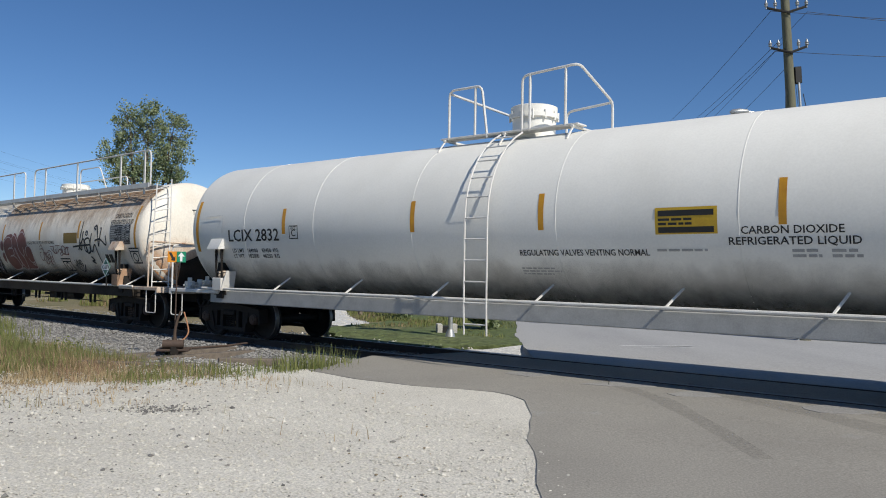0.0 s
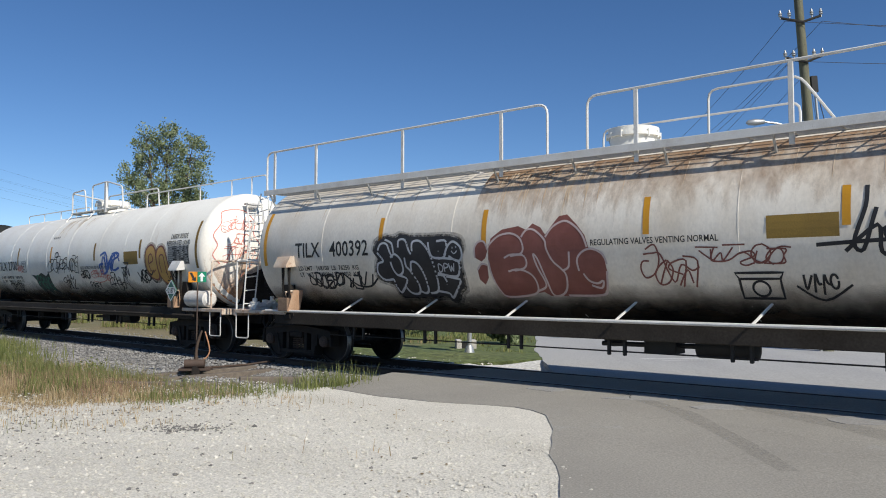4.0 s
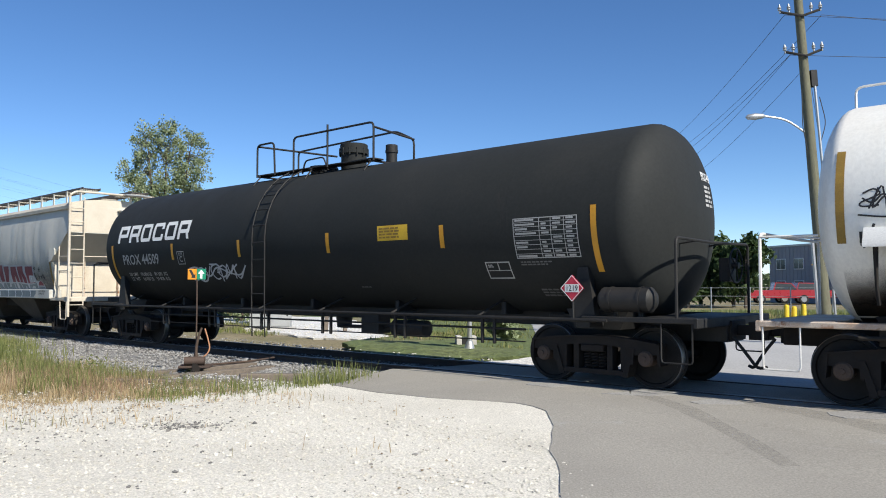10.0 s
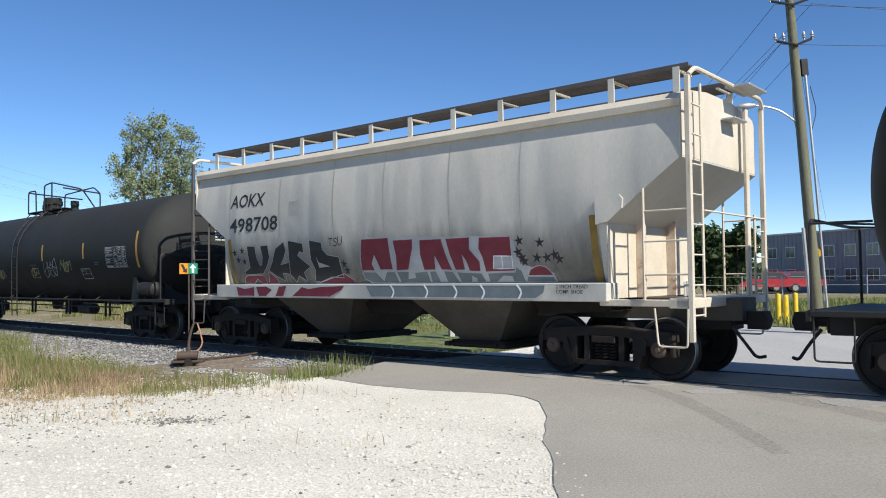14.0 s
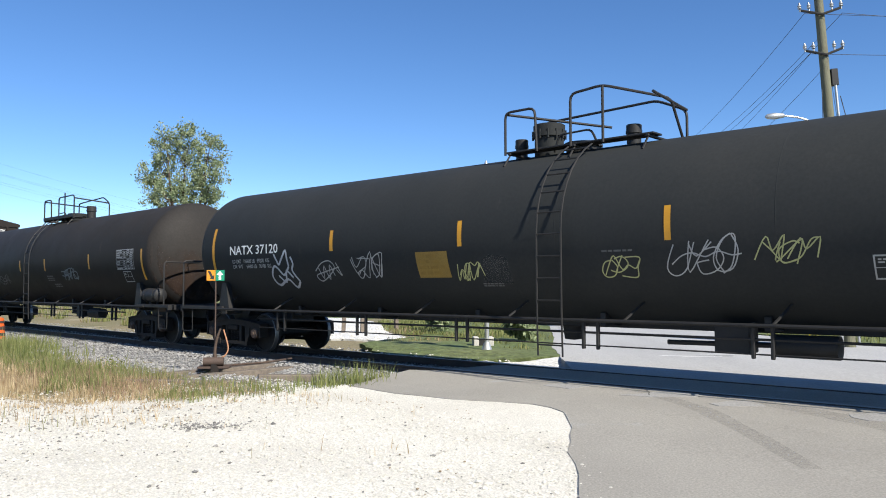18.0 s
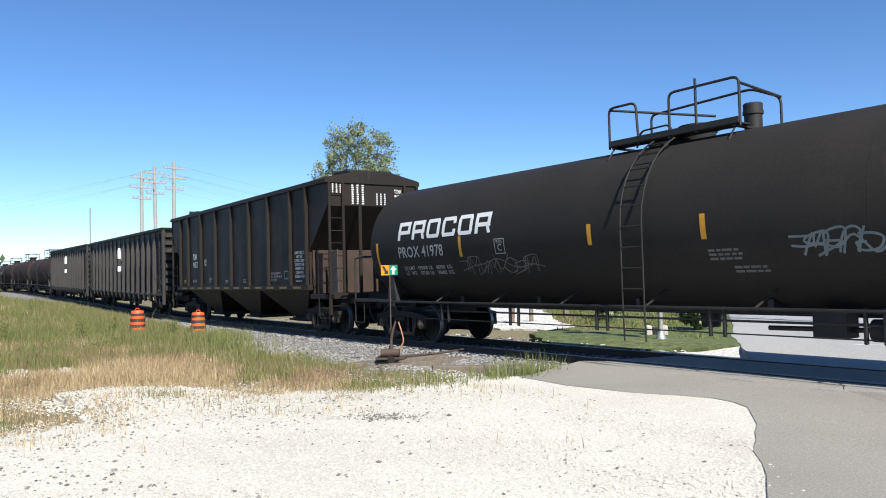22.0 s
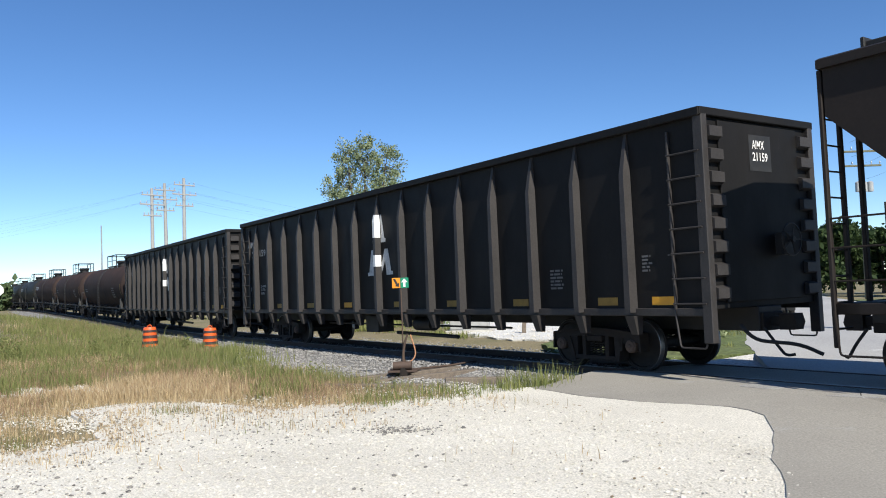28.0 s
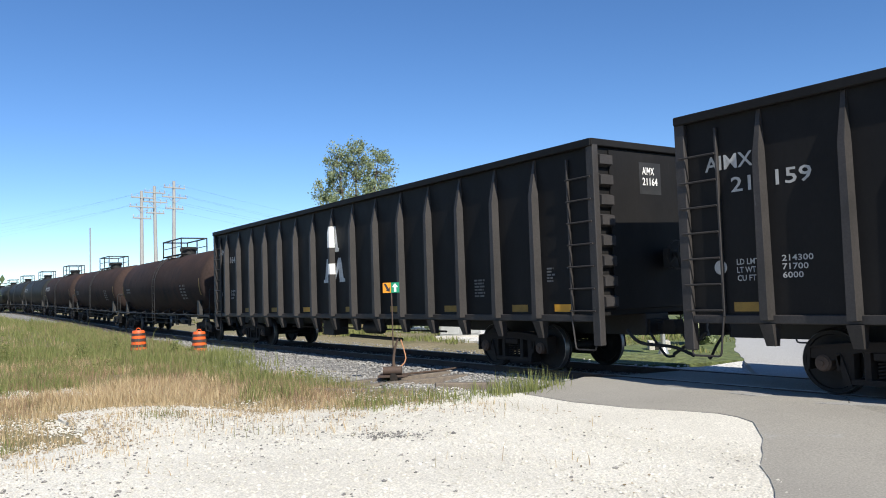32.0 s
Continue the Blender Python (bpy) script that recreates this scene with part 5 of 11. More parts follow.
def valve_box(car, x, mat, zs=(1.99, 2.23), y=-1.46, w=0.42):
    """The small visored gauge box at a tank's end, with its two drop pipes."""
    z0, z1 = zs
    vs = []
    for xx in (x - w / 2, x + w / 2):
        vs += [(xx, y - 0.17, z0), (xx, y + 0.1, z0 + 0.03), (xx, y + 0.1, z1), (xx, y - 0.06, z1), (xx, y - 0.17, z0 + 0.04)]
    g = Geo().add(vs, [(0, 1, 2, 3, 4), (9, 8, 7, 6, 5)] + [(i, i + 5, (i + 1) % 5 + 5, (i + 1) % 5) for i in range(5)])
    part("gauge_box", g, mat, car)
    for dx in (-0.1, 0.1):
        g = Geo().tube([(x + dx, y, z0 + 0.02), (x + dx, y + 0.01, 1.52), (x + dx * 0.8, y + 0.05, 1.3)], [0.035, 0.022, 0.03], 6)
        part("drop_pipe", g, M["truck"], car)


def fender(car, x, mat):
    """The box round the valves at the platform's edge, with a leaning splash plate."""
    part("valve_guard", Geo().box(x - 0.22, x + 0.1, -1.5, -1.22, 1.08, 1.36), M["grimy_tan"] if mat is M["orange_rust"] else mat, car, "grimy valve housing")
    part("guard_plate", Geo().sheet([(x + 0.1, -1.5, 1.08), (x + 0.1, -1.16, 1.08), (x + 0.2, -1.16, 1.52), (x + 0.2, -1.42, 1.52)], 0.02), mat, car)
    g = Geo()
    for dx, h in ((-0.14, 0.14), (0.03, 0.16)):
        g.lathe([(0, 0.05), (0.05, 0.05), (0.06, 0.03), (h - 0.04, 0.03), (h - 0.03, 0.06), (h, 0.05), (h, 0.01)], 10, "z", (x + dx, -1.36, 1.36))
    part("valve", g, M["rusty_white_steel"], car, "small rusty valve")


def board(car, side, x0, x1, z0, z1, seed, line_mat, back=None, rows=9):
    """A stencilled data table."""
    if back:
        decal("data_panel", side, [rect(x0, x1, z0, z1)], M[back], car, "painted data panel", 0.005)
    pl = frame_poly(x0, x1, z0, z1, 0.015)
    h = (z1 - z0) / rows
    w = (x1 - x0)
    for i in range(1, rows):
        pl.append(rect(x0, x1, z0 + i * h - 0.004, z0 + i * h + 0.004))
    for c in (0.42, 0.6, 0.8):
        pl.append(rect(x0 + c * w - 0.006, x0 + c * w + 0.006, z0, z1))
    r = random.Random(seed)
    for i in range(rows):
        for a, b in ((0.03, 0.38), (0.45, 0.57), (0.63, 0.77), (0.83, 0.97)):
            if r.random() < 0.8:
                pl.append(rect(x0 + a * w, x0 + (a + (b - a) * r.uniform(0.5, 1)) * w, z0 + (i + 0.3) * h, z0 + (i + 0.72) * h))
    decal("data_table", side, pl, M[line_mat], car, "stencilled data table in small print", 0.008)


def plate_box(car, side, x, z, mat, s=0.36):
    decal("plate_mark", side, frame_poly(x - s / 2, x + s / 2, z - s / 2, z + s / 2, 0.018), M[mat], car, "stencilled square clearance mark")
    text(car, side, "PLATE", x, z + s * 0.18, 0.07, M[mat], s * 0.62, align="CENTER")
    text(car, side, "C", x, z - s * 0.3, 0.14, M[mat], align="CENTER")


def placard(car, x, z, col, digits, y=-1.62, s=0.3):
    flat = Side(flat=y)
    d = Geo().prism([(x, z - s), (x + s, z), (x, z + s), (x - s, z)], y, y + 0.02)
    ob = part("placard", d, M[col], car, "diamond hazard placard in a steel holder")
    h_ = 0.3 * s
    decal("placard_field", flat, [rect(x - s * 0.62, x + s * 0.62, z - h_, z + h_)], M["white_paint"], car, "white number field", 0.004)
    text(car, flat, digits, x, z - s * 0.2, s * 0.43, M["black_paint"], s * 1.05, align="CENTER", lift=0.008, name="placard_number")
    w_ = 0.04 if s > 0.22 else 0.015
    decal("placard_border", flat, [[(x, z - s), (x + s, z), (x + s - w_, z), (x, z - s + w_)], [(x, z - s), (x, z - s + w_), (x - s + w_, z), (x - s, z)],
                                   [(x, z + s), (x - s, z), (x - s + w_, z), (x, z + s - w_)], [(x, z + s), (x, z + s - w_), (x + s - w_, z), (x + s, z)]], M["white_paint"], car, "", 0.004)
    g = Geo().tube([(x, y + 0.03, z - s), (x, y + 0.03, 1.05)], 0.018, 6)
    part("placard_post", g, M["black_steel"], car)


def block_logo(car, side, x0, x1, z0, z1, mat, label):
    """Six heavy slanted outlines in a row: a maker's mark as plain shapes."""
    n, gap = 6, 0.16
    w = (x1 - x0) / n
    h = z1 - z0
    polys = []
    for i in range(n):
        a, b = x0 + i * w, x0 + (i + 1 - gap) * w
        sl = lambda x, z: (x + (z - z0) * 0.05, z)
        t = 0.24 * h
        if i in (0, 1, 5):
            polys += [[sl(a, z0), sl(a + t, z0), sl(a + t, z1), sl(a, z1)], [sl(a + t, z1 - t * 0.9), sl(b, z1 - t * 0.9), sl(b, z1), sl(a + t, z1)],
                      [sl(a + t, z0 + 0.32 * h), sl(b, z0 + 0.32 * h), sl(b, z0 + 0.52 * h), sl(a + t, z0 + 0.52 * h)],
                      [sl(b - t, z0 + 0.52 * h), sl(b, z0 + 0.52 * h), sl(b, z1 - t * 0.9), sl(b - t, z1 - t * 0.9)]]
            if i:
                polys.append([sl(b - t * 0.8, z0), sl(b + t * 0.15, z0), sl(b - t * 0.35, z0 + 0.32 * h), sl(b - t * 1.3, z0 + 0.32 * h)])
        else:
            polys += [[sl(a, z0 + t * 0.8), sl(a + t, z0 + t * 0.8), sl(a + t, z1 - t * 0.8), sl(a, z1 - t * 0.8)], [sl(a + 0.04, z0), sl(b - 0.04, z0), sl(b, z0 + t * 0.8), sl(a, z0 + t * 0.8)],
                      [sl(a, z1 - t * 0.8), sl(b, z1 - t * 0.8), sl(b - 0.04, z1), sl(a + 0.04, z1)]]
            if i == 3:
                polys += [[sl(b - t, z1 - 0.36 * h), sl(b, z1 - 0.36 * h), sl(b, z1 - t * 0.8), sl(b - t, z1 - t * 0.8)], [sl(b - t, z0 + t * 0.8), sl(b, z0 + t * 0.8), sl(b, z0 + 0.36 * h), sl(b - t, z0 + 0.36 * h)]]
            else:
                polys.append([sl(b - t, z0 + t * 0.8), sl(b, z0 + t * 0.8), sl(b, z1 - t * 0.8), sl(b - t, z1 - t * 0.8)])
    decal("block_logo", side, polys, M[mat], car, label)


class HeadSide(Side):
    """The front head of a tank: x is measured across it, from the camera's side to the far side."""

    def __init__(self, x_tip, zc, r, depth=0.62):
        self.x_tip, self.zc, self.r, self.depth, self.flat = x_tip, zc, r, depth, 0

    def at(self, u, z, lift=0.006):
        rr = min(math.hypot(u, z - self.zc), self.r * 0.985)
        return (self.x_tip - self.depth * (1 - math.sqrt(1 - (rr / self.r) ** 2)) + lift, u, z)


class EndSide(Side):
    """A flat front end across the car at x_end."""

    def __init__(self, x_end):
        self.x_end, self.flat = x_end, 0

    def at(self, u, z, lift=0.006):
        return (self.x_end + lift, u, z)


WALL_TOP = 4.28


def head_stain(car, side, zc, r, dirt="orange_wash"):
    """Rust over the lower part of a tank head, laid on in a fine net."""
    rows = []
    for i in range(8):
        r0, r1 = r * 0.97 * i / 8, r * 0.97 * (i + 1) / 8
        for k in range(24):
            a0, a1 = math.radians(165 + k * 210 / 24), math.radians(165 + (k + 1) * 210 / 24)
            rows.append([((r0 + 0.001) * math.cos(a0), zc + (r0 + 0.001) * math.sin(a0)), (r1 * math.cos(a0), zc + r1 * math.sin(a0)), (r1 * math.cos(a1), zc + r1 * math.sin(a1)), ((r0 + 0.001) * math.cos(a1), zc + (r0 + 0.001) * math.sin(a1))])
    decal("head_stain", side, rows, M[dirt], car, "rust-brown stain on the tank head", 0.009)


def streaks(name, car, side, x0, x1, z_from, lengths, widths, n, mat, seed, label, up=False):
    """Many narrow tapering runs of rust or dirt, hanging from z_from or climbing from it."""
    r = random.Random(seed)
    polys = []
    for i in range(n):
        x, w, ln = r.uniform(x0, x1), r.uniform(*widths), r.uniform(*lengths) * (-1 if up else 1)
        z = z_from + r.uniform(-0.05, 0.05)
        polys.append([(x - w / 2, z), (x + w / 2, z), (x + w * 0.35, z - ln * 0.6), (x + r.uniform(-0.2, 0.2) * w, z - ln), (x - w * 0.3, z - ln * 0.65)])
    tagged(decal(name, side, polys, mat, car, label, 0.005), label, kind="stuff")


def brake_valves(car, x, mat):
    """A row of flanged valve bodies and pipes on an end platform."""
    g = Geo()
    for k, (dx, y, h, rr) in enumerate(((0.0, -1.16, 0.26, 0.09), (0.02, -0.9, 0.22, 0.11), (-0.03, -0.66, 0.3, 0.08), (0.05, -0.42, 0.2, 0.12))):
        g.lathe([(1.07, rr * 1.3), (1.1, rr * 1.3), (1.1, rr), (1.08 + h * 0.6, rr), (1.08 + h * 0.6, rr * 1.25), (1.1 + h * 0.6, rr * 1.25), (1.1 + h * 0.6, rr * 0.6), (1.08 + h, rr * 0.55), (1.08 + h, 0.01)], 12, "z", (x + dx, y, 0))
        g.lathe([(-0.16, rr * 0.5), (0.16, rr * 0.5)], 10, "x", (x + dx, y, 1.08 + h * 0.45))
        g.box(x + dx - 0.14, x + dx + 0.1, y - 0.05, y + 0.05, 1.07, 1.1 + h * 0.35)
    g.tube(bend([(x - 0.05, -1.3, 1.16), (x - 0.05, -0.2, 1.18), (x + 0.2, -0.1, 1.1)], 0.08, 3), 0.022, 7)
    g.tube([(x + 0.12, -1.25, 1.12), (x + 0.12, -0.25, 1.26)], 0.016, 6)
    part("brake_valves", g, mat, car, "chipped white brake valves and pipes on the end platform")


def head_dark_patch(car, side, zc, r, cut):
    """A black patch at the foot of a head, with a sharp slanting upper edge, and the brake rigging before it."""
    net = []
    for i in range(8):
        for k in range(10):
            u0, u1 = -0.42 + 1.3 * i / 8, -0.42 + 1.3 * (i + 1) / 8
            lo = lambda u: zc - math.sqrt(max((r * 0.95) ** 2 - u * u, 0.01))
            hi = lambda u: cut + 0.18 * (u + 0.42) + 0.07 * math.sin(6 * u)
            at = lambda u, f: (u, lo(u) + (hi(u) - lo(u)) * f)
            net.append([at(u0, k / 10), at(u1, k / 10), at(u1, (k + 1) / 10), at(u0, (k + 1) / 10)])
    decal("soot", side, net, M["soot"], car, "black patch low on the tank head, with a sharp upper edge", 0.012)


# car 1: long white tank car
c, X, sd = tank_car("tank_car", "long clean white tank car with a centre dome and white rails", 2.28, 18.12, 0.75, 19.65, 2.485, 1.525, "white_tank", "white_steel",
                    (1.5, 3.0, 5.6, 8.6, 11.8, 14.6, 17.0), [(18.88, 1.95, 3.1), (15.57, 2.3, 2.82), (11.76, 2.27, 2.82), (8.88, 2.25, 2.82), (5.0, 2.25, 2.85)], run_z=1.12, sill="grey_paint")
hoop_platform(c, 2.485, 1.525, X(11.9), X(8.75), M["white_steel"],
              [[(X(11.7), -0.6, 4.03), (X(11.7), -0.6, 4.95), (X(10.9), -0.6, 4.95), (X(10.75), -0.6, 4.0)], [(X(9.95), -0.6, 4.03), (X(9.95), -0.6, 5.0), (X(8.75), -0.6, 5.05), (X(8.75), 0.6, 4.62), (X(8.75), 0.6, 4.0)],
               [(X(9.75), 0.6, 4.03), (X(9.75), 0.6, 4.55), (X(8.75), 0.6, 4.62)], [(X(9.02), -0.6, 4.03), (X(9.02), -0.6, 5.03)], [(X(9.78), -0.6, 4.03), (X(9.78), -0.6, 5.0)], [(X(11.05), -0.6, 4.03), (X(11.05), -0.6, 4.95)],
               [(X(11.7), -0.6, 4.9), (X(10.55), 0.35, 4.42)]])
nozzle(c, 2.485, 1.525, X(10.1), 0, 0.42, 0.6, M["white_tank"], "bolted white dome cover")
tank_ladder(c, 2.485, 1.525, X(10.13), M["white_steel"])
valve_box(c, X(18.05), M["white_steel"])
fender(c, X(18.0), M["white_steel"])
brake_valves(c, X(19.75), M["white_steel"])
# greys the lower half, so the tank's shaded side is partly painted
decal("foot_grime", sd, [rect(X(19.0), X(1.4), 1.06, 2.1)], M["faint_grime_shade"], c, "thin grey road film on the lower tank side, its shade painted in", 0.0042)
text(c, sd, "LCIX 2832", X(17.60), 2.17, 0.25, M["black_paint"], 1.86)
text(c, sd, "LD LMT   184000    83450  KG\nLT WT    102000    46250  KG", X(17.53), 1.93, 0.08, M["black_paint"], 1.68)
plate_box(c, sd, X(15.24), 2.33, "black_paint", 0.27)
text(c, sd, "REGULATING VALVES VENTING NORMAL", X(9.36), 1.86, 0.09, M["black_paint"], 2.38)
text(c, sd, "CARBON DIOXIDE", X(5.57), 2.14, 0.1, M["black_paint"], 1.34)
text(c, sd, "REFRIGERATED LIQUID", X(5.75), 2.0, 0.1, M["black_paint"], 1.72)
decal("notice", sd, [rect(X(6.85), X(5.9), 2.15, 2.52)], M["yellow_panel"], c, "yellow emergency notice in small print")
decal("notice_print", sd, [rect(X(6.8), X(5.95), 2.4, 2.48)] + bars(X(6.8), X(5.95), 2.26, 2.38, 2, 3) + [rect(X(6.8), X(5.95), 2.17, 2.25)], M["black_paint"], c, "", 0.009)
decal("small_print", sd, bars(X(9.4), X(8.4), 1.55, 1.68, 3, 4) + bars(X(6.85), X(5.75), 1.9, 1.96, 1, 5) + bars(X(4.9), X(3.9), 1.82, 1.95, 2, 6, 2), M["grey_paint"], c, "rows of small stencilled print")
board(c, sd, X(3.6), X(2.5), 1.95, 2.75, 7, "black_paint")
strokes("grab_frame", c, sd, [[(X(18.5), 2.72), (X(17.8), 2.74)], [(X(17.8), 2.74), (X(17.8), 2.35)]], 0.03, M["white_steel"], lift=0.04, curved=False)

# car 2: worn white tank car with a full-length walkway
c, X, sd = tank_car("tank_car", "rust-streaked white tank car with graffiti and a roof walkway", 22.8, 37.27, 21.28, 38.65, 2.42, 1.43, "worn_white_tank", "white_steel",
                    (24.1, 26.9, 29.9, 32.3, 34.1, 36.0), [(21.94, 2.05, 3.15), (25.46, 2.35, 2.85), (28.33, 2.35, 2.9), (31.52, 2.3, 2.9), (34.18, 2.45, 2.9), (38.01, 2.05, 3.2)], "rusty",
                    rust_ends=True, run_z=1.08, sill="sill_grime", pipes=True, depth=0.44, rail_out=0.05)
zr = 3.66
g = Geo()
for x0, x1 in ((X(38.3), X(32.2)), (X(32.1), X(21.55))):
    for y in np.arange(-1.24, -0.72, 0.085):
        g.box(x0, x1, y, y + 0.018, zr, zr + 0.03)
    for x in np.arange(x0, x1, 0.6):
        g.box(x, x + 0.02, -1.24, -0.7, zr + 0.004, zr + 0.026)
    g.box(x0, x1, -1.265, -1.245, zr - 0.03, zr + 0.05)
for x in np.arange(X(38.2), X(21.5), 1.55):
    g.tube([(x, -1.2, zr), (x, -1.03, 3.4)], 0.02, 5)
part("roof_walk", g, M["galvanised"], c, "grated steel walkway along the tank shoulder")
g = Geo()
for x0, x1 in ((X(38.3), X(30.3)), (X(29.5), X(21.62))):
    g.tube(bend([(x0, -1.2, zr), (x0, -1.2, 4.58), (x1, -1.2, 4.58), (x1, -1.2, zr)], 0.18, 4), 0.022, 7)
for q in (38.0, 36.5, 33.8, 31.3, 28.6, 26.2, 23.35, 21.95):
    g.box(X(q) - 0.035, X(q) + 0.035, -1.22, -1.19, zr - 0.2, 4.57)
part("walk_fascia", Geo().box(X(38.3), X(21.55), -1.285, -1.267, zr - 0.05, zr + 0.07), M["white_steel"], c, "white edge strip of the walkway")
part("walk_railing", g, M["white_steel"], c, "long white pipe railing")
nozzle(c, 2.42, 1.43, X(29.3), 0, 0.42, 0.42, M["white_tank"], "bolted white dome cover")
g = Geo()
g.tube(bend([(X(27.7), -0.5, 3.8), (X(27.7), -0.5, 4.55), (X(26.3), -0.5, 4.55), (X(25.8), -0.5, 3.85)], 0.15, 3), 0.02, 6)
g.tube(bend([(X(30.2), 0.5, 3.8), (X(30.2), 0.5, 4.4), (X(26.6), 0.5, 4.4), (X(26.6), 0.5, 3.85)], 0.15, 3), 0.02, 6)
part("dome_railing", g, M["white_steel"], c)
for d, xe in ((1, X(21.35)), (-1, X(38.6))):
    ladder("end_ladder", c, [(xe, -1.15, 3.7), (xe + d * 0.22, -1.32, 2.6), (xe + d * 0.3, -1.38, 1.06)], [(xe, -0.75, 3.85), (xe + d * 0.3, -0.92, 2.6), (xe + d * 0.42, -1.0, 1.06)], M["white_steel"], 9, 0.014,
           "end ladder")
for q in (22.82, 37.18):
    valve_box(c, X(q), M["rusty_white_steel"])
    fender(c, X(q), M["orange_rust"])
brake_wheel(c, X(20.95), 1, 1.95, M["black_steel"])
brake_valves(c, X(38.78), M["white_steel"])
text(c, sd, "TILX   400392", X(36.9), 2.2, 0.3, M["black_paint"], 2.35)
text(c, sd, "LD LMT   168100  LB  76250  KG\nLT  WT    94900  LB  43050  KG", X(36.85), 1.93, 0.09, M["black_paint"], 1.95)
board(c, sd, X(23.4), X(22.2), 2.15, 2.68, 8, "grey_paint", "black_paint")
text(c, sd, "CARBON DIOXIDE\nREFRIGERATED LIQUID", X(22.75), 2.86, 0.12, M["black_paint"], 1.3, align="CENTER")
decal("notice", sd, [rect(X(26.5), X(25.55), 2.22, 2.52)], M["faded_panel"], c, "faded yellow notice panel")
placard(c, X(23.2), 1.55, "placard_green", "2187", -1.6, 0.25)
# two throw-ups: a rounded cloud of colour each, with thin letter lines on it
piece = [(34.3, 2.42), (34.15, 2.49), (33.96, 2.53), (33.76, 2.5), (33.57, 2.56), (33.33, 2.51), (32.84, 2.49), (32.53, 2.49), (32.24, 2.46), (32.06, 2.37), (32.02, 2.2), (32.12, 2.03), (32.12, 1.83),
         (32.18, 1.6), (32.32, 1.52), (32.53, 1.36), (32.7, 1.34), (32.74, 1.43), (33.23, 1.41), (33.7, 1.41), (33.93, 1.44), (33.97, 1.64), (34.17, 1.71), (34.35, 1.77), (34.39, 1.94), (34.26, 2.09), (34.37, 2.24)]
piece = [(X(a), b) for a, b in piece]
for k, (grow, mt) in enumerate(((0.07, "spray_mist"), (0.03, "spray_haze"), (0.0, "spray_black"))):
    mx, mz = sum(p[0] for p in piece) / len(piece), sum(p[1] for p in piece) / len(piece)
    decal("throw_up", sd, [[(x + grow * (1 if x > mx else -1), z + grow * (1 if z > mz else -1)) for x, z in smooth_line(piece + piece[:1])]], M[mt], c, "black sprayed piece with a misty edge", 0.0055 + 0.0006 * k)
silver = ([(34.26, 2.28), (34.17, 2.4), (34.0, 2.39), (33.91, 2.22), (33.85, 2.14)], [(34.05, 2.48), (33.86, 2.4), (33.82, 2.22)], [(34.28, 2.24), (34.13, 2.08), (34.29, 2.03), (34.35, 1.86), (34.21, 1.73), (33.96, 1.74)],
          [(33.92, 2.14), (33.79, 2.2), (33.64, 2.09), (33.63, 1.89), (33.79, 1.81), (33.89, 1.91), (33.93, 2.06)], [(33.96, 1.74), (33.94, 1.52), (33.84, 1.52), (33.59, 1.73), (33.79, 1.81)],
          [(33.68, 2.32), (33.66, 2.45), (33.49, 2.45), (33.39, 2.25), (33.34, 2.19)], [(33.53, 2.13), (33.52, 1.97), (33.44, 1.89), (33.32, 1.64), (33.42, 1.48), (33.62, 1.48), (33.7, 1.58)])
strokes("letter_line", c, sd, [[(X(a), b) for a, b in ln] for ln in silver], 0.04, M["spray_silver"], "silver letter lines")
silver = ([(33.41, 1.89), (33.36, 2.05), (33.19, 2.0), (33.09, 1.8), (33.12, 1.56), (33.24, 1.48), (33.36, 1.52)], [(33.31, 2.24), (33.29, 2.4), (33.1, 2.42), (32.91, 2.27), (32.8, 2.03), (32.79, 1.72), (32.9, 1.52), (33.12, 1.48)],
          [(32.88, 2.39), (32.85, 2.23), (32.77, 2.12), (32.49, 2.12), (32.42, 2.39), (32.66, 2.4)], [(32.6, 2.4), (32.62, 2.22)], [(32.49, 2.14), (32.37, 2.32), (32.24, 2.38), (32.08, 2.28), (32.06, 2.12), (32.17, 2.04), (32.38, 2.13)],
          [(32.75, 2.11), (32.18, 2.05), (32.22, 1.81), (32.4, 1.78), (32.73, 1.84)], [(32.75, 1.81), (32.61, 1.79), (32.57, 1.68)], [(32.89, 1.52), (32.64, 1.48), (32.62, 1.4), (32.48, 1.48), (32.22, 1.7), (32.36, 1.75), (32.55, 1.78)],
          [(32.59, 1.64), (32.59, 1.42)])
strokes("letter_line", c, sd, [[(X(a), b) for a, b in ln] for ln in silver], 0.04, M["spray_silver"], "silver letter lines")
tag_word(c, sd, "DPW", X(32.69), X(32.28), 1.86, 2.0, 0.022, M["spray_silver"], 9, "small silver letters in the piece", 0.05)
strokes("tag", c, sd, [[(X(32.3), 2.22), (X(32.24), 2.17), (X(32.16), 2.22)], [(X(32.27), 2.29), (X(32.27), 2.26)], [(X(32.18), 2.3), (X(32.18), 2.27)]], 0.02, M["spray_silver"], "small silver smile")
decal("throw_up", sd, [[(X(a), b) for a, b in [(31.36, 2.4), (31.11, 2.54), (30.76, 2.58), (30.58, 2.51), (30.46, 2.61), (30.29, 2.54), (30.19, 2.42), (30.08, 2.54), (29.93, 2.7), (29.77, 2.72), (29.57, 2.55), (29.42, 2.38), (29.36, 2.19), (29.18, 2.15), (29.09, 2.01), (29.08, 1.83), (29.16, 1.58), (29.31, 1.45), (30.33, 1.45), (30.43, 1.51), (30.75, 1.47), (31.29, 1.4), (31.39, 1.51), (31.42, 1.71), (31.46, 2.0), (31.42, 2.24)]]], M["spray_brown"], c, "brown-red spray-painted cloud of a throw-up", 0.006)
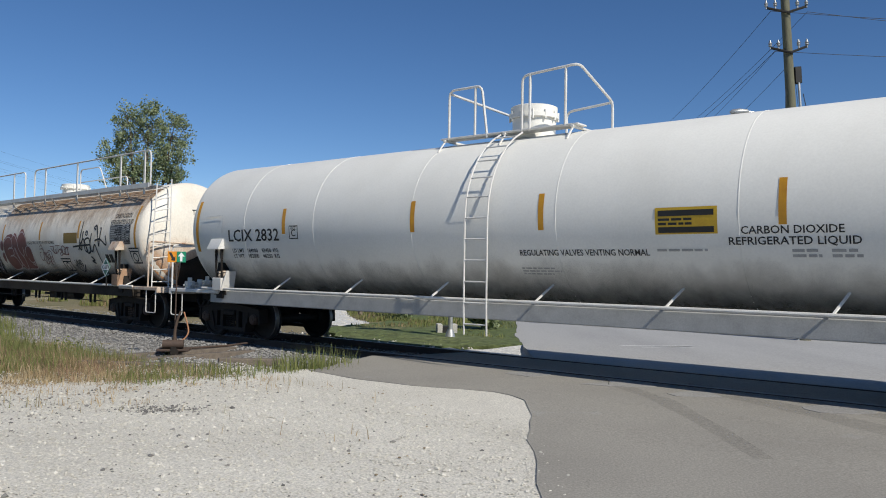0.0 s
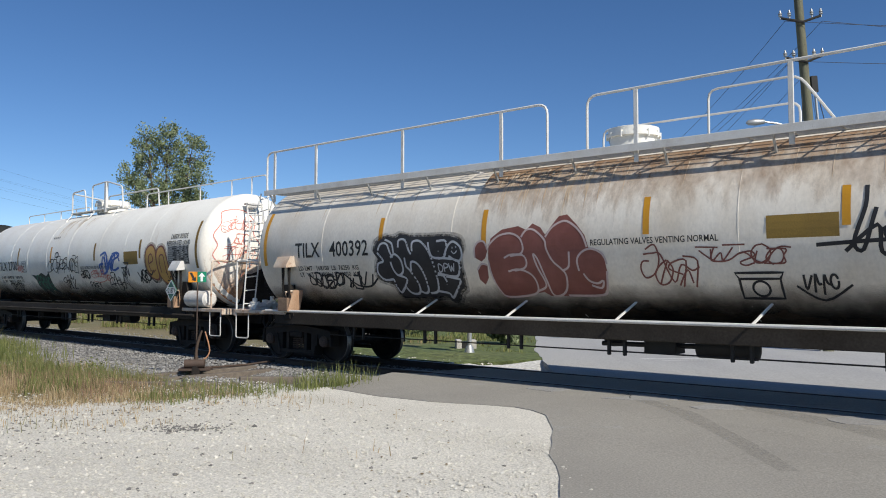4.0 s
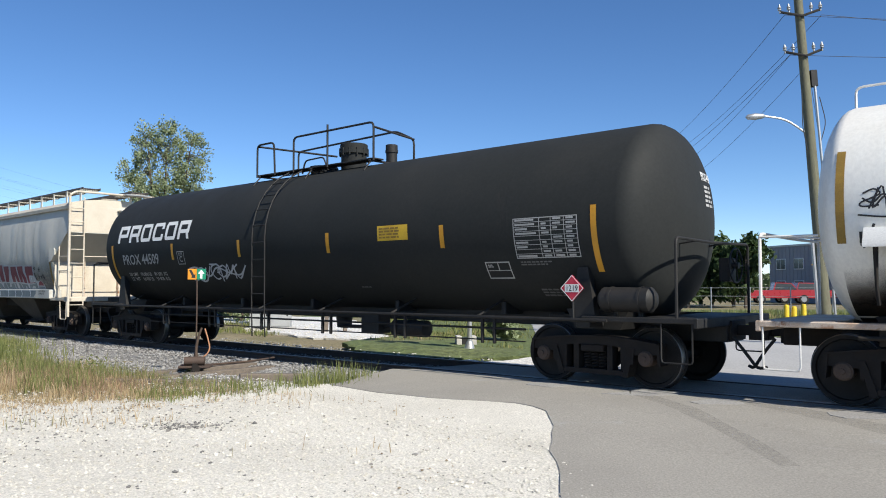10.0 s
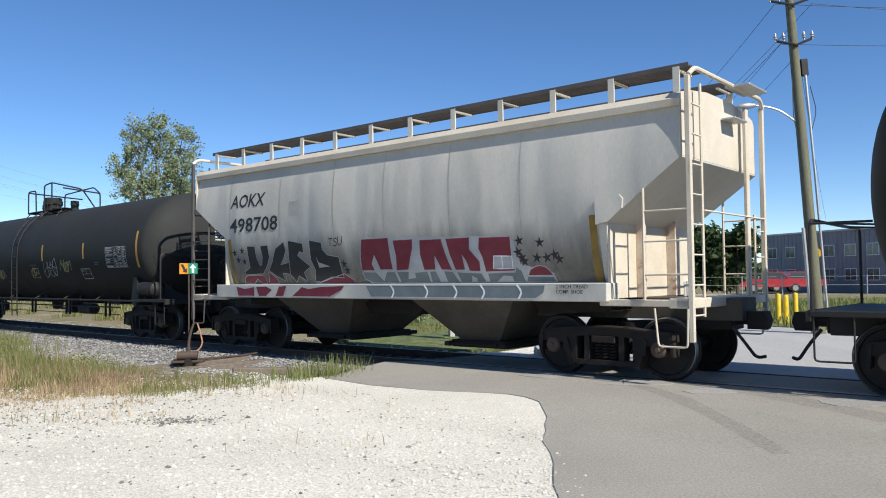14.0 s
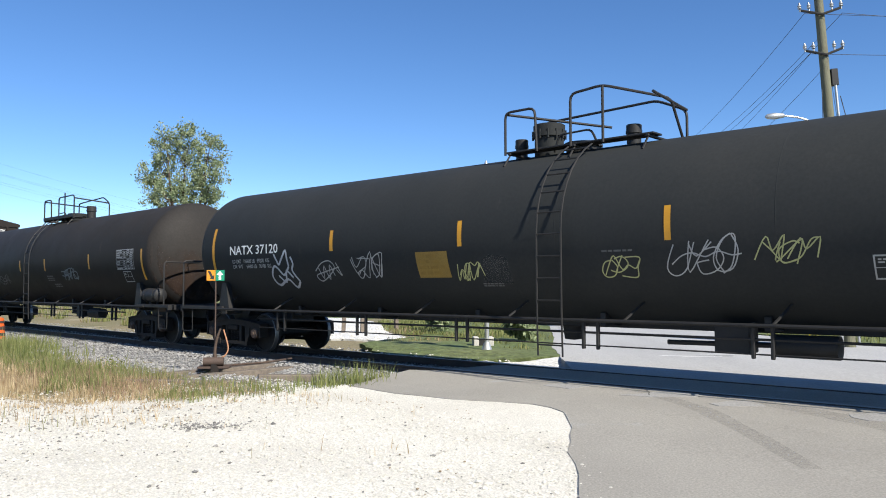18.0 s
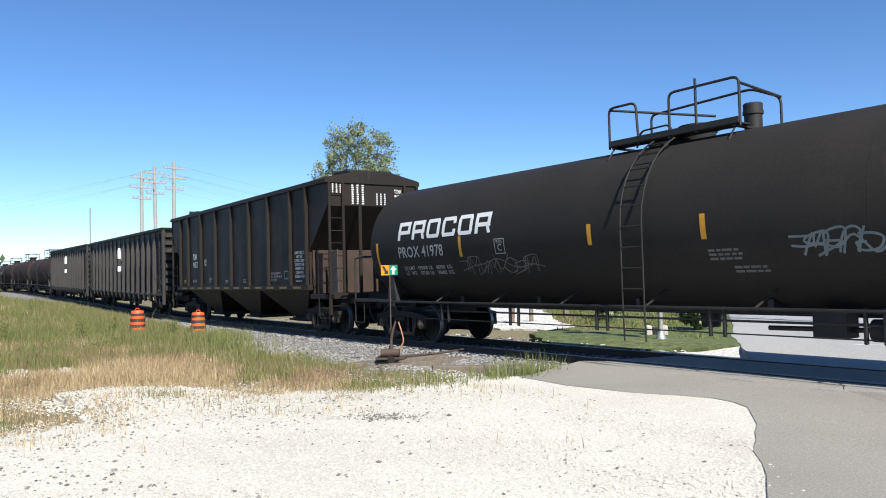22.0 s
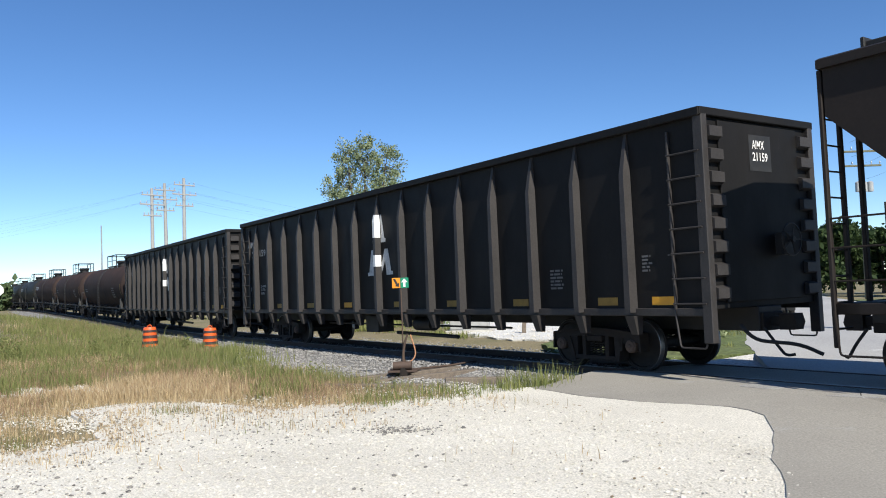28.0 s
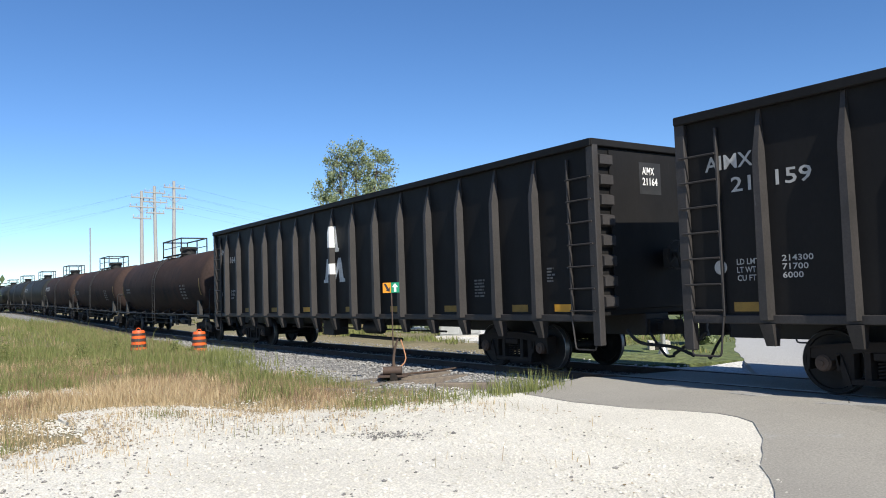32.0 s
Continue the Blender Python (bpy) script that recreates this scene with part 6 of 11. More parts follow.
decal("throw_up", sd, [[(X(a), b) for a, b in [(31.75, 2.09), (31.74, 2.25), (31.65, 2.35), (31.51, 2.35), (31.44, 2.21), (31.51, 2.08), (31.61, 2.02)]]], M["spray_brown"], c, "brown-red spray-painted cloud of a throw-up", 0.006)
decal("throw_up", sd, [[(X(a), b) for a, b in [(31.74, 1.88), (31.62, 1.98), (31.49, 1.96), (31.53, 1.75), (31.66, 1.63), (31.75, 1.72)]]], M["spray_brown"], c, "brown-red spray-painted cloud of a throw-up", 0.006)
strokes("letter_line", c, sd, [[(X(a), b) for a, b in [(31.42, 2.28), (31.2, 2.43), (30.93, 2.47), (30.73, 2.39), (30.66, 2.23), (30.73, 2.13), (30.95, 2.12), (31.09, 2.07)]]], 0.032, M["spray_blush"], "thin pale letter line of the throw-up", 0.009)
strokes("letter_line", c, sd, [[(X(a), b) for a, b in [(30.95, 2.1), (30.69, 2.11), (30.62, 2.0), (30.69, 1.9), (30.91, 1.86)]]], 0.032, M["spray_blush"], "thin pale letter line of the throw-up", 0.009)
strokes("letter_line", c, sd, [[(X(a), b) for a, b in [(31.05, 1.85), (30.82, 1.88), (30.58, 1.8), (30.51, 1.63), (30.64, 1.48), (31.23, 1.43), (31.37, 1.53), (31.44, 1.79), (31.45, 2.04)]]], 0.032, M["spray_blush"], "thin pale letter line of the throw-up", 0.009)
strokes("letter_line", c, sd, [[(X(a), b) for a, b in [(30.69, 2.4), (30.58, 2.51), (30.41, 2.5), (30.21, 2.34), (30.18, 2.19), (30.08, 2.0), (29.94, 1.88), (29.87, 1.77), (29.93, 1.58), (30.08, 1.47), (30.26, 1.47), (30.29, 1.7), (30.37, 2.01), (30.46, 2.12), (30.42, 1.93), (30.33, 1.7), (30.36, 1.59), (30.55, 1.53)]]], 0.032, M["spray_blush"], "thin pale letter line of the throw-up", 0.009)
strokes("letter_line", c, sd, [[(X(a), b) for a, b in [(30.19, 2.38), (30.04, 2.54), (29.81, 2.62), (29.61, 2.53), (29.46, 2.38), (29.39, 2.2)]]], 0.032, M["spray_blush"], "thin pale letter line of the throw-up", 0.009)
strokes("letter_line", c, sd, [[(X(a), b) for a, b in [(29.91, 1.85), (29.78, 1.92), (29.74, 2.14)]]], 0.032, M["spray_blush"], "thin pale letter line of the throw-up", 0.009)
strokes("letter_line", c, sd, [[(X(a), b) for a, b in [(29.6, 1.84), (29.6, 2.02), (29.47, 2.14), (29.29, 2.17), (29.11, 2.08), (29.06, 1.94)]]], 0.032, M["spray_blush"], "thin pale letter line of the throw-up", 0.009)
strokes("letter_line", c, sd, [[(X(a), b) for a, b in [(29.08, 1.83), (29.16, 1.58), (29.3, 1.47), (29.96, 1.46)]]], 0.032, M["spray_blush"], "thin pale letter line of the throw-up", 0.009)
strokes("letter_line", c, sd, [[(X(a), b) for a, b in [(29.53, 1.8), (29.45, 1.69), (29.31, 1.65), (29.19, 1.69), (29.26, 1.58), (29.43, 1.62)]]], 0.032, M["spray_blush"], "thin pale letter line of the throw-up", 0.009)
strokes("letter_line", c, sd, [[(X(a), b) for a, b in [(31.75, 2.09), (31.74, 2.25), (31.65, 2.35), (31.51, 2.35), (31.44, 2.21)]]], 0.032, M["spray_blush"], "thin pale letter line of the throw-up", 0.009)
strokes("letter_line", c, sd, [[(X(a), b) for a, b in [(31.74, 1.88), (31.62, 1.98), (31.49, 1.96)]]], 0.032, M["spray_blush"], "thin pale letter line of the throw-up", 0.009)
text(c, sd, "REGULATING VALVES VENTING NORMAL", X(29.32), 2.22, 0.09, M["black_paint"], 2.13)
wild_tag = ([(25.21, 2.83), (25.23, 2.56), (25.38, 2.14), (25.27, 2.05), (25.13, 2.45), (25.1, 2.55)], [(25.85, 2.12), (25.46, 2.14), (24.69, 2.17)],
            [(25.49, 2.03), (25.09, 2.34), (25.06, 2.02), (24.9, 2.0), (25.01, 2.29), (24.71, 2.33), (24.69, 2.02), (24.92, 1.94), (24.95, 2.13)], [(24.54, 2.48), (24.71, 2.07), (24.57, 1.99), (24.36, 2.17), (24.25, 1.81), (24.24, 1.63)],
            [(24.27, 2.57), (24.4, 2.63), (24.25, 2.68), (24.14, 2.41), (24.13, 2.11), (23.95, 2.56), (24.0, 2.61)], [(24.35, 2.27), (24.02, 2.31), (23.66, 2.15), (23.67, 2.4)], [(24.8, 1.84), (24.65, 1.75), (24.84, 1.71), (24.67, 1.66)])
strokes("tag", c, sd, [[(X(a), b) for a, b in ln] for ln in wild_tag], 0.05, M["spray_black"], "sweeping black spray-paint tag")
strokes("tag", c, sd, [[(X(24.88) + 0.07 * math.cos(a), 2.49 + 0.06 * math.sin(a)) for a in np.linspace(0, 6.3, 12)]], 0.035, M["spray_black"], "black sprayed ring")
tag_word(c, sd, wild(11, 502), X(36.55), X(34.6), 1.6, 1.84, 0.05, M["spray_black"], 22)
tag_word(c, sd, wild(4, 503), X(28.4), X(27.6), 1.66, 2.06, 0.035, M["spray_brown"], 23, "faded brown tag")
tag_word(c, sd, wild(6, 507), X(27.5), X(26.3), 1.92, 2.14, 0.03, M["spray_brown"], 26, "thin brown hand lettering", 0.1)
for q0, q1, z0, z1 in ((26.96, 26.38, 1.44, 1.78), (22.31, 21.85, 1.68, 2.05)):
    strokes("tag", c, sd, [[(X(q0), z1 - 0.08), (X(q0), z0), (X(q1), z0), (X(q1), z1 - 0.08), (X(q0), z1 - 0.08), (X(q0 + 0.05), z1), (X(q1 - 0.05), z1), (X(q1), z1 - 0.08)]], 0.035, M["spray_black"], "black sprayed box", curved=False)
    strokes("tag", c, sd, [[((X(q0) + X(q1)) / 2 + 0.11 * math.cos(a), (z0 + z1) / 2 - 0.04 + 0.1 * math.sin(a)) for a in np.linspace(0, 7.5, 14)]], 0.03, M["spray_black"], "black sprayed ring")
strokes("tag", c, sd, scrawl(X(26.07), X(25.62), 1.5, 1.71, 24, 4), 0.03, M["spray_black"], "thin black tag")
decal("black_square", sd, [rect(X(23.87), X(23.67), 1.68, 1.9), rect(X(23.63), X(23.43), 1.68, 1.9)], M["black_paint"], c)
streaks("rust_run", c, sd, X(31.4), X(29.0), 3.5, (0.2, 0.8), (0.012, 0.045), 34, M["rust_stain"], 6, "rust runs below the walkway")
streaks("rust_run", c, sd, X(38.0), X(22.0), 3.45, (0.1, 0.6), (0.01, 0.03), 40, M["rust_stain"], 7, "thin rust runs below the walkway brackets")
# belly band: black dirt and the underside's shade in one colour
decal("foot_soot", sd, [rect(X(38.2), X(21.75), 1.0, 1.62)], M["foot_soot"], c, "black road dirt under the tank's belly, with its shade painted in", 0.0052)
decal("foot_grime", sd, [rect(X(38.4), X(21.6), 1.0, 2.0)], M["foot_grime"], c, "brown grime along the tank's foot, deepened for the belly's shade", 0.0042)
decal("rust_wash", sd, [rect(X(31.8), X(21.7), 2.3, 3.62)], M["top_rust"], c, "rust wash below the walkway", 0.0042)

head = HeadSide(X(21.28), 2.42, 1.43, 0.44)
text(c, head, "TILX 400392", -0.15, 2.98, 0.13, M["black_paint"], 0.95)
decal("head_print", head, bars(-0.1, 0.6, 2.66, 2.86, 3, 4), M["grey_paint"], c, "rows of small print on the tank head")
head_stain(c, head, 2.42, 1.43)
head_dark_patch(c, head, 2.42, 1.43, 1.8)

# car 3: white tank car with a ridge rail
c, X, sd = tank_car("tank_car", "grubby white tank car with many tags and a rusty foot", 41.62, 56.0, 40.28, 57.4, 2.5, 1.46, "dirty_white_tank", "white_steel",
                    (43.4, 44.9, 46.6, 48.9, 50.7, 52.4, 54.0), [(40.89, 2.05, 3.2), (43.96, 2.35, 2.85), (46.93, 2.35, 2.85), (50.32, 2.35, 2.85), (53.3, 2.3, 2.9), (56.87, 2.05, 3.2)], "rusty",
                    mark_mat=("dull_reflector", "dull_reflector", "dull_reflector", "reflector", "dull_reflector", "dull_reflector"), rust_ends=True, run_z=0.9, rail_mat="sill_grime", pipes=True, sill="sill_grime", depth=0.46, rail_out=0.03)
hoop_platform(c, 2.5, 1.46, X(51.0), X(47.2), M["white_steel"],
              [[(X(50.9), -0.6, 4.02), (X(50.9), -0.6, 4.68), (X(49.9), -0.6, 4.72), (X(49.75), -0.6, 4.0)], [(X(49.3), -0.6, 4.0), (X(49.3), -0.6, 4.8), (X(48.2), -0.6, 4.85), (X(47.1), -0.6, 4.62), (X(47.0), -0.6, 3.95)],
               [(X(50.9), 0.6, 4.0), (X(50.9), 0.6, 4.68), (X(47.2), 0.6, 4.68), (X(47.1), 0.6, 4.0)], [(X(50.9), -0.6, 4.66), (X(49.4), 0.4, 4.3)]])
g = Geo().box(X(48.32), X(48.18), -0.64, -0.56, 3.9, 4.84)
part("broad_post", g, M["white_steel"], c)
nozzle(c, 2.5, 1.46, X(49.15), 0, 0.5, 0.42, M["dirty_white_tank"], "bolted grubby white dome cover")
g = Geo()
g.tube(bend([(X(57.0), 0.1, 3.9), (X(57.0), 0.1, 4.3), (X(51.2), 0.1, 4.3), (X(51.1), 0.1, 3.95)], 0.1, 3), 0.02, 6)
for q in (55.4, 53.8, 52.4):
    g.tube([(X(q), 0.1, 3.94), (X(q), 0.1, 4.3)], 0.018, 5)
part("ridge_rail", g, M["white_steel"], c, "low white pipe rail on the tank's ridge")
g = Geo()
g.tube(bend([(X(46.9), 0.1, 3.95), (X(46.9), 0.1, 4.42), (X(40.2), 0.1, 4.42), (X(40.05), 0.1, 3.4)], 0.12, 3), 0.02, 6)
for q in (45.5, 43.6, 41.9, 40.9):
    g.tube([(X(q), 0.1, 3.94), (X(q), 0.1, 4.42)], 0.018, 5)
part("ridge_rail", g, M["white_steel"], c, "low white pipe rail on the tank's ridge")
ladder("end_ladder", c, [(X(40.28), -0.42, 3.66), (X(39.98), -0.5, 2.9), (X(39.78), -0.62, 2.05)], [(X(40.24), -0.02, 3.68), (X(39.94), -0.1, 2.9), (X(39.74), -0.22, 2.05)], M["white_steel"], 8, 0.017, "end ladder leaning off the tank head")
part("ladder_bracket", Geo().box(X(40.4), X(40.2), -0.44, 0.0, 3.62, 3.68), M["white_steel"], c)
for q in (41.75, 56.35):
    valve_box(c, X(q), M["white_steel"])
fender(c, X(56.1), M["orange_rust"])
fender(c, X(42.0), M["orange_rust"])
g = Geo().lathe([(-0.5, 0.02), (-0.48, 0.14), (-0.42, 0.2), (0.42, 0.2), (0.48, 0.14), (0.5, 0.02)], 20, "x", (X(40.97), -1.28, 1.3))
part("air_reservoir", g, M["reservoir_white"], c, "scribbled white air reservoir")
brake_wheel(c, X(39.95), 1, 1.85, M["black_steel"], 0.2)
text(c, sd, "TILX 2700", X(55.35), 2.16, 0.3, M["black_paint"], 1.95)
text(c, sd, "LD LMT   168400 LB    76400  KG\nLT  WT    94600 LB    42900  KG", X(55.3), 1.88, 0.09, M["black_paint"], 2.15)
plate_box(c, sd, X(52.78), 2.26, "black_paint")
board(c, sd, X(42.35), X(41.25), 2.15, 2.62, 9, "grey_paint", "black_paint")
text(c, sd, "CARBON DIOXIDE\nREFRIGERATED LIQUID", X(41.8), 2.8, 0.12, M["black_paint"], 1.2, align="CENTER")
text(c, sd, "REGULATING VALVES VENTING NORMAL", X(48.0), 2.11, 0.085, M["black_paint"], 2.2)
text(c, sd, "WATER CAPACITY", X(50.45), 3.1, 0.07, M["black_paint"], 0.55)
decal("notice", sd, [rect(X(44.95), X(44.1), 2.2, 2.55)], M["faded_panel"], c, "faded yellow notice panel")
placard(c, X(41.85), 1.5, "placard_green", "2187", -1.6, 0.27)
lobes = ([(43.64, 2.2), (43.62, 2.42), (43.52, 2.6), (43.3, 2.68), (43.1, 2.6), (43.02, 2.45), (43.0, 2.1), (43.05, 1.85), (43.25, 1.78), (43.48, 1.84), (43.6, 2.0)],
         [(43.0, 2.2), (42.98, 2.45), (42.86, 2.6), (42.66, 2.62), (42.5, 2.5), (42.4, 2.25), (42.38, 1.95), (42.45, 1.72), (42.62, 1.64), (42.84, 1.7), (42.98, 1.88)])
for k, lobe in enumerate(lobes):
    lobe = [(X(a), b) for a, b in lobe]
    strokes("spray_edge", c, sd, [lobe + [lobe[0]]], 0.16, M["rust_mist"], "brown overspray round the throw-up", 0.0055)
    decal("throw_up", sd, [lobe], M["spray_yellow"], c, "ochre spray-painted letter with a brown edge", 0.0065)
    strokes("letter_line", c, sd, [lobe + [lobe[0]]], 0.045, M["spray_brown"], "brown outline", 0.0085)
strokes("letter_line", c, sd, [[(X(43.44), 2.2), (X(43.2), 2.28), (X(43.26), 2.44), (X(43.42), 2.38), (X(43.44), 2.1), (X(43.3), 1.98), (X(43.14), 2.04)]], 0.035, M["spray_brown"], "brown inner line", 0.0085)
strokes("letter_line", c, sd, [[(X(42.84), 1.95), (X(42.82), 2.35), (X(42.62), 2.4), (X(42.56), 2.2), (X(42.56), 1.9)]], 0.035, M["spray_brown"], "brown inner line", 0.0085)
decal("dark_piece", sd, [[(X(52.2), 2.0), (X(51.95), 1.82), (X(52.0), 1.62), (X(51.85), 1.42), (X(51.55), 1.52), (X(51.3), 1.36), (X(51.05), 1.5), (X(50.6), 1.36), (X(50.72), 1.6), (X(50.62), 2.06), (X(50.95), 1.94),
                         (X(51.3), 2.05), (X(51.7), 1.95)]], M["spray_teal"], c, "dark green-black sprayed block", 0.006)
tag_word(c, sd, "FRNG", X(51.9), X(50.72), 1.52, 1.92, 0.04, M["spray_green"], 33, "green sprayed letters on the dark block")
for k, (wd, a, b, z0, z1, w, mt, ul) in enumerate(((6, 50.6, 49.05, 2.08, 2.42, 0.035, "spray_black", 0), (4, 48.95, 48.2, 2.05, 2.45, 0.035, "spray_black", 0), (4, 49.65, 48.8, 1.6, 1.92, 0.035, "spray_black", 0),
                                                   (3, 46.5, 45.35, 2.05, 2.6, 0.085, "spray_blue", 0), (4, 47.3, 46.45, 1.86, 2.08, 0.025, "spray_red", 1), (4, 48.05, 47.5, 1.88, 2.1, 0.045, "spray_black", 0),
                                                   ("FREY", 47.75, 46.95, 1.55, 1.72, 0.032, "spray_black", 1), (5, 46.25, 45.1, 1.55, 1.88, 0.035, "spray_black", 0), (2, 45.2, 44.8, 1.85, 2.15, 0.05, "spray_black", 0),
                                                   (4, 44.25, 43.4, 1.74, 2.05, 0.055, "spray_black", 0), (4, 56.6, 55.9, 2.48, 2.7, 0.03, "spray_black", 1), (5, 56.65, 55.95, 2.02, 2.2, 0.045, "spray_black", 0),
                                                   (5, 53.45, 52.85, 2.12, 2.32, 0.03, "spray_red", 0), (7, 54.7, 53.5, 1.5, 1.74, 0.035, "spray_black", 0), (2, 42.6, 42.2, 1.72, 1.98, 0.04, "spray_black", 0),
                                                   (3, 46.45, 46.05, 1.78, 1.95, 0.025, "spray_red", 0))):
    tag_word(c, sd, wd if isinstance(wd, str) else wild(wd, 600 + k), X(a), X(b), z0, z1, w, M[mt], 40 + k, "red spray-paint tag" if "red" in mt else "broad blue spray-paint tag" if "blue" in mt else "black spray-paint tag", 0.2, ul)
strokes("tag", c, sd, [[(X(49.8) + 0.13 * math.cos(a), 2.58 + 0.08 * math.sin(a)) for a in np.linspace(0, 6.4, 14)]], 0.035, M["spray_black"], "black sprayed ring")
streaks("rust_run", c, sd, X(50.2), X(48.2), 3.72, (0.2, 0.8), (0.012, 0.035), 16, M["rust_stain"], 9, "brown runs below the dome")

head = HeadSide(X(40.28), 2.5, 1.46, 0.46)
for k, (z0, z1, u0, u1, n) in enumerate(((2.97, 3.27, -0.98, -0.3, 4), (2.62, 2.88, -0.86, -0.3, 3), (2.2, 2.52, -1.0, -0.22, 5))):
    tag_word(c, head, wild(n, 700 + k), u0, u1, z0, z1, 0.02, M["spray_red"], 90 + k, "thin red tag on the tank head")
strokes("letter_line", c, head, [[(-1.05, 2.15), (-1.22, 2.35), (-1.12, 2.6), (-1.2, 2.85), (-1.0, 3.15), (-0.95, 3.42), (-0.6, 3.5), (-0.35, 3.45), (-0.15, 3.2), (-0.2, 2.9), (0.0, 2.6), (-0.12, 2.3), (-0.4, 2.0), (-0.5, 1.85)]], 0.022, M["spray_red"], "thin red cloud line round the red letters", 0.008)
decal("head_print", head, bars(0.1, 0.75, 2.62, 2.92, 3, 14, 1, 0.5), M["grey_paint"], c, "rows of small print on the tank head")
text(c, head, "TILX 2700", 0.1, 3.05, 0.13, M["black_paint"], 0.8)
head_stain(c, head, 2.5, 1.46)
head_dark_patch(c, head, 2.5, 1.46, 1.95)
# road dirt again, with the shade under the belly painted into it
decal("foot_soot", sd, [rect(X(56.9), X(41.9), 1.06, 1.8)], M["foot_soot"], c, "black road dirt under the tank's belly, with its shade painted in", 0.0052)
decal("foot_grime", sd, [rect(X(56.9), X(40.8), 1.06, 2.15)], M["foot_grime"], c, "brown grime along the tank's foot, deepened for the belly's shade", 0.0042)

# cars 4, 6, 7: black tank cars
def black_car(label, q0, q1, tip0, tip1, zc, r, seams, marks, num, sub, numq, subq, numz, dome_q, valve_q, lad_q, plat, board_q, logo=None, tank_mat="black_tank", yellow=None, dome_h=0.5,
              dome_r=0.3, box_q=None, plate=None, hatch=None, num_w=2.0, valve_h=0.4, valve_r=0.13):
    c, X, sd = tank_car("tank_car", label, q0, q1, tip0, tip1, zc, r, tank_mat, "black_steel", seams, marks, pipes=True, mark_mat="reflector", run_z=1.02, rail_out=0.25)
    p0, p1 = plat
    z = zc + r
    hoop_platform(c, zc, r, X(p0), X(p1), M["black_steel"],
                  [[(X(p0), -0.62, z), (X(p0), -0.62, z + 0.78), (X(p0 - 0.7), -0.62, z + 0.78), (X(p0 - 0.75), -0.62, z)],
                   [(X(p0 - 1.5), -0.62, z), (X(p0 - 1.5), -0.62, z + 0.9), (X((p0 + p1) / 2 - 0.6), -0.62, z + 0.95), (X(p1), 0.0, z + 0.7), (X(p1), 0.5, z)] if logo is None
                   else [(X(p0 - 1.5), -0.62, z), (X(p0 - 1.5), -0.62, z + 0.8), (X(p1), -0.62, z + 0.8), (X(p1), -0.62, z)],
                   [(X(p0), 0.62, z), (X(p0), 0.62, z + 0.78), (X(p1 + 0.6), 0.62, z + 0.85), (X(p1), 0.6, z + 0.6), (X(p1), 0.6, z)], [(X(p1), -0.62, z + 0.7), (X(p1), 0.6, z + 0.6)],
                   [(X(p0), -0.62, z + 0.75), (X(p0 - 1.6), 0.62, z + 0.5)], [(X((p0 + p1) / 2 - 0.6), -0.62, z), (X((p0 + p1) / 2 - 0.6), -0.62, z + 0.94)]])
    nozzle(c, zc, r, X(dome_q), 0, dome_r, dome_h, M["black_tank"], "black bolted pressure dome")
    nozzle(c, zc, r, X(valve_q), 0.05, valve_r, valve_h, M["black_steel"], "relief valve", "relief_valve")
    if hatch:
        nozzle(c, zc, r, X(hatch), 0, 0.32, 0.2, M["black_steel"], "low manway hatch", "manway")
        g = Geo().tube(bend([(X(hatch) - 0.4, -0.3, z), (X(hatch) - 0.3, -0.3, z + 0.3), (X(hatch) + 0.35, -0.3, z + 0.32), (X(hatch) + 0.5, -0.3, z)], 0.1, 3), 0.02, 6)
        part("manway_bar", g, M["black_steel"], c)
    tank_ladder(c, zc, r, X(lad_q), M["black_steel"], foot=0.45)
    text(c, sd, num, X(numq), numz, 0.2 if tip0 == 94.4 else 0.26, M["white_paint"] if logo is None else M["grey_paint"], num_w)
    text(c, sd, sub, X(subq), numz - (0.2 if tip0 == 94.4 else 0.3), 0.085, M["grey_paint"], num_w * (0.8 if tip0 == 94.4 else 1.05))
    b0, b1, bz0, bz1 = board_q
    board(c, sd, X(b0), X(b1), bz0, bz1, 5, "grey_paint")
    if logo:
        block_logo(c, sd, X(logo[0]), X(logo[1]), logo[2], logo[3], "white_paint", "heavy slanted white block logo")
    if yellow:
        a, b, z0, z1, mt = yellow
        decal("notice", sd, [rect(X(a), X(b), z0, z1)], M[mt], c, "yellow emergency notice in small print")
        decal("notice_print", sd, bars(X(a) + 0.05, X(b) - 0.03, z0 + 0.03, z1 - 0.03, 4, 4, 1, 0.95), M["dull_reflector"], c, "", 0.009)
    if box_q:
        x0, x1, z0, z1 = X(box_q[0]), X(box_q[1]), box_q[2], box_q[3]
        decal("inspection_box", sd, frame_poly(x0, x1, z0, z1, 0.02) + [rect((x0 + x1) / 2, (x0 + x1) / 2 + 0.02, (z0 + z1) / 2, z1), rect(x0, x1, (z0 + z1) / 2 - 0.01, (z0 + z1) / 2)]
              + bars(x0 + 0.05, (x0 + x1) / 2 - 0.03, (z0 + z1) / 2 + 0.04, z1 - 0.04, 2, 3), M["grey_paint"], c, "stencilled inspection box")
    if plate:
        plate_box(c, sd, X(plate[0]), plate[1], "grey_paint", 0.32)
    brake_wheel(c, X(tip0) + 0.4, 1, 1.85, M["black_steel"], 0.45)
    g = Geo().lathe([(-0.46, 0.02), (-0.44, 0.12), (-0.38, 0.185), (0.38, 0.185), (0.44, 0.12), (0.46, 0.02)], 20, "x", (X(tip0 + 0.62), -1.25, 1.33))
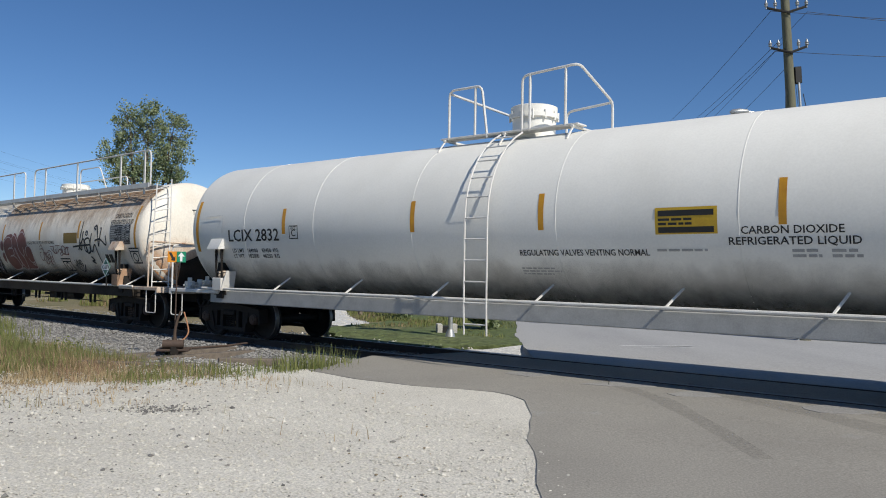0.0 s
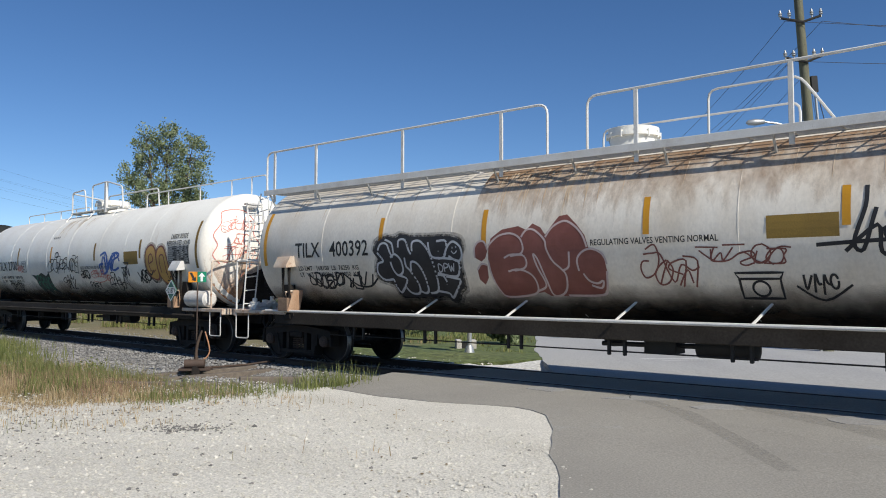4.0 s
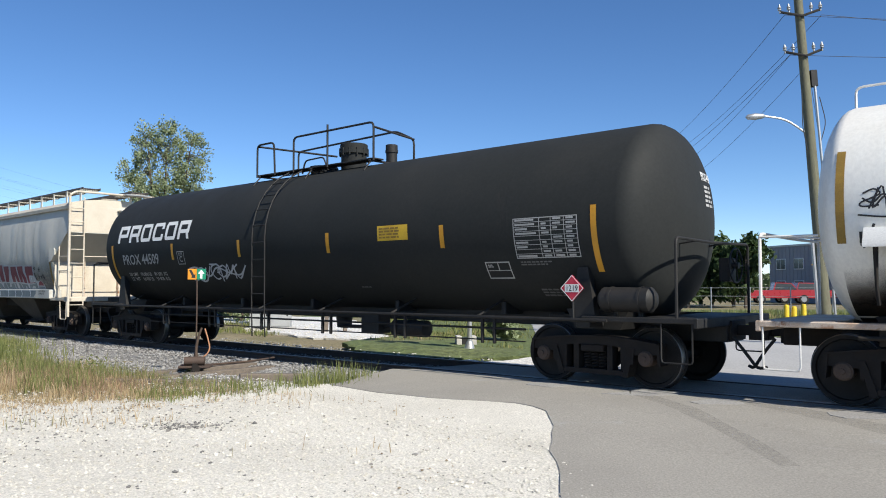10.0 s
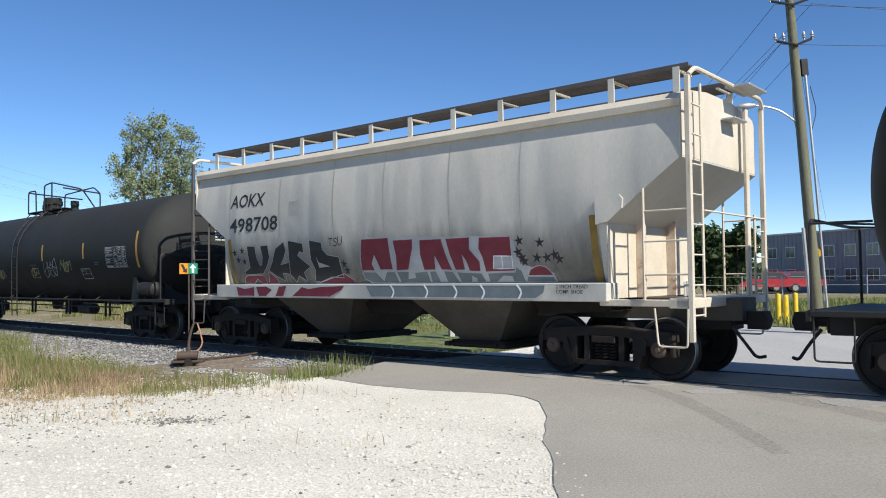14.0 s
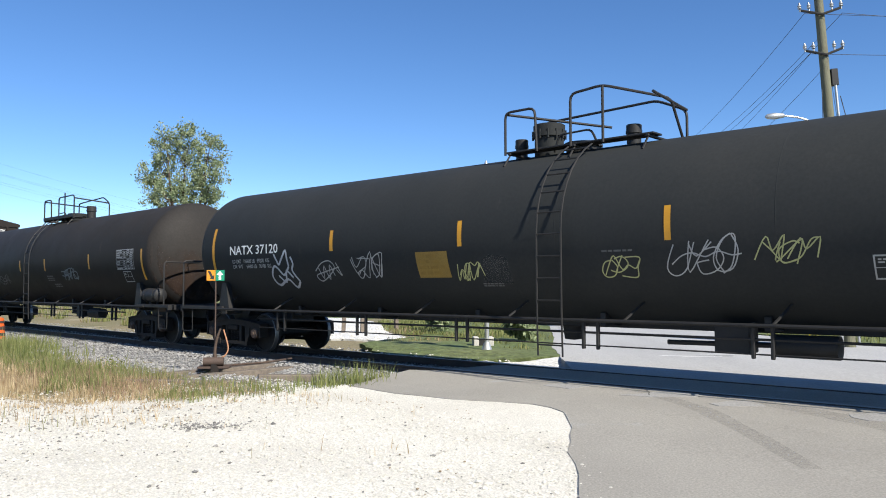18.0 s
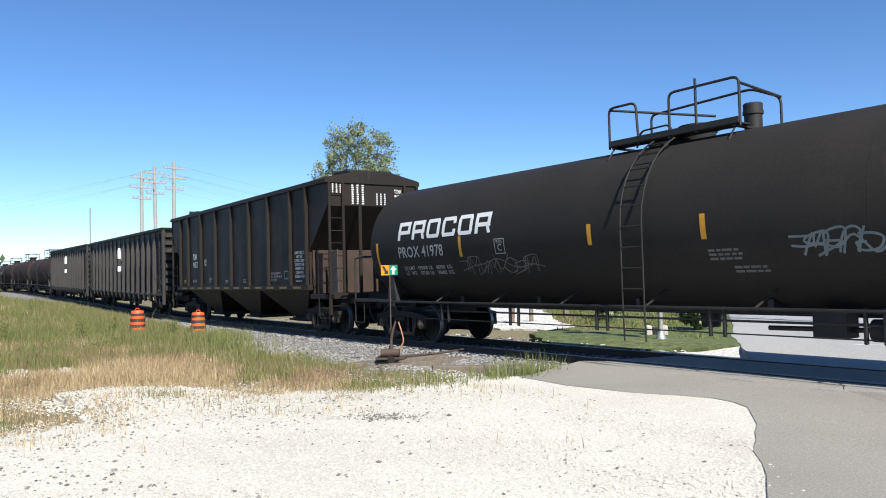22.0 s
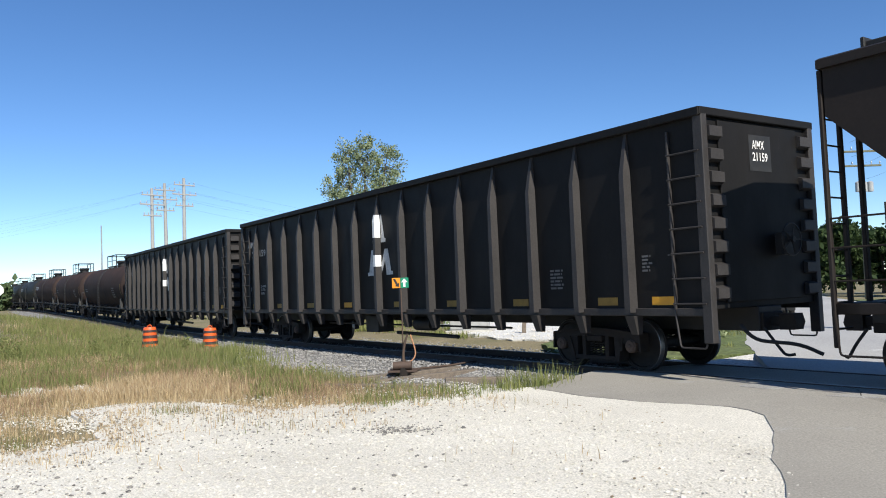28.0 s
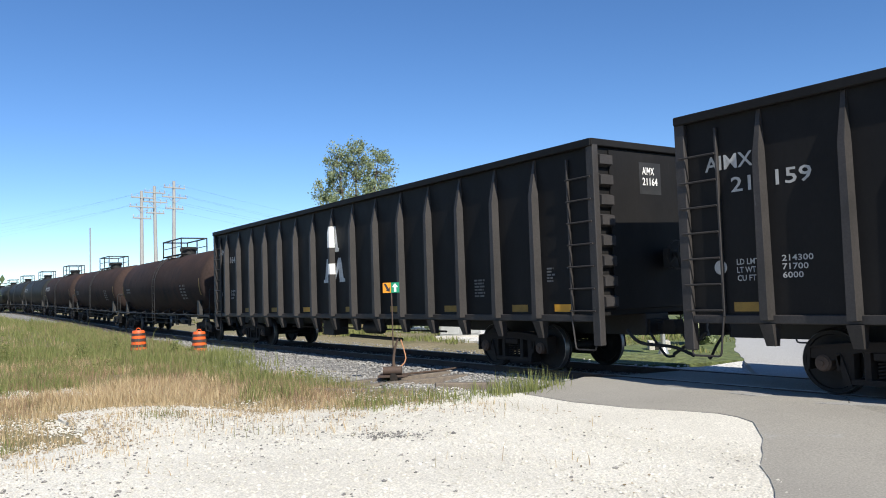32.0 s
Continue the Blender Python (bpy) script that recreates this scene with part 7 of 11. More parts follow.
    for k in (-0.24, 0.24):
        g.lathe([(k - 0.02, 0.184), (k - 0.02, 0.196), (k + 0.02, 0.196), (k + 0.02, 0.184)], 20, "x", (X(tip0 + 0.62), -1.25, 1.33), False)
    g.tube([(X(tip0 + 0.4), -1.25, 1.3), (X(tip0 + 0.4), -1.25, 1.06)], 0.03, 6)
    g.tube([(X(tip0 + 0.84), -1.25, 1.3), (X(tip0 + 0.84), -1.25, 1.06)], 0.03, 6)
    part("air_reservoir", g, M["black_steel"], c, "black air reservoir on the end platform")
    head = HeadSide(X(tip0), zc, r)
    text(c, head, num, 0.28, zc + 0.62, 0.14, M["white_paint"], 0.62, align="LEFT")
    decal("end_print", head, bars(0.34, 0.86, zc + 0.18, zc + 0.55, 5, 6), M["grey_paint"], c, "rows of small white print on the tank head")
    if tip0 > 62:
        head_stain(c, head, zc, r, "head_rust")
    return c, X, sd


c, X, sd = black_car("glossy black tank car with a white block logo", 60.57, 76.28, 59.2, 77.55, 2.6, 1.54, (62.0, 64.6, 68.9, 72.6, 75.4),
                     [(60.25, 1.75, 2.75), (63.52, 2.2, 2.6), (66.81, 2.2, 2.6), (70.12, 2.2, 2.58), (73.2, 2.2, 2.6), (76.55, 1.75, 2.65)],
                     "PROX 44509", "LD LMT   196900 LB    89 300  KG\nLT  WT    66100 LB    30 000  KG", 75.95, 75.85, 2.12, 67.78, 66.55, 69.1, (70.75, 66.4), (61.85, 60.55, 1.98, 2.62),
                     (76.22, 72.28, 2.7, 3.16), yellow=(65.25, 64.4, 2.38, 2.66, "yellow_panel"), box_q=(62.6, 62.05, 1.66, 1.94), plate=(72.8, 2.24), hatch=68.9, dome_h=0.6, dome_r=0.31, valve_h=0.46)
placard(c, X(60.62), 1.5, "placard_red", "1219", -1.6, 0.2)
tag_word(c, sd, wild(7, 504), X(72.5), X(70.2), 1.72, 2.02, 0.05, M["spray_silver"], 60, "pale grey spray-paint tag", 0.3)
decal("small_print", sd, bars(X(61.8), X(60.9), 1.86, 1.94, 2, 8) + bars(X(61.6), X(60.75), 1.36, 1.5, 3, 9) + bars(X(66.2), X(65.7), 1.5, 1.54, 1, 9), M["faint_paint"], c, "small stencilled print")

c, X, sd = black_car("dull black tank car with chalky tags", 95.62, 114.32, 94.4, 115.75, 2.42, 1.5, (97.5, 100.3, 104.0, 107.6, 111.0),
                     [(95.26, 1.9, 2.85), (98.73, 2.2, 2.65), (101.92, 2.2, 2.7), (106.14, 2.25, 2.7), (109.88, 2.28, 2.7), (114.6, 1.95, 2.95)],
                     "NATX 37120", "LD LMT   196600 LB   89200  KG\nLW  WT     66400 LB   30100  KG", 113.83, 113.75, 2.3, 105.17, 103.35, 104.02, (105.75, 102.6), (97.2, 95.9, 1.92, 2.48),
                     tank_mat="dull_black_tank", yellow=(107.32, 106.48, 1.71, 2.18, "faded_panel"), dome_h=0.62, dome_r=0.29, box_q=(99.1, 98.45, 1.62, 1.92), hatch=104.4)
nozzle(c, 2.42, 1.5, X(105.84), 0, 0.12, 0.42, M["black_steel"], "small nozzle", "nozzle")
for k, (a, b, z0, z1, n, mt) in enumerate(((109.28, 108.4, 1.7, 2.1, 4, "grey_paint"), (106.25, 105.7, 1.68, 1.94, 4, "spray_lime"), (103.1, 102.5, 1.72, 1.98, 3, "spray_lime"), (101.9, 100.9, 1.75, 2.2, 4, "grey_paint"),
                                           (100.5, 99.8, 1.85, 2.15, 3, "spray_lime"))):
    tag_word(c, sd, wild(n, 560 + k), X(a), X(b), z0, z1, 0.026, M[mt], 70 + k, "chalky spray-paint tag", 0.2)
decal("faded_piece", sd, [[(X(105.7), 1.6), (X(105.66), 2.02), (X(105.4), 2.1), (X(105.06), 2.04), (X(105.04), 1.6)]], mist("chalk_mist", (0.1, 0.1, 0.1), 0.5), c, "faded grey sprayed block", 0.006)
tag_lines = ([(112.0, 2.27), (111.9, 2.12), (111.84, 2.04), (111.68, 2.2), (111.54, 2.34), (111.5, 2.15), (111.48, 1.99)], [(111.48, 1.99), (111.73, 1.81), (111.9, 1.95), (112.05, 2.0), (112.2, 1.77), (112.04, 1.59), (111.64, 1.72), (111.43, 1.54), (111.22, 1.67)],
             [(111.22, 1.67), (111.38, 1.9), (111.3, 2.05), (111.37, 2.2)], [(111.95, 1.8), (111.75, 1.66), (111.6, 1.9), (111.42, 1.75)])
strokes("tag", c, sd, [[(X(a), b) for a, b in ln] for ln in tag_lines], 0.05, M["spray_silver"], "bold pale spray-paint tag", 0.008)
tag_lines = ([(110.53, 1.88), (110.27, 2.04), (109.99, 2.08), (109.85, 1.95), (110.07, 1.79), (110.4, 1.67), (110.52, 1.79), (110.15, 1.87), (109.69, 1.95)], [(110.4, 1.95), (110.3, 1.72), (110.2, 1.98), (110.1, 1.7), (110.0, 2.0), (109.9, 1.78)], [(109.8, 1.9), (109.66, 1.78), (109.78, 2.04)])
strokes("tag", c, sd, [[(X(a), b) for a, b in ln] for ln in tag_lines], 0.022, M["grey_paint"], "thin chalky scrawl", 0.008)
decal("small_print", sd, bars(X(105.76), X(105.05), 1.54, 1.61, 2, 9) + bars(X(103.1), X(102.3), 2.05, 2.1, 1, 10) + bars(X(98.0), X(97.6), 2.0, 2.1, 2, 11), M["faint_paint"], c, "small stencilled print")
g = Geo().prism([(X(94.75), 1.06), (X(94.75), 2.35), (X(95.0), 2.75), (X(95.25), 2.35), (X(95.25), 1.06)], -0.95, 0.95)
part("head_shield", g, M["black_steel"], c, "black shield standing before the tank head")

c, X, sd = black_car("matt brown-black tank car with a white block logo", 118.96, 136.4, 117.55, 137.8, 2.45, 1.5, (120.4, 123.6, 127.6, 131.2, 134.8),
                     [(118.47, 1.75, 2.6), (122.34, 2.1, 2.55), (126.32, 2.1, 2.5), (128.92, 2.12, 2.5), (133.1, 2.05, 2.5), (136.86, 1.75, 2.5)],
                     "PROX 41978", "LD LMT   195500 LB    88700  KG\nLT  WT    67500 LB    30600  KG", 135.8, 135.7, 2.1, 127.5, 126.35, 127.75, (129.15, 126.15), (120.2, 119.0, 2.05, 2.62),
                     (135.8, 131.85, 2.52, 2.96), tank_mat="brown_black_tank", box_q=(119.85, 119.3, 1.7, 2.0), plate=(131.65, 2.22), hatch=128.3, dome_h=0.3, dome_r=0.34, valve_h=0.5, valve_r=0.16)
part("toe_board", Geo().box(X(129.15), X(126.15), -0.66, -0.63, 3.99, 4.1), M["black_steel"], c, "black steel kick plate of the platform")
tag_word(c, sd, wild(8, 505), X(133.2), X(130.6), 1.68, 1.95, 0.028, M["faint_paint"], 80, "grey spray-paint tag")
tag_word(c, sd, wild(5, 506), X(124.8), X(123.5), 1.78, 2.08, 0.05, M["spray_slate"], 81, "blue-grey spray-paint tag")
decal("small_print", sd, bars(X(126.3), X(125.4), 1.75, 1.95, 3, 12) + bars(X(125.9), X(124.9), 1.55, 1.68, 2, 13), M["faint_paint"], c, "small stencilled print")

# far rusty tank cars
for k, mid in enumerate((215.4, 235.5, 255.6, 275.7, 295.8, 315.9, 336.0)):
    mt = "rusty_tank" if k < 3 else "black_tank"
    c, X, sd = tank_car("tank_car", "weathered rust-brown and black tank car" if k < 3 else "plain black tank car in the far part of the train", mid - 7.8, mid + 7.8, mid - 9.1, mid + 9.1, 2.45, 1.45, mt, "black_steel",
                        (mid - 5, mid - 1.8, mid + 1.8, mid + 5), [(mid - 8.3, 1.9, 2.6), (mid + 8.3, 1.9, 2.6)], mark_mat="faded_panel", pipes=True)
    z = 3.9
    hoop_platform(c, 2.45, 1.45, -1.7, 2.0, M["black_steel"], [])
    g = Geo()
    for y in (-0.62, 0.62):
        for x in (-1.6, 0.2, 1.9):
            g.tube([(x, y, z), (x, y, z + 0.82)], 0.035, 6)
        g.tube([(-1.6, y, z + 0.8), (1.9, y, z + 0.8)], 0.035, 6)
        g.tube([(-1.6, y, z + 0.42), (1.9, y, z + 0.42)], 0.02, 6)
    for x in (-1.6, 1.9):
        g.tube([(x, -0.62, z + 0.8), (x, 0.62, z + 0.8)], 0.035, 6)
    part("guard_frame", g, M["black_steel"], c, "dark pipe frame round the dome")
    nozzle(c, 2.45, 1.45, 0.9, 0, 0.4, 0.46, M["black_steel"], "dark dome cover")
    tank_ladder(c, 2.45, 1.45, 0.2, M["black_steel"])
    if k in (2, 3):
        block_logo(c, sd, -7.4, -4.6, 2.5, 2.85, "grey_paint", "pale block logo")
    else:
        decal("small_print", sd, bars(-6.8, -5.4, 2.1, 2.4, 2, 5) + bars(4.6, 5.6, 1.7, 2.4, 5, 6, 2), M["faint_paint"], c, "faded stencilled print")

# car 5: pale covered hopper
c, qc, half = car_root("covered_hopper", "pale grey covered hopper car with a red graffiti piece", "hopper car", 81.08, 91.1)
X = lambda q: (qc - q) * MARK
HW = 1.52
hop_poly = [(X(91.2), 1.44), (X(91.15), 2.5), (X(92.4), 3.22), (X(92.4), 3.95), (X(79.5), 3.95), (X(79.5), 3.18), (X(80.75), 2.32), (X(80.85), 1.44)]


class BowedSide(Side):
    """The outward-bowed side of a rounded hopper body."""

    def __init__(self, half_width, zc, r):
        self.w, self.zc, self.r, self.flat = half_width, zc, r, None

    def sag(self, z):
        return self.r - math.sqrt(self.r ** 2 - (z - self.zc) ** 2)

    def at(self, x, z, lift=0.005):
        return (x, -self.w + self.sag(z) - lift, z)


bowed = BowedSide(HW, 2.9, 4.6)
bm = bmesh.new()
near_face = bm.faces.new([bm.verts.new((x, -HW, z)) for x, z in hop_poly])
ext = bmesh.ops.extrude_face_region(bm, geom=[near_face], use_keep_orig=True)
for v in ext["geom"]:
    if isinstance(v, bmesh.types.BMVert):
        v.co.y = HW
for z in np.arange(1.56, 3.95, 0.12):
    bmesh.ops.bisect_plane(bm, geom=bm.verts[:] + bm.edges[:] + bm.faces[:], plane_co=(0, 0, z), plane_no=(0, 0, 1))
for v in bm.verts:
    v.co.y *= 1 - bowed.sag(v.co.z) / HW
bmesh.ops.recalc_face_normals(bm, faces=bm.faces)
me = bpy.data.meshes.new("body")
bm.to_mesh(me)
bm.free()
me.shade_smooth()
me.set_sharp_from_angle(angle=radians(25))
me.materials.append(M["grey_hopper"])
part("body", me, None, c)
EV = HW - 0.08
roof_xs = np.linspace(X(92.4), X(79.5), 2)
g = Geo()
arch = [(-EV - 0.05, 3.9), (-EV - 0.06, 4.0), (-EV + 0.02, 4.1), (-1.1, 4.17), (-0.5, 4.24), (0.5, 4.24), (1.1, 4.17), (EV - 0.02, 4.1), (EV + 0.06, 4.0), (EV + 0.05, 3.9)]
k = len(arch)
g.add([(x, y, z) for x in roof_xs for y, z in arch], [(j, (j + 1) % k, k + (j + 1) % k, k + j) for j in range(k)] + [tuple(range(k)), tuple(range(k, 2 * k))])
part("roof", g, M["cream_hopper"], c, "pale arched roof with a rounded eave")
for q in np.linspace(92.2, 79.75, 12):
    x = X(q)
    for sd_ in (-1, 1):
        g = Geo().prism([(x - 0.05, 4.16), (x + 0.05, 4.16), (x + 0.05, 4.56), (x - 0.05, 4.56)], sd_ * 1.06, sd_ * 1.03)
        g.box(x - 0.02, x + 0.02, sd_ * 0.5, sd_ * 1.05, 4.5, 4.54)
        part("walk_bracket", g, M["grey_hopper"], c, "pale upright bracket of the roof walk")
for sd_ in (-1, 1):
    g = Geo()
    for y in np.arange(0.52, 1.03, 0.055):
        g.box(X(92.4), X(79.55), sd_ * y, sd_ * (y + 0.016), 4.54, 4.575)
    for x in np.arange(X(92.4), X(79.6), 0.16):
        g.box(x, x + 0.014, sd_ * 0.52, sd_ * 1.03, 4.545, 4.57)
    for y in (0.5, 1.03):
        g.box(X(92.4), X(79.55), sd_ * y, sd_ * (y + 0.02), 4.53, 4.6)
    part("roof_walk", g, M["grey_steel"], c, "open grating of the dark steel roof walk", False)
for q in (81.9, 84.6, 87.4, 90.1):
    part("roof_hatch", Geo().lathe([(4.22, 0.36), (4.32, 0.36), (4.36, 0.3), (4.37, 0.02)], 20, "z", (X(q), 0, 0), False), M["cream_hopper"], c)
g = Geo().box(X(91.35), X(80.72), -HW - 0.06, -HW + 0.32, 1.16, 1.44)
g.box(X(91.35), X(80.72), HW - 0.32, HW + 0.06, 1.16, 1.44)
part("side_sill", g, M["grey_hopper"], c)
for q, wide in ((88.0, 1.22), (83.88, 1.16)):
    x = X(q)
    vs = [(x - wide, -1.42, 1.2), (x + wide, -1.42, 1.2), (x + wide, 1.42, 1.2), (x - wide, 1.42, 1.2), (x - 0.42, -0.8, 0.42), (x + 0.42, -0.8, 0.42), (x + 0.42, 0.8, 0.42), (x - 0.42, 0.8, 0.42)]
    g = Geo().add(vs, [(0, 1, 5, 4), (1, 2, 6, 5), (2, 3, 7, 6), (3, 0, 4, 7), (4, 5, 6, 7), (3, 2, 1, 0)])
    bay = part("hopper_bay", g, M["underside"], c, "sloping discharge bay")
    g = Geo().box(x - 0.62, x + 0.62, -0.85, 0.85, 0.3, 0.43).box(x - 0.68, x - 0.55, -1.0, 1.0, 0.32, 0.4).box(x + 0.55, x + 0.68, -1.0, 1.0, 0.32, 0.4)
    g.tube([(x - 0.5, -1.0, 0.37), (x + 0.5, -1.0, 0.37)], 0.03, 6)
    part("outlet_gate", g, M["truck"], bay)
g = Geo().prism([(X(86.95), 1.2), (X(85.05), 1.2), (X(85.3), 0.86), (X(86.7), 0.86)], -0.95, 0.95)
g.prism([(X(82.6), 1.2), (X(81.0), 1.2), (X(81.0), 1.0), (X(82.4), 0.92)], -0.95, 0.95).prism([(X(90.9), 1.2), (X(89.35), 1.2), (X(89.5), 0.95), (X(90.9), 1.0)], -0.95, 0.95)
part("saddle_sheet", g, M["truck"], c, "dark sloping sheet between the bays")
part("centre_sill", Geo().box(X(92.6), X(79.1), -0.3, 0.3, 0.86, 1.2), M["underside"], c)
for d, qe, qi in ((1, 79.35, 80.9), (-1, 92.55, 91.1)):
    x, xi = X(qe), X(qi)
    part("end_sill", Geo().box(x - d * 0.35, x, -1.5, 1.5, 1.08, 1.22).box(xi, x, -1.5, -1.4, 1.1, 1.2).box(xi, x, 1.4, 1.5, 1.1, 1.2), M["cream_hopper"], c)
    part("bolster_web", Geo().box(xi + d * 0.1, xi + d * 0.14, -1.42, 1.42, 1.2, 2.5), M["cream_hopper"], c, "rust-streaked cream web plate under the slope sheet")
    for y in (-0.55, 0.55):
        part("web_rib", Geo().box(xi + d * 0.14, xi + d * 0.3, y - 0.015, y + 0.015, 1.2, 2.5), M["rusty_white_steel"], c)
    part("end_sheet", Geo().box(x - d * 0.155, x - d * 0.135, -1.5, 1.5, 3.2, 4.0), M["cream_hopper"], c, "cream upright end sheet")
    for sd_ in (-1, 1):
        g = Geo().box(x - d * 0.06, x + d * 0.02, sd_ * 1.5 - 0.032, sd_ * 1.5 + 0.032, 0.62, 4.3)
        g.tube([(x - d * 0.02, sd_ * 1.06, 0.95 if sd_ < 0 else 1.1), (x - d * 0.02, sd_ * 1.06, 4.25 if sd_ < 0 else 2.5)], 0.022, 6)
        for z in np.arange(0.98, 4.2 if sd_ < 0 else 2.5, 0.42):
            g.tube([(x - d * 0.02, sd_ * 1.5, z), (x - d * 0.02, sd_ * 1.06, z)], 0.014, 6)
        part("end_ladder", g, M["cream_hopper" if d > 0 else "grey_steel"], c, "pale end ladder")
        g = Geo()
        xs_ = x - d * 0.7
        g.tube([(xs_, sd_ * 1.52, 1.2), (xs_, sd_ * 1.52, 2.78)], 0.022, 6)
        for z in (1.55, 2.02, 2.45):
            g.tube([(xs_, sd_ * 1.52, z), (x - d * 0.05, sd_ * 1.52, z)], 0.014, 6)
        g.tube(bend([(x - d * 0.55, sd_ * 1.53, 1.08), (x - d * 0.5, sd_ * 1.53, 0.55), (x - d * 0.08, sd_ * 1.53, 0.55), (x - d * 0.06, sd_ * 1.53, 1.08)], 0.05, 2), 0.016, 6)
        part("corner_grab", g, M["cream_hopper" if d > 0 else "grey_steel"], c, "bent grab irons at the corner")
    part("end_post", Geo().box(x - d * 0.06, x + d * 0.0, 0.72, 0.84, 1.1, 4.2), M["cream_hopper"], c, "broad cream end post")
    part("grab_bar", Geo().tube([(x, -1.05, 2.45), (x, 1.5, 2.45)], 0.016, 6), M["cream_hopper"], c)
    part("top_bow", Geo().tube(bend([(x, -1.5, 4.3), (x + d * 0.02, -1.35, 4.42), (x + d * 0.02, 1.35, 4.42), (x, 1.5, 4.28)], 0.1, 3), 0.035, 8), M["cream_hopper"], c)
    part("end_step", Geo().box(x - d * 0.1, x + d * 0.28, 0.1, 0.9, 4.4, 4.44), M["galvanised"], c, "grated brake step on the end")
    part("step_plate", Geo().box(x - d * 0.12, x + d * 0.1, 0.0, 0.5, 3.9, 3.93), M["galvanised"], c)
    coupler(c, x, d)
fl = bowed
hsd = fl
text(c, fl, "AOKX", X(90.88), 3.14, 0.28, M["black_paint"], 1.36, shear=0.2)
text(c, fl, "498708", X(90.9), 2.6, 0.3, M["black_paint"], 1.84, shear=0.08)
plate_box(c, fl, X(88.48), 3.02, "grey_paint", 0.28)
for q, z0, z1 in ((81.0, 1.45, 2.45), (90.95, 1.45, 2.45)):
    decal("reflector", fl, [rect(X(q) - 0.06, X(q) + 0.06, z0, z1)], M["dull_reflector"], c, "faded amber reflective strip")
for q in (90.9, 89.0, 87.2, 85.7, 84.0, 82.4):
    decal("panel_seam", fl, [rect(X(q) - 0.006, X(q) + 0.006, 1.5, 3.88)], M["seam_line"], c, "")
# faint brown tone; shade of the lower side is put into it
decal("foot_grime", fl, [rect(X(91.1), X(80.9), 1.45, 2.9)], M["faint_grime_shade"], c, "faint brown dirt on the lower side, with shade painted in", 0.0015)
g = Geo().prism([(X(80.92), 2.3), (X(80.7), 2.34), (X(80.46), 2.52), (X(80.44), 2.66), (X(80.5), 2.72), (X(80.86), 2.72), (X(80.93), 2.66)], -HW - 0.025, -HW + 0.03)
part("corner_plate", g, M["grey_hopper"], c)
s2 = Side(flat=-HW - 0.062)
text(c, s2, "2 INCH TREAD\nCOMP. SHOE", X(81.65), 1.36, 0.055, M["black_paint"], 0.6)


def glyph(fill, outline, lift=0.006):
    """One flat letter field of the piece, with a thin white edge."""
    pts = [(X(a), b) for a, b in outline]
    decal("graffiti_letter", fl if pts[0][1] > 1.44 else s2, [pts], M[fill], c, {"spray_black": "heavy slate-black graffiti letter", "spray_maroon": "maroon field of a graffiti letter", "spray_slate": "slate-grey foot of a graffiti letter"}[fill], lift)
    strokes("letter_outline", c, fl if pts[0][1] > 1.44 else s2, [pts + [pts[0]]], 0.014, M["spray_pale"], "thin pale outline", lift + 0.003, False)


decal("graffiti_ground", fl, [[(X(86.3), 1.455), (X(86.5), 1.8), (X(86.4), 2.32), (X(82.62), 2.21), (X(82.5), 1.75), (X(81.85), 1.6), (X(81.8), 1.455)]], M["spray_pale"], c, "pale field behind a graffiti piece", 0.003)
glyph("spray_black", [(90.28, 2.28), (89.97, 2.27), (89.96, 2.03), (89.87, 1.84), (89.8, 1.86), (89.73, 2.03), (89.76, 2.27), (89.48, 2.28), (89.47, 2.02), (89.61, 1.83), (89.8, 1.67), (90.49, 1.65), (90.51, 1.72), (90.27, 1.81)])
glyph("spray_black", [(89.21, 2.2), (88.89, 2.33), (88.85, 2.14), (88.98, 1.96), (89.11, 1.85), (88.78, 1.9), (88.82, 1.65), (89.08, 1.68), (89.05, 1.51), (89.35, 1.62), (89.57, 1.74), (89.4, 1.91)])
glyph("spray_black", [(88.73, 2.35), (88.24, 2.27), (88.24, 2.08), (88.37, 2.11), (88.46, 2.03), (88.08, 1.8), (88.33, 1.68), (88.28, 1.5), (88.53, 1.61), (88.66, 1.48), (88.82, 1.65), (88.78, 1.9)])
glyph("spray_black", [(88.01, 2.33), (87.62, 2.27), (87.61, 2.13), (87.47, 2.02), (87.12, 1.97), (87.07, 1.56), (87.44, 1.58), (87.85, 1.48), (88.01, 1.5), (87.94, 1.73), (88.03, 1.93)])
decal("graffiti_ground", fl, [[(X(87.85), 2.01), (X(87.79), 1.88), (X(87.44), 1.79), (X(87.79), 1.77)]], M["spray_pale"], c, "pale opening in a letter", 0.009)
glyph("spray_maroon", [(90.6, 1.47), (90.56, 1.58), (90.43, 1.64), (89.78, 1.64), (89.73, 1.46), (89.94, 1.46), (90.07, 1.56), (90.23, 1.46)])
glyph("spray_maroon", [(89.66, 1.46), (89.59, 1.71), (89.35, 1.57), (89.29, 1.46)])
glyph("spray_maroon", [(88.04, 1.45), (87.85, 1.47), (87.44, 1.56), (87.04, 1.64), (86.77, 1.52), (86.78, 1.45)])
glyph("spray_maroon", [(86.38, 2.29), (85.61, 2.29), (85.59, 1.7), (85.94, 1.7), (86.05, 1.98), (86.16, 1.81), (86.1, 1.69), (86.48, 1.69), (86.46, 1.96)])
glyph("spray_slate", [(86.48, 1.67), (86.08, 1.66), (85.9, 1.49), (85.78, 1.66), (85.55, 1.66), (85.48, 1.46), (86.22, 1.46), (86.43, 1.53)])
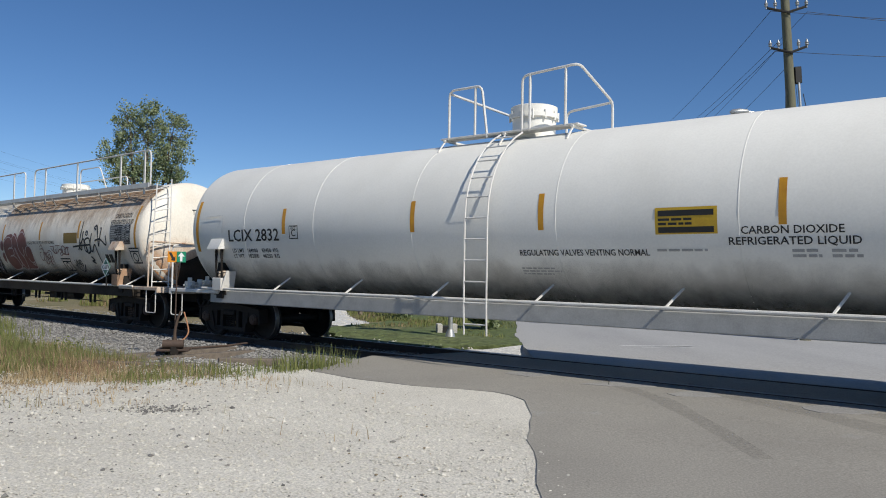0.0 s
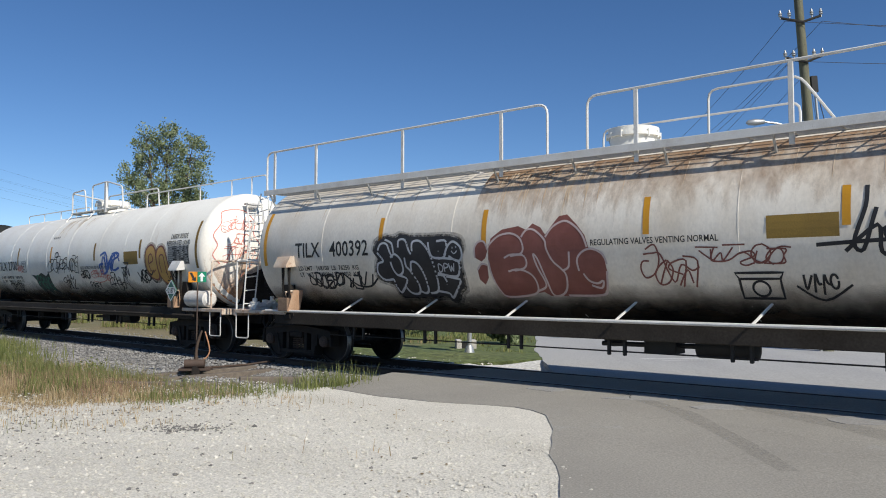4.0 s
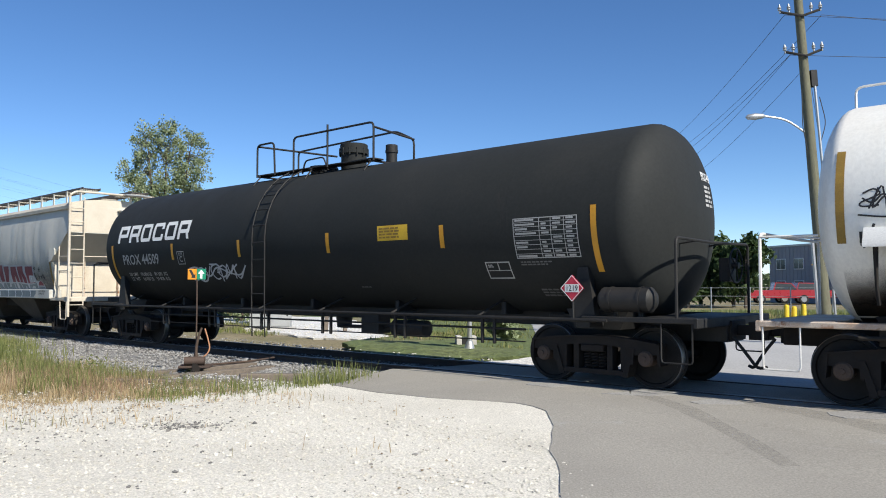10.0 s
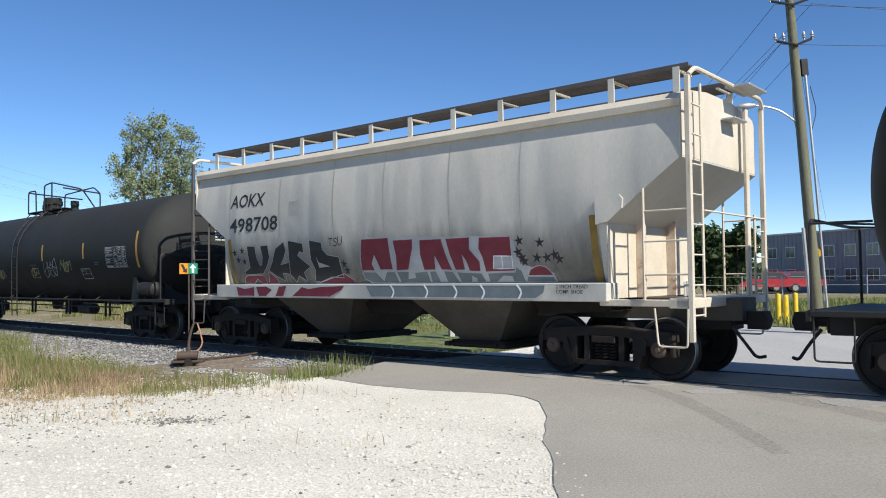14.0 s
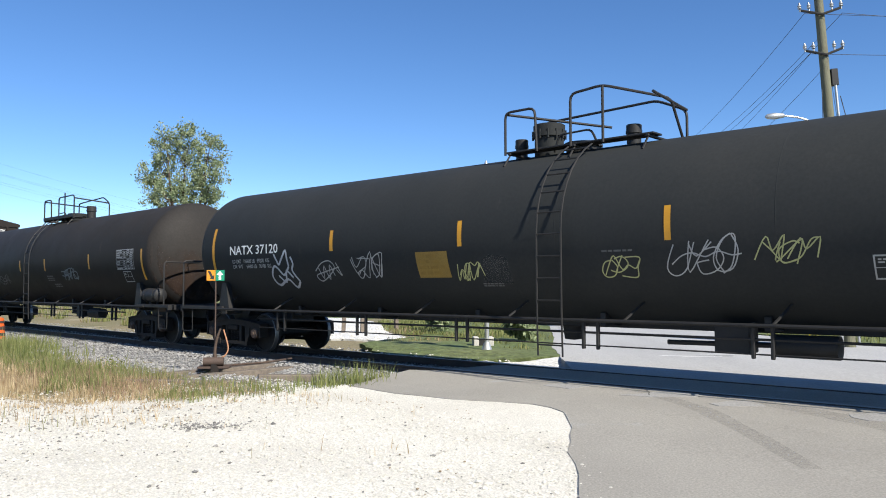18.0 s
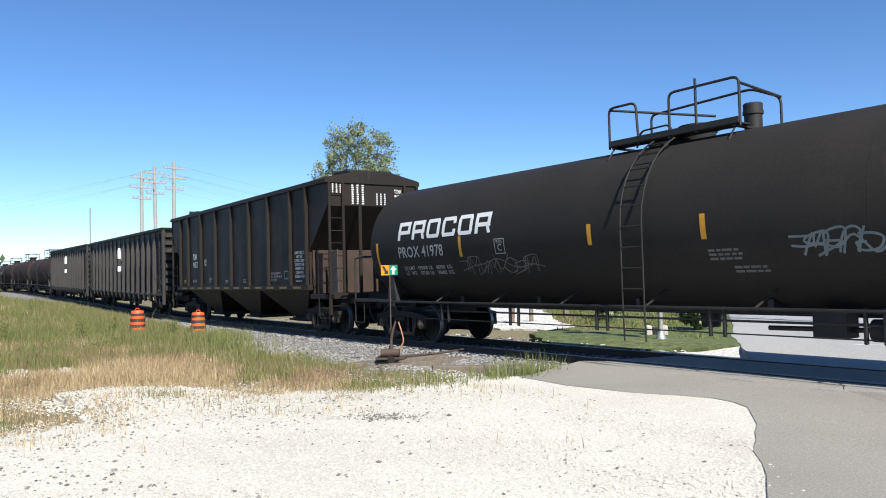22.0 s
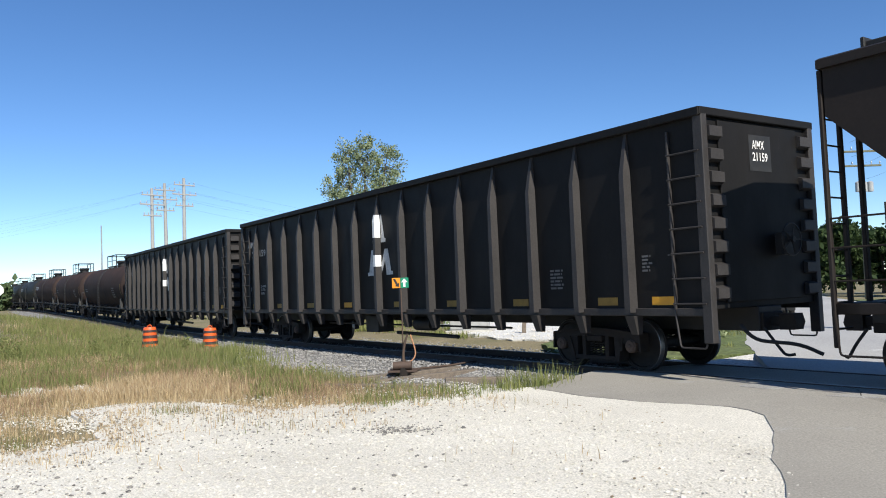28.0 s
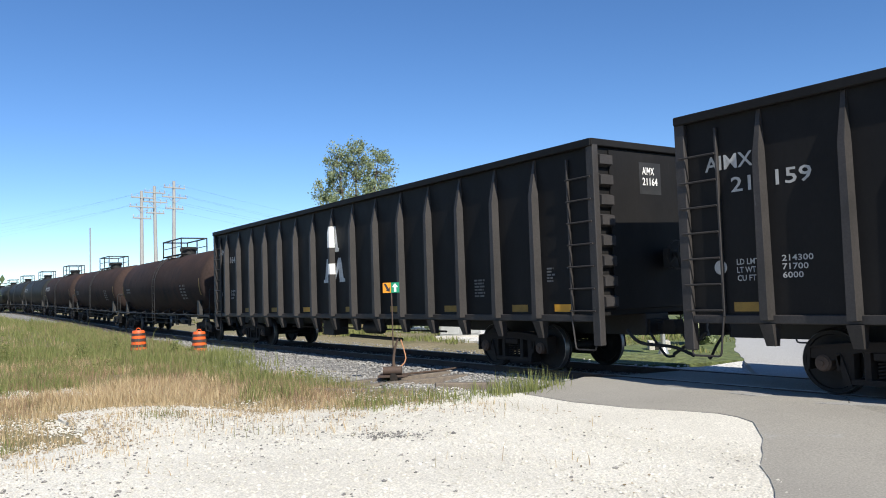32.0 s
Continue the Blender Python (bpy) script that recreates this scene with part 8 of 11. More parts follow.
glyph("spray_maroon", [(85.49, 2.24), (84.96, 2.24), (84.98, 2.07), (85.17, 1.69), (85.5, 1.68), (85.45, 1.93)])
glyph("spray_slate", [(85.5, 1.66), (85.17, 1.66), (85.22, 1.53), (85.02, 1.55), (85.02, 1.64), (84.69, 1.66), (84.65, 1.46), (85.43, 1.46)])
glyph("spray_maroon", [(84.78, 2.22), (84.23, 2.22), (84.16, 1.95), (84.06, 1.67), (84.32, 1.68), (84.44, 1.93), (84.47, 1.68), (84.76, 1.68), (84.81, 1.96)])
glyph("spray_slate", [(84.63, 1.66), (84.47, 1.66), (84.39, 1.46), (84.61, 1.46)])
glyph("spray_slate", [(84.28, 1.66), (84.06, 1.65), (83.93, 1.46), (84.22, 1.46)])
glyph("spray_maroon", [(84.13, 2.22), (83.55, 2.22), (83.58, 2.02), (83.38, 1.81), (83.4, 1.64), (83.65, 1.65), (83.7, 1.82), (83.77, 1.93), (83.75, 1.67), (83.98, 1.67), (84.07, 1.94)])
glyph("spray_slate", [(83.97, 1.64), (83.38, 1.61), (83.31, 1.46), (83.52, 1.46), (83.51, 1.52), (83.61, 1.56), (83.64, 1.46), (83.89, 1.46)])
glyph("spray_maroon", [(83.34, 2.21), (82.65, 2.2), (82.66, 1.88), (83.05, 1.89), (83.1, 1.7), (82.64, 1.68), (82.64, 1.64), (83.28, 1.63), (83.31, 1.87), (83.38, 2.02)])
glyph("spray_slate", [(83.25, 1.61), (82.64, 1.62), (82.61, 1.7), (82.5, 1.65), (82.44, 1.46), (82.7, 1.46), (82.72, 1.55), (82.9, 1.56), (83.06, 1.46), (83.23, 1.46)])
glyph("spray_maroon", [(82.38, 1.56), (82.32, 1.65), (82.22, 1.7), (82.12, 1.72), (82.01, 1.7), (81.92, 1.64), (81.87, 1.56)])
glyph("spray_slate", [(82.43, 1.46), (82.39, 1.55), (81.86, 1.54), (81.83, 1.46)])
# the sill below it
glyph("spray_maroon", [(90.53, 1.4), (90.19, 1.35), (89.84, 1.39), (89.82, 1.19), (90.45, 1.19)], 0.004)
glyph("spray_maroon", [(89.77, 1.39), (89.39, 1.4), (89.17, 1.33), (89.39, 1.19), (89.66, 1.19)], 0.004)
glyph("spray_maroon", [(88.92, 1.4), (88.66, 1.41), (88.76, 1.19), (89.05, 1.19)], 0.004)
glyph("spray_maroon", [(88.47, 1.19), (88.13, 1.39), (87.9, 1.35), (87.53, 1.39), (86.77, 1.41), (86.85, 1.32), (87.22, 1.19)], 0.004)
glyph("spray_slate", [(86.14, 1.41), (85.98, 1.2), (82.05, 1.2), (81.89, 1.29), (81.86, 1.41)], 0.004)
for q in (85.44, 84.56, 83.85, 83.22, 82.43):
    strokes("letter_outline", c, s2, [[(X(q), 1.42), (X(q - 0.09), 1.3), (X(q - 0.03), 1.19)]], 0.035, M["spray_white"], "white gap between the letters' feet", 0.008)
strokes("letter_outline", c, fl, [[(X(a), b) for a, b in ln] for ln in ([(83.05, 1.89), (82.66, 1.88), (82.67, 1.68), (83.1, 1.68), (83.05, 1.89)], [(82.88, 1.88), (82.89, 1.68)])], 0.02, M["spray_white"], "thin white box in the letter", 0.01, False)
for q, z in ((82.47, 2.12), (82.52, 1.94), (82.05, 2.08), (81.94, 1.84), (81.7, 1.81), (81.78, 1.88), (82.14, 1.84), (82.41, 1.79), (82.45, 1.85), (86.99, 1.83), (86.92, 1.7), (90.79, 2.14), (90.49, 2.18), (90.68, 1.98), (90.45, 1.94)):
    pts = []
    for i in range(10):
        rr = 0.1 if i % 2 == 0 else 0.035
        a = math.pi / 2 + i * math.pi / 5 + 0.2 * math.sin(9 * q)
        pts.append((X(q) + rr * math.cos(a), z + rr * math.sin(a)))
    decal("star", fl, [pts], M["spray_black"], c, "small sprayed star", 0.008)
tag_word(c, fl, "TSU", X(87.4), X(86.95), 2.2, 2.36, 0.018, M["spray_black"], 90, "thin black tag")
truck(c, half, "dark")
truck(c, -half, "dark")

# car 8: dark ribbed hopper
c, qc, half = car_root("hopper_car", "dark brown-black ribbed three-bay hopper car", "hopper car", 141.13, 155.45)
X = lambda q: (qc - q) * MARK
BW = 1.5
body = [(X(155.75), 1.45), (X(155.65), 2.45), (X(157.15), 3.75), (X(157.15), 4.44), (X(139.62), 4.44), (X(139.62), 3.75), (X(141.05), 2.45), (X(141.0), 1.45)]
part("body", Geo().prism(body, -BW, BW), M["brown_hopper"], c)
g = Geo()
arch = [(-BW - 0.09, 4.4), (-BW - 0.09, 4.52), (-BW, 4.56), (-0.6, 4.76), (0.6, 4.76), (BW, 4.56), (BW + 0.09, 4.52), (BW + 0.09, 4.4)]
k = len(arch)
g.add([(x, y, z) for x in (X(157.2), X(139.57)) for y, z in arch], [(j, (j + 1) % k, k + (j + 1) % k, k + j) for j in range(k)] + [tuple(range(k)), tuple(range(k, 2 * k))])
part("roof", g, M["brown_hopper"], c, "low ridged roof with a heavy eave")
for q in (140.3, 156.4):
    g = Geo().box(X(q) - 0.45, X(q) + 0.45, -0.75, 0.75, 4.76, 4.84).box(X(q) - 0.5, X(q) - 0.44, -0.8, 0.8, 4.6, 4.9)
    part("roof_platform", g, M["black_steel"], c)
for q in np.linspace(142, 154.6, 9):
    part("roof_hatch", Geo().box(X(q) - 0.5, X(q) + 0.5, -0.4, 0.4, 4.74, 4.82), M["black_steel"], c)
rib = Geo()
for q in (141.14, 142.47, 144.46, 146.4, 148.45, 150.42, 152.41, 154.37, 155.62):
    r_ = Geo().prism([(X(q) - 0.05, 1.46), (X(q) + 0.05, 1.46), (X(q) + 0.05, 4.4), (X(q) - 0.05, 4.4)], -BW - 0.1, -BW - 0.002)
    part("rib", r_, M["brown_hopper"], c)
    r_ = Geo().prism([(X(q) - 0.05, 1.46), (X(q) + 0.05, 1.46), (X(q) + 0.05, 4.4), (X(q) - 0.05, 4.4)], BW + 0.002, BW + 0.1)
    part("rib", r_, M["brown_hopper"], c)
g = Geo()
for s_ in (-1, 1):
    g.box(X(155.9), X(140.95), s_ * (BW + 0.1), s_ * (BW - 0.12), 1.3, 1.46)
part("side_sill", g, M["brown_hopper"], c)
for q in (143.6, 148.0, 152.6):
    x = X(q)
    vs = [(x - 2.1, -1.4, 1.35), (x + 2.1, -1.4, 1.35), (x + 2.1, 1.4, 1.35), (x - 2.1, 1.4, 1.35), (x - 0.45, -0.75, 0.4), (x + 0.45, -0.75, 0.4), (x + 0.45, 0.75, 0.4), (x - 0.45, 0.75, 0.4)]
    g = Geo().add(vs, [(0, 1, 5, 4), (1, 2, 6, 5), (2, 3, 7, 6), (3, 0, 4, 7), (4, 5, 6, 7), (3, 2, 1, 0)])
    bay = part("hopper_bay", g, M["brown_hopper"], c, "sloping discharge bay")
    part("outlet_gate", Geo().box(x - 0.6, x + 0.6, -0.8, 0.8, 0.28, 0.41).box(x - 0.65, x + 0.65, -0.9, -0.8, 0.3, 0.36), M["truck"], bay)
part("centre_sill", Geo().box(X(157.3), X(139.4), -0.3, 0.3, 0.86, 1.2), M["black_steel"], c)
for d, qe, qi in ((1, 139.5, 141.0), (-1, 157.25, 155.7)):
    x, xi = X(qe), X(qi)
    part("end_sill", Geo().box(x - d * 0.4, x, -1.5, 1.5, 1.05, 1.2).box(xi, x, -1.5, -1.38, 1.05, 1.2).box(xi, x, 1.38, 1.5, 1.05, 1.2), M["brown_hopper"], c)
    for y, mt in ((-1.3, "red_oxide"), (1.3, "grey_steel")):
        far = 0.5 if d > 0 else 0.1
        g = Geo().sheet([(xi - d * 0.25, y, 1.2), (xi + d * far, y, 1.2), (xi + d * far, y, 2.4), (xi - d * 0.1, y, 2.4)], 0.02)
        part("end_panel", g, M[mt], c, "red-oxide panel below the slope sheet" if mt == "red_oxide" else "grey panel below the slope sheet")
    if d > 0:
        part("end_panel", Geo().sheet([(xi + d * 0.45, -1.05, 1.2), (xi + d * 0.95, -1.05, 1.2), (xi + d * 0.95, -1.05, 2.5), (xi + d * 0.45, -1.05, 2.4)], 0.02), M["grey_steel"], c)
    part("bolster_web", Geo().box(xi - d * 0.02, xi + d * 0.02, -1.4, 1.4, 1.2, 2.5), M["red_oxide"], c, "red-oxide web plate")
    for s_ in (-1, 1):
        g = Geo()
        for yy in (1.48, 1.04):
            g.box(x - d * 0.07, x - d * 0.01, s_ * yy - 0.04, s_ * yy + 0.04, 0.6 if yy > 1.2 else 1.1, 4.4)
        for z in np.arange(0.85, 4.2, 0.36):
            g.tube([(x - d * 0.04, s_ * 1.48, z), (x - d * 0.04, s_ * 1.04, z)], 0.015, 6)
        part("end_ladder", g, M["brown_hopper"], c, "dark end ladder")
        g = Geo().tube(bend([(x - d * 0.75, s_ * 1.52, 1.1), (x - d * 0.7, s_ * 1.52, 0.5), (x - d * 0.1, s_ * 1.52, 0.5), (x - d * 0.05, s_ * 1.52, 1.1)], 0.05, 2), 0.016, 6)
        for z in (1.5, 1.95, 2.35):
            g.tube([(x - d * 0.8, s_ * 1.5, z), (x - d * 0.05, s_ * 1.5, z)], 0.014, 6)
        g.tube([(x - d * 0.8, s_ * 1.5, 1.1), (x - d * 0.8, s_ * 1.5, 2.5)], 0.018, 6)
        part("corner_grab", g, M["brown_hopper"], c)
    g = Geo()
    for y in (-0.5, 0.5):
        g.box(x - d * 0.07, x - d * 0.01, y - 0.05, y + 0.05, 1.1, 3.8)
    part("end_post", g, M["brown_hopper"], c)
    coupler(c, x, d)
brake_wheel(c, X(139.42), 1, 1.9, M["black_steel"], 0.2)
g = Geo().lathe([(-0.4, 0.02), (-0.38, 0.15), (0.38, 0.15), (0.4, 0.02)], 16, "y", (X(139.9), 0.6, 1.75)).box(X(139.9) - 0.1, X(139.9) + 0.1, 0.3, 0.9, 1.2, 1.62)
part("brake_cylinder", g, M["red_oxide"], c)
fl = Side(flat=-BW)
text(c, fl, "TCMX\n96317", X(153.75), 2.58, 0.24, M["white_paint"], 0.75)
plate_box(c, fl, X(151.95), 2.42, "white_paint", 0.24)
text(c, fl, "EXW 10-8 EXH 7-9\nEW  9-3   EH 14-10\nCU FT 4727", X(144.3), 1.82, 0.075, M["grey_paint"], 0.95)
text(c, fl, "SHARP OBJECTS\nMUST NOT\nCONTACT LINING\nDO NOT STEAM\nINTERIOR OR\nCLEAN WITH\nBOILING WATER", X(141.8), 2.42, 0.085, M["white_paint"], 0.85, align="CENTER")
decal("inspection_box", fl, frame_poly(X(143.1), X(142.5), 1.66, 1.92, 0.02) + [rect(X(142.8), X(142.78), 1.66, 1.92)], M["grey_paint"], c, "stencilled inspection box")
decal("small_print", fl, bars(X(151.4), X(150.95), 1.6, 1.8, 4, 3) + bars(X(149.3), X(148.8), 1.55, 1.7, 3, 4) + bars(X(147.2), X(146.7), 1.55, 1.7, 3, 5) + bars(X(153.8), X(153.1), 1.62, 1.75, 2, 6, 2)
      + bars(X(142.1), X(141.5), 1.55, 1.62, 1, 6), M["grey_paint"], c, "small stencilled print")
s2 = Side(flat=-BW - 0.1)
for q in np.linspace(154.8, 141.8, 12):
    decal("reflector", s2, [rect(X(q) - 0.3, X(q) + 0.3, 1.36, 1.42)], M["dull_reflector"], c, "dull amber reflective strip")
decal("reflector", fl, [rect(X(155.2), X(154.9), 1.6, 1.75)], M["reflector"], c, "amber reflective square")
eside = EndSide(X(139.62))
decal("end_print", eside, bars(-1.35, -0.98, 4.1, 4.38, 5, 3, 3, 0.45) + bars(-0.72, -0.22, 3.78, 4.38, 9, 4, 3, 0.45) + bars(0.1, 0.5, 3.78, 4.14, 6, 5, 3, 0.4), M["white_paint"], c, "rows of white stencilled print on the end")
text(c, eside, "TCMX\n96317", 0.72, 4.16, 0.11, M["white_paint"], 0.34)
truck(c, half, "rusty")
truck(c, -half, "dark")


# cars 9 and 10: high-sided gondolas
def gondola(q_front, label, number):
    qb0, qb1 = q_front, q_front + 22.1
    c, qc, half = car_root("gondola_car", label, "gondola car", qb0 + 3.2, qb1 - 3.1)
    X = lambda q: (qc - q) * MARK
    W, zb, zt = 1.46, 1.12, 4.22
    xr, xf = X(qb1), X(qb0)
    g = Geo()
    for s_ in (-1, 1):
        g.box(xr + 0.05, xf - 0.05, s_ * W, s_ * (W - 0.02), zb, zt - 0.02)
    part("side_sheet", g, M["gondola"], c, "dark painted side sheets")
    part("floor_plate", Geo().box(xr + 0.1, xf - 0.1, -W + 0.02, W - 0.02, zb, zb + 0.08), M["gondola"], c)
    g = Geo()
    for s_ in (-1, 1):
        g.box(xr, xf, s_ * (W - 0.06), s_ * (W + 0.12), zt - 0.06, zt + 0.08)
    for x0, x1 in ((xf - 0.14, xf + 0.02), (xr - 0.02, xr + 0.14)):
        g.box(x0, x1, -W - 0.1, W + 0.1, zt - 0.05, zt + 0.079)
    part("top_chord", g, M["gondola"], c)
    g = Geo()
    for s_ in (-1, 1):
        g.box(xr, xf, s_ * (W - 0.05), s_ * (W + 0.05), zb - 0.1, zb + 0.03)
    part("side_sill", g, M["gondola_rib"], c)
    ribs = [qb0 + 1.75] + [qb0 + 1.75 + 1.344 * (i + 1) for i in range(14)]
    for q in ribs:
        x = X(q)
        for s_ in (-1, 1):
            vs = []
            for z, dpt, hw in ((zt - 0.06, 0.012, 0.04), (3.45, 0.16, 0.065), (zb - 0.04, 0.17, 0.085)):
                vs += [(x - hw, s_ * W, z), (x + hw, s_ * W, z), (x + hw * 0.75, s_ * (W + dpt), z), (x - hw * 0.75, s_ * (W + dpt), z)]
            fs = []
            for i in range(2):
                for j in range(4):
                    fs.append((i * 4 + j, i * 4 + (j + 1) % 4, (i + 1) * 4 + (j + 1) % 4, (i + 1) * 4 + j))
            g = Geo().add(vs, fs + [(0, 1, 2, 3), (8, 9, 10, 11)])
            g.add([(x - 0.1, s_ * (W + 0.13), zb - 0.1), (x + 0.1, s_ * (W + 0.13), zb - 0.1), (x + 0.07, s_ * (W + 0.02), zb - 0.42), (x - 0.07, s_ * (W + 0.02), zb - 0.42),
                   (x - 0.1, s_ * (W - 0.1), zb - 0.1), (x + 0.1, s_ * (W - 0.1), zb - 0.1), (x + 0.07, s_ * (W - 0.1), zb - 0.42), (x - 0.07, s_ * (W - 0.1), zb - 0.42)],
                  [(0, 1, 2, 3), (4, 5, 6, 7), (0, 1, 5, 4), (2, 3, 7, 6), (1, 2, 6, 5), (0, 3, 7, 4)])
            part("rib", g, M["gondola_rib"], c, "scuffed pressed-steel side post")
    for d, x in ((1, xf), (-1, xr)):
        g = Geo().box(x - d * 0.1, x - d * 0.06, -W, W, zb, zt - 0.05)
        part("end_sheet", g, M["gondola"], c)
        for i, z in enumerate(np.linspace(zb + 0.25, zt - 0.3, 8)):
            for y0, y1 in ((-W + 0.06, -1.08), (1.08, W - 0.06)):
                g = Geo().prism([(x - d * 0.06, z - 0.12), (x + d * 0.06, z - 0.08), (x + d * 0.06, z + 0.08), (x - d * 0.06, z + 0.12)], y0, y1)
                part("end_rib", g, M["gondola_rib"], c, "pressed end rib")
        part("end_panel", Geo().box(x - d * 0.06, x - d * 0.02, -1.08, 1.08, zb + 0.1, zt - 0.1), M["gondola"], c)
        for s_ in (-1, 1):
            g = Geo().box(x - d * 0.16, x + d * 0.02, s_ * (W - 0.06), s_ * (W + 0.08), 0.6, zt - 0.02)
            part("corner_post", g, M["gondola_rib"], c)
            g = Geo()
            g.box(x - d * 0.72, x - d * 0.68, s_ * W, s_ * (W + 0.06), zb, zt - 0.2)
            lad = part("side_ladder", g, M["gondola_rib"], c, "corner ladder stile")
            for z in np.arange(zb + 0.1, zt - 0.3, 0.4):
                part("rung", Geo().tube([(x - d * 0.7, s_ * (W + 0.09), z), (x - d * 0.06, s_ * (W + 0.1), z)], 0.016, 6), M["gondola_rib"], lad)
            g = Geo()
            g.tube(bend([(x - d * 0.7, s_ * (W + 0.06), zb), (x - d * 0.62, s_ * (W + 0.06), 0.52), (x - d * 0.12, s_ * (W + 0.06), 0.52), (x - d * 0.08, s_ * (W + 0.06), zb)], 0.05, 2), 0.016, 6)
            part("sill_step", g, M["gondola_rib"], c, "bent sill step")
        coupler(c, x, d)
        g = Geo().tube(bend([(x + d * 0.05, -0.9, 0.85), (x + d * 0.3, -0.9, 0.62), (x + d * 0.8, -0.5, 0.55), (x + d * 1.1, -0.4, 0.4)], 0.2, 4), 0.03, 6)
        part("brake_pipe", g, M["rubber"], c)
        part("centre_sill", Geo().box(x, x - d * 5.5, -0.32, 0.32, 0.72, zb), M["black_steel"], c)
    part("belly_sill", Geo().box(xr + 5.4, xf - 5.4, -0.3, 0.3, 0.78, zb), M["black_steel"], c)
    g = Geo().lathe([(-0.4, 0.02), (-0.38, 0.17), (0.38, 0.17), (0.4, 0.02)], 16, "x", (1.2, -0.9, 0.75)).box(-1.6, -0.9, -1.1, -0.6, 0.5, 0.95).tube([(-4.5, -0.8, 0.7), (4.5, -0.8, 0.7)], 0.025, 6)
    g.tube([(-0.2, -0.9, 0.5), (2.6, -0.9, 0.46)], 0.05, 6)
    part("brake_gear", g, M["black_steel"], c, "brake cylinder and rods under the floor")
    brake_wheel(c, xf + 0.24, 1, 2.2, M["black_steel"], 0.35)
    fl = Side(flat=-W)
    n0, n1 = number
    text(c, fl, "AIMX", X(qb1 - 0.51), 3.36, 0.22, M["grey_paint"], 0.88)
    text(c, fl, n0, X(qb1 - 0.98), 3.0, 0.22, M["grey_paint"], 0.36)
    text(c, fl, n1, X(qb1 - 1.76), 3.02, 0.22, M["grey_paint"], 0.58)
    text(c, fl, "LD LMT\nLT WT\nCU FT", X(qb1 - 1.01), 1.9, 0.085, M["grey_paint"], 0.4)
    text(c, fl, "214300\n71700\n6000", X(qb1 - 1.79), 1.92, 0.085, M["grey_paint"], 0.5)
    for k_, q in enumerate((qb0 + 1.05, qb0 + 2.4, qb0 + 5.0, qb0 + 7.6, qb0 + 10.2, qb1 - 8.9, qb1 - 6.2, qb1 - 3.6, qb1 - 1.18)):
        decal("reflector", fl, [rect(X(q) - 0.24, X(q) + 0.24, 1.2, 1.34)], M["reflector" if k_ in (0, 5) else "dull_reflector"], c, "amber reflective strip")
    ring = [(X(qb1 - 0.71) + 0.11 * math.cos(a), 1.87 + 0.11 * math.sin(a)) for a in np.linspace(0, math.tau, 17)[:-1]]
    decal("round_mark", fl, [ring], M["grey_paint"], c, "round stencilled mark")
    decal("small_print", fl, bars(X(qb0 + 1.5), X(qb0 + 1.2), 1.75, 2.05, 5, 3) + bars(X(qb0 + 0.9), X(qb0 + 0.6), 2.0, 2.03, 1, 4) + bars(X(qb0 + 4.0), X(qb0 + 3.5), 1.5, 1.9, 6, 5), M["faint_paint"], c, "small stencilled print")
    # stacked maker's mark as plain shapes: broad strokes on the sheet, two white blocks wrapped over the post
    lx = X(qb0 + 1.75 + 1.344 * 7)
    # one white paint: greyed for shade on the sheet, full white on the post
    white, worn = M["white_paint"], M["worn_mark"]
    for d in (-1, 1):
        decal("maker_mark", fl, [[(lx + d * 0.34, 2.9), (lx + d * 0.09, 2.9), (lx + d * 0.09, 3.0), (lx + d * 0.13, 3.0), (lx + d * 0.09, 3.63), (lx + d * 0.16, 3.63), (lx + d * 0.28, 3.0), (lx + d * 0.34, 3.0)]],
              worn, c, "tall worn white shape of a stacked maker's mark", 0.004)
        decal("maker_mark", fl, [[(lx + d * 0.66, 2.04), (lx + d * 0.33, 2.04), (lx + d * 0.33, 2.13), (lx + d * 0.28, 2.42), (lx + d * 0.09, 2.1), (lx + d * 0.09, 2.3), (lx + d * 0.27, 2.72), (lx + d * 0.44, 2.72),
                                  (lx + d * 0.58, 2.13), (lx + d * 0.66, 2.13)]], worn, c, "broad worn white shape of a stacked maker's mark", 0.004)
    decal("maker_mark", fl, [[(lx - 0.30, 2.6), (lx - 0.19, 2.6), (lx - 0.21, 2.65), (lx - 0.21, 2.78), (lx - 0.19, 2.83), (lx - 0.30, 2.83), (lx - 0.27, 2.78), (lx - 0.27, 2.65)]], worn, c, "narrow worn white shape of a stacked maker's mark", 0.006)
    for z0, z1 in ((3.03, 3.63), (2.27, 2.57)):
        vs = []
        for z in (z0, min(z1, 3.45), z1):
            dp = np.interp(z, (zb - 0.04, 3.45, zt - 0.06), (0.17, 0.16, 0.012)) + 0.004
            hw = np.interp(z, (zb - 0.04, 3.45, zt - 0.06), (0.085, 0.065, 0.04)) + 0.004
            vs += [(lx - hw, -W - 0.002, z), (lx - hw * 0.76, -W - dp, z), (lx + hw * 0.76, -W - dp, z), (lx + hw, -W - 0.002, z)]
        part("maker_mark", Geo().add(vs, [(i * 4 + j, i * 4 + j + 1, i * 4 + j + 5, i * 4 + j + 4) for i in range(2 if z1 > 3.45 else 1) for j in range(3)]), white, c, "white block painted over the post", False)
    es = EndSide(xf - 0.02)
    decal("number_panel", es, [rect(-0.3, 0.3, 3.35, 3.95)], M["black_paint"], c, "black number panel")
    text(c, es, "AIMX\n" + n0 + n1, -0.22, 3.72, 0.14, M["white_paint"], 0.45, lift=0.012)
    truck(c, half, "dark")
    truck(c, -half, "dark")


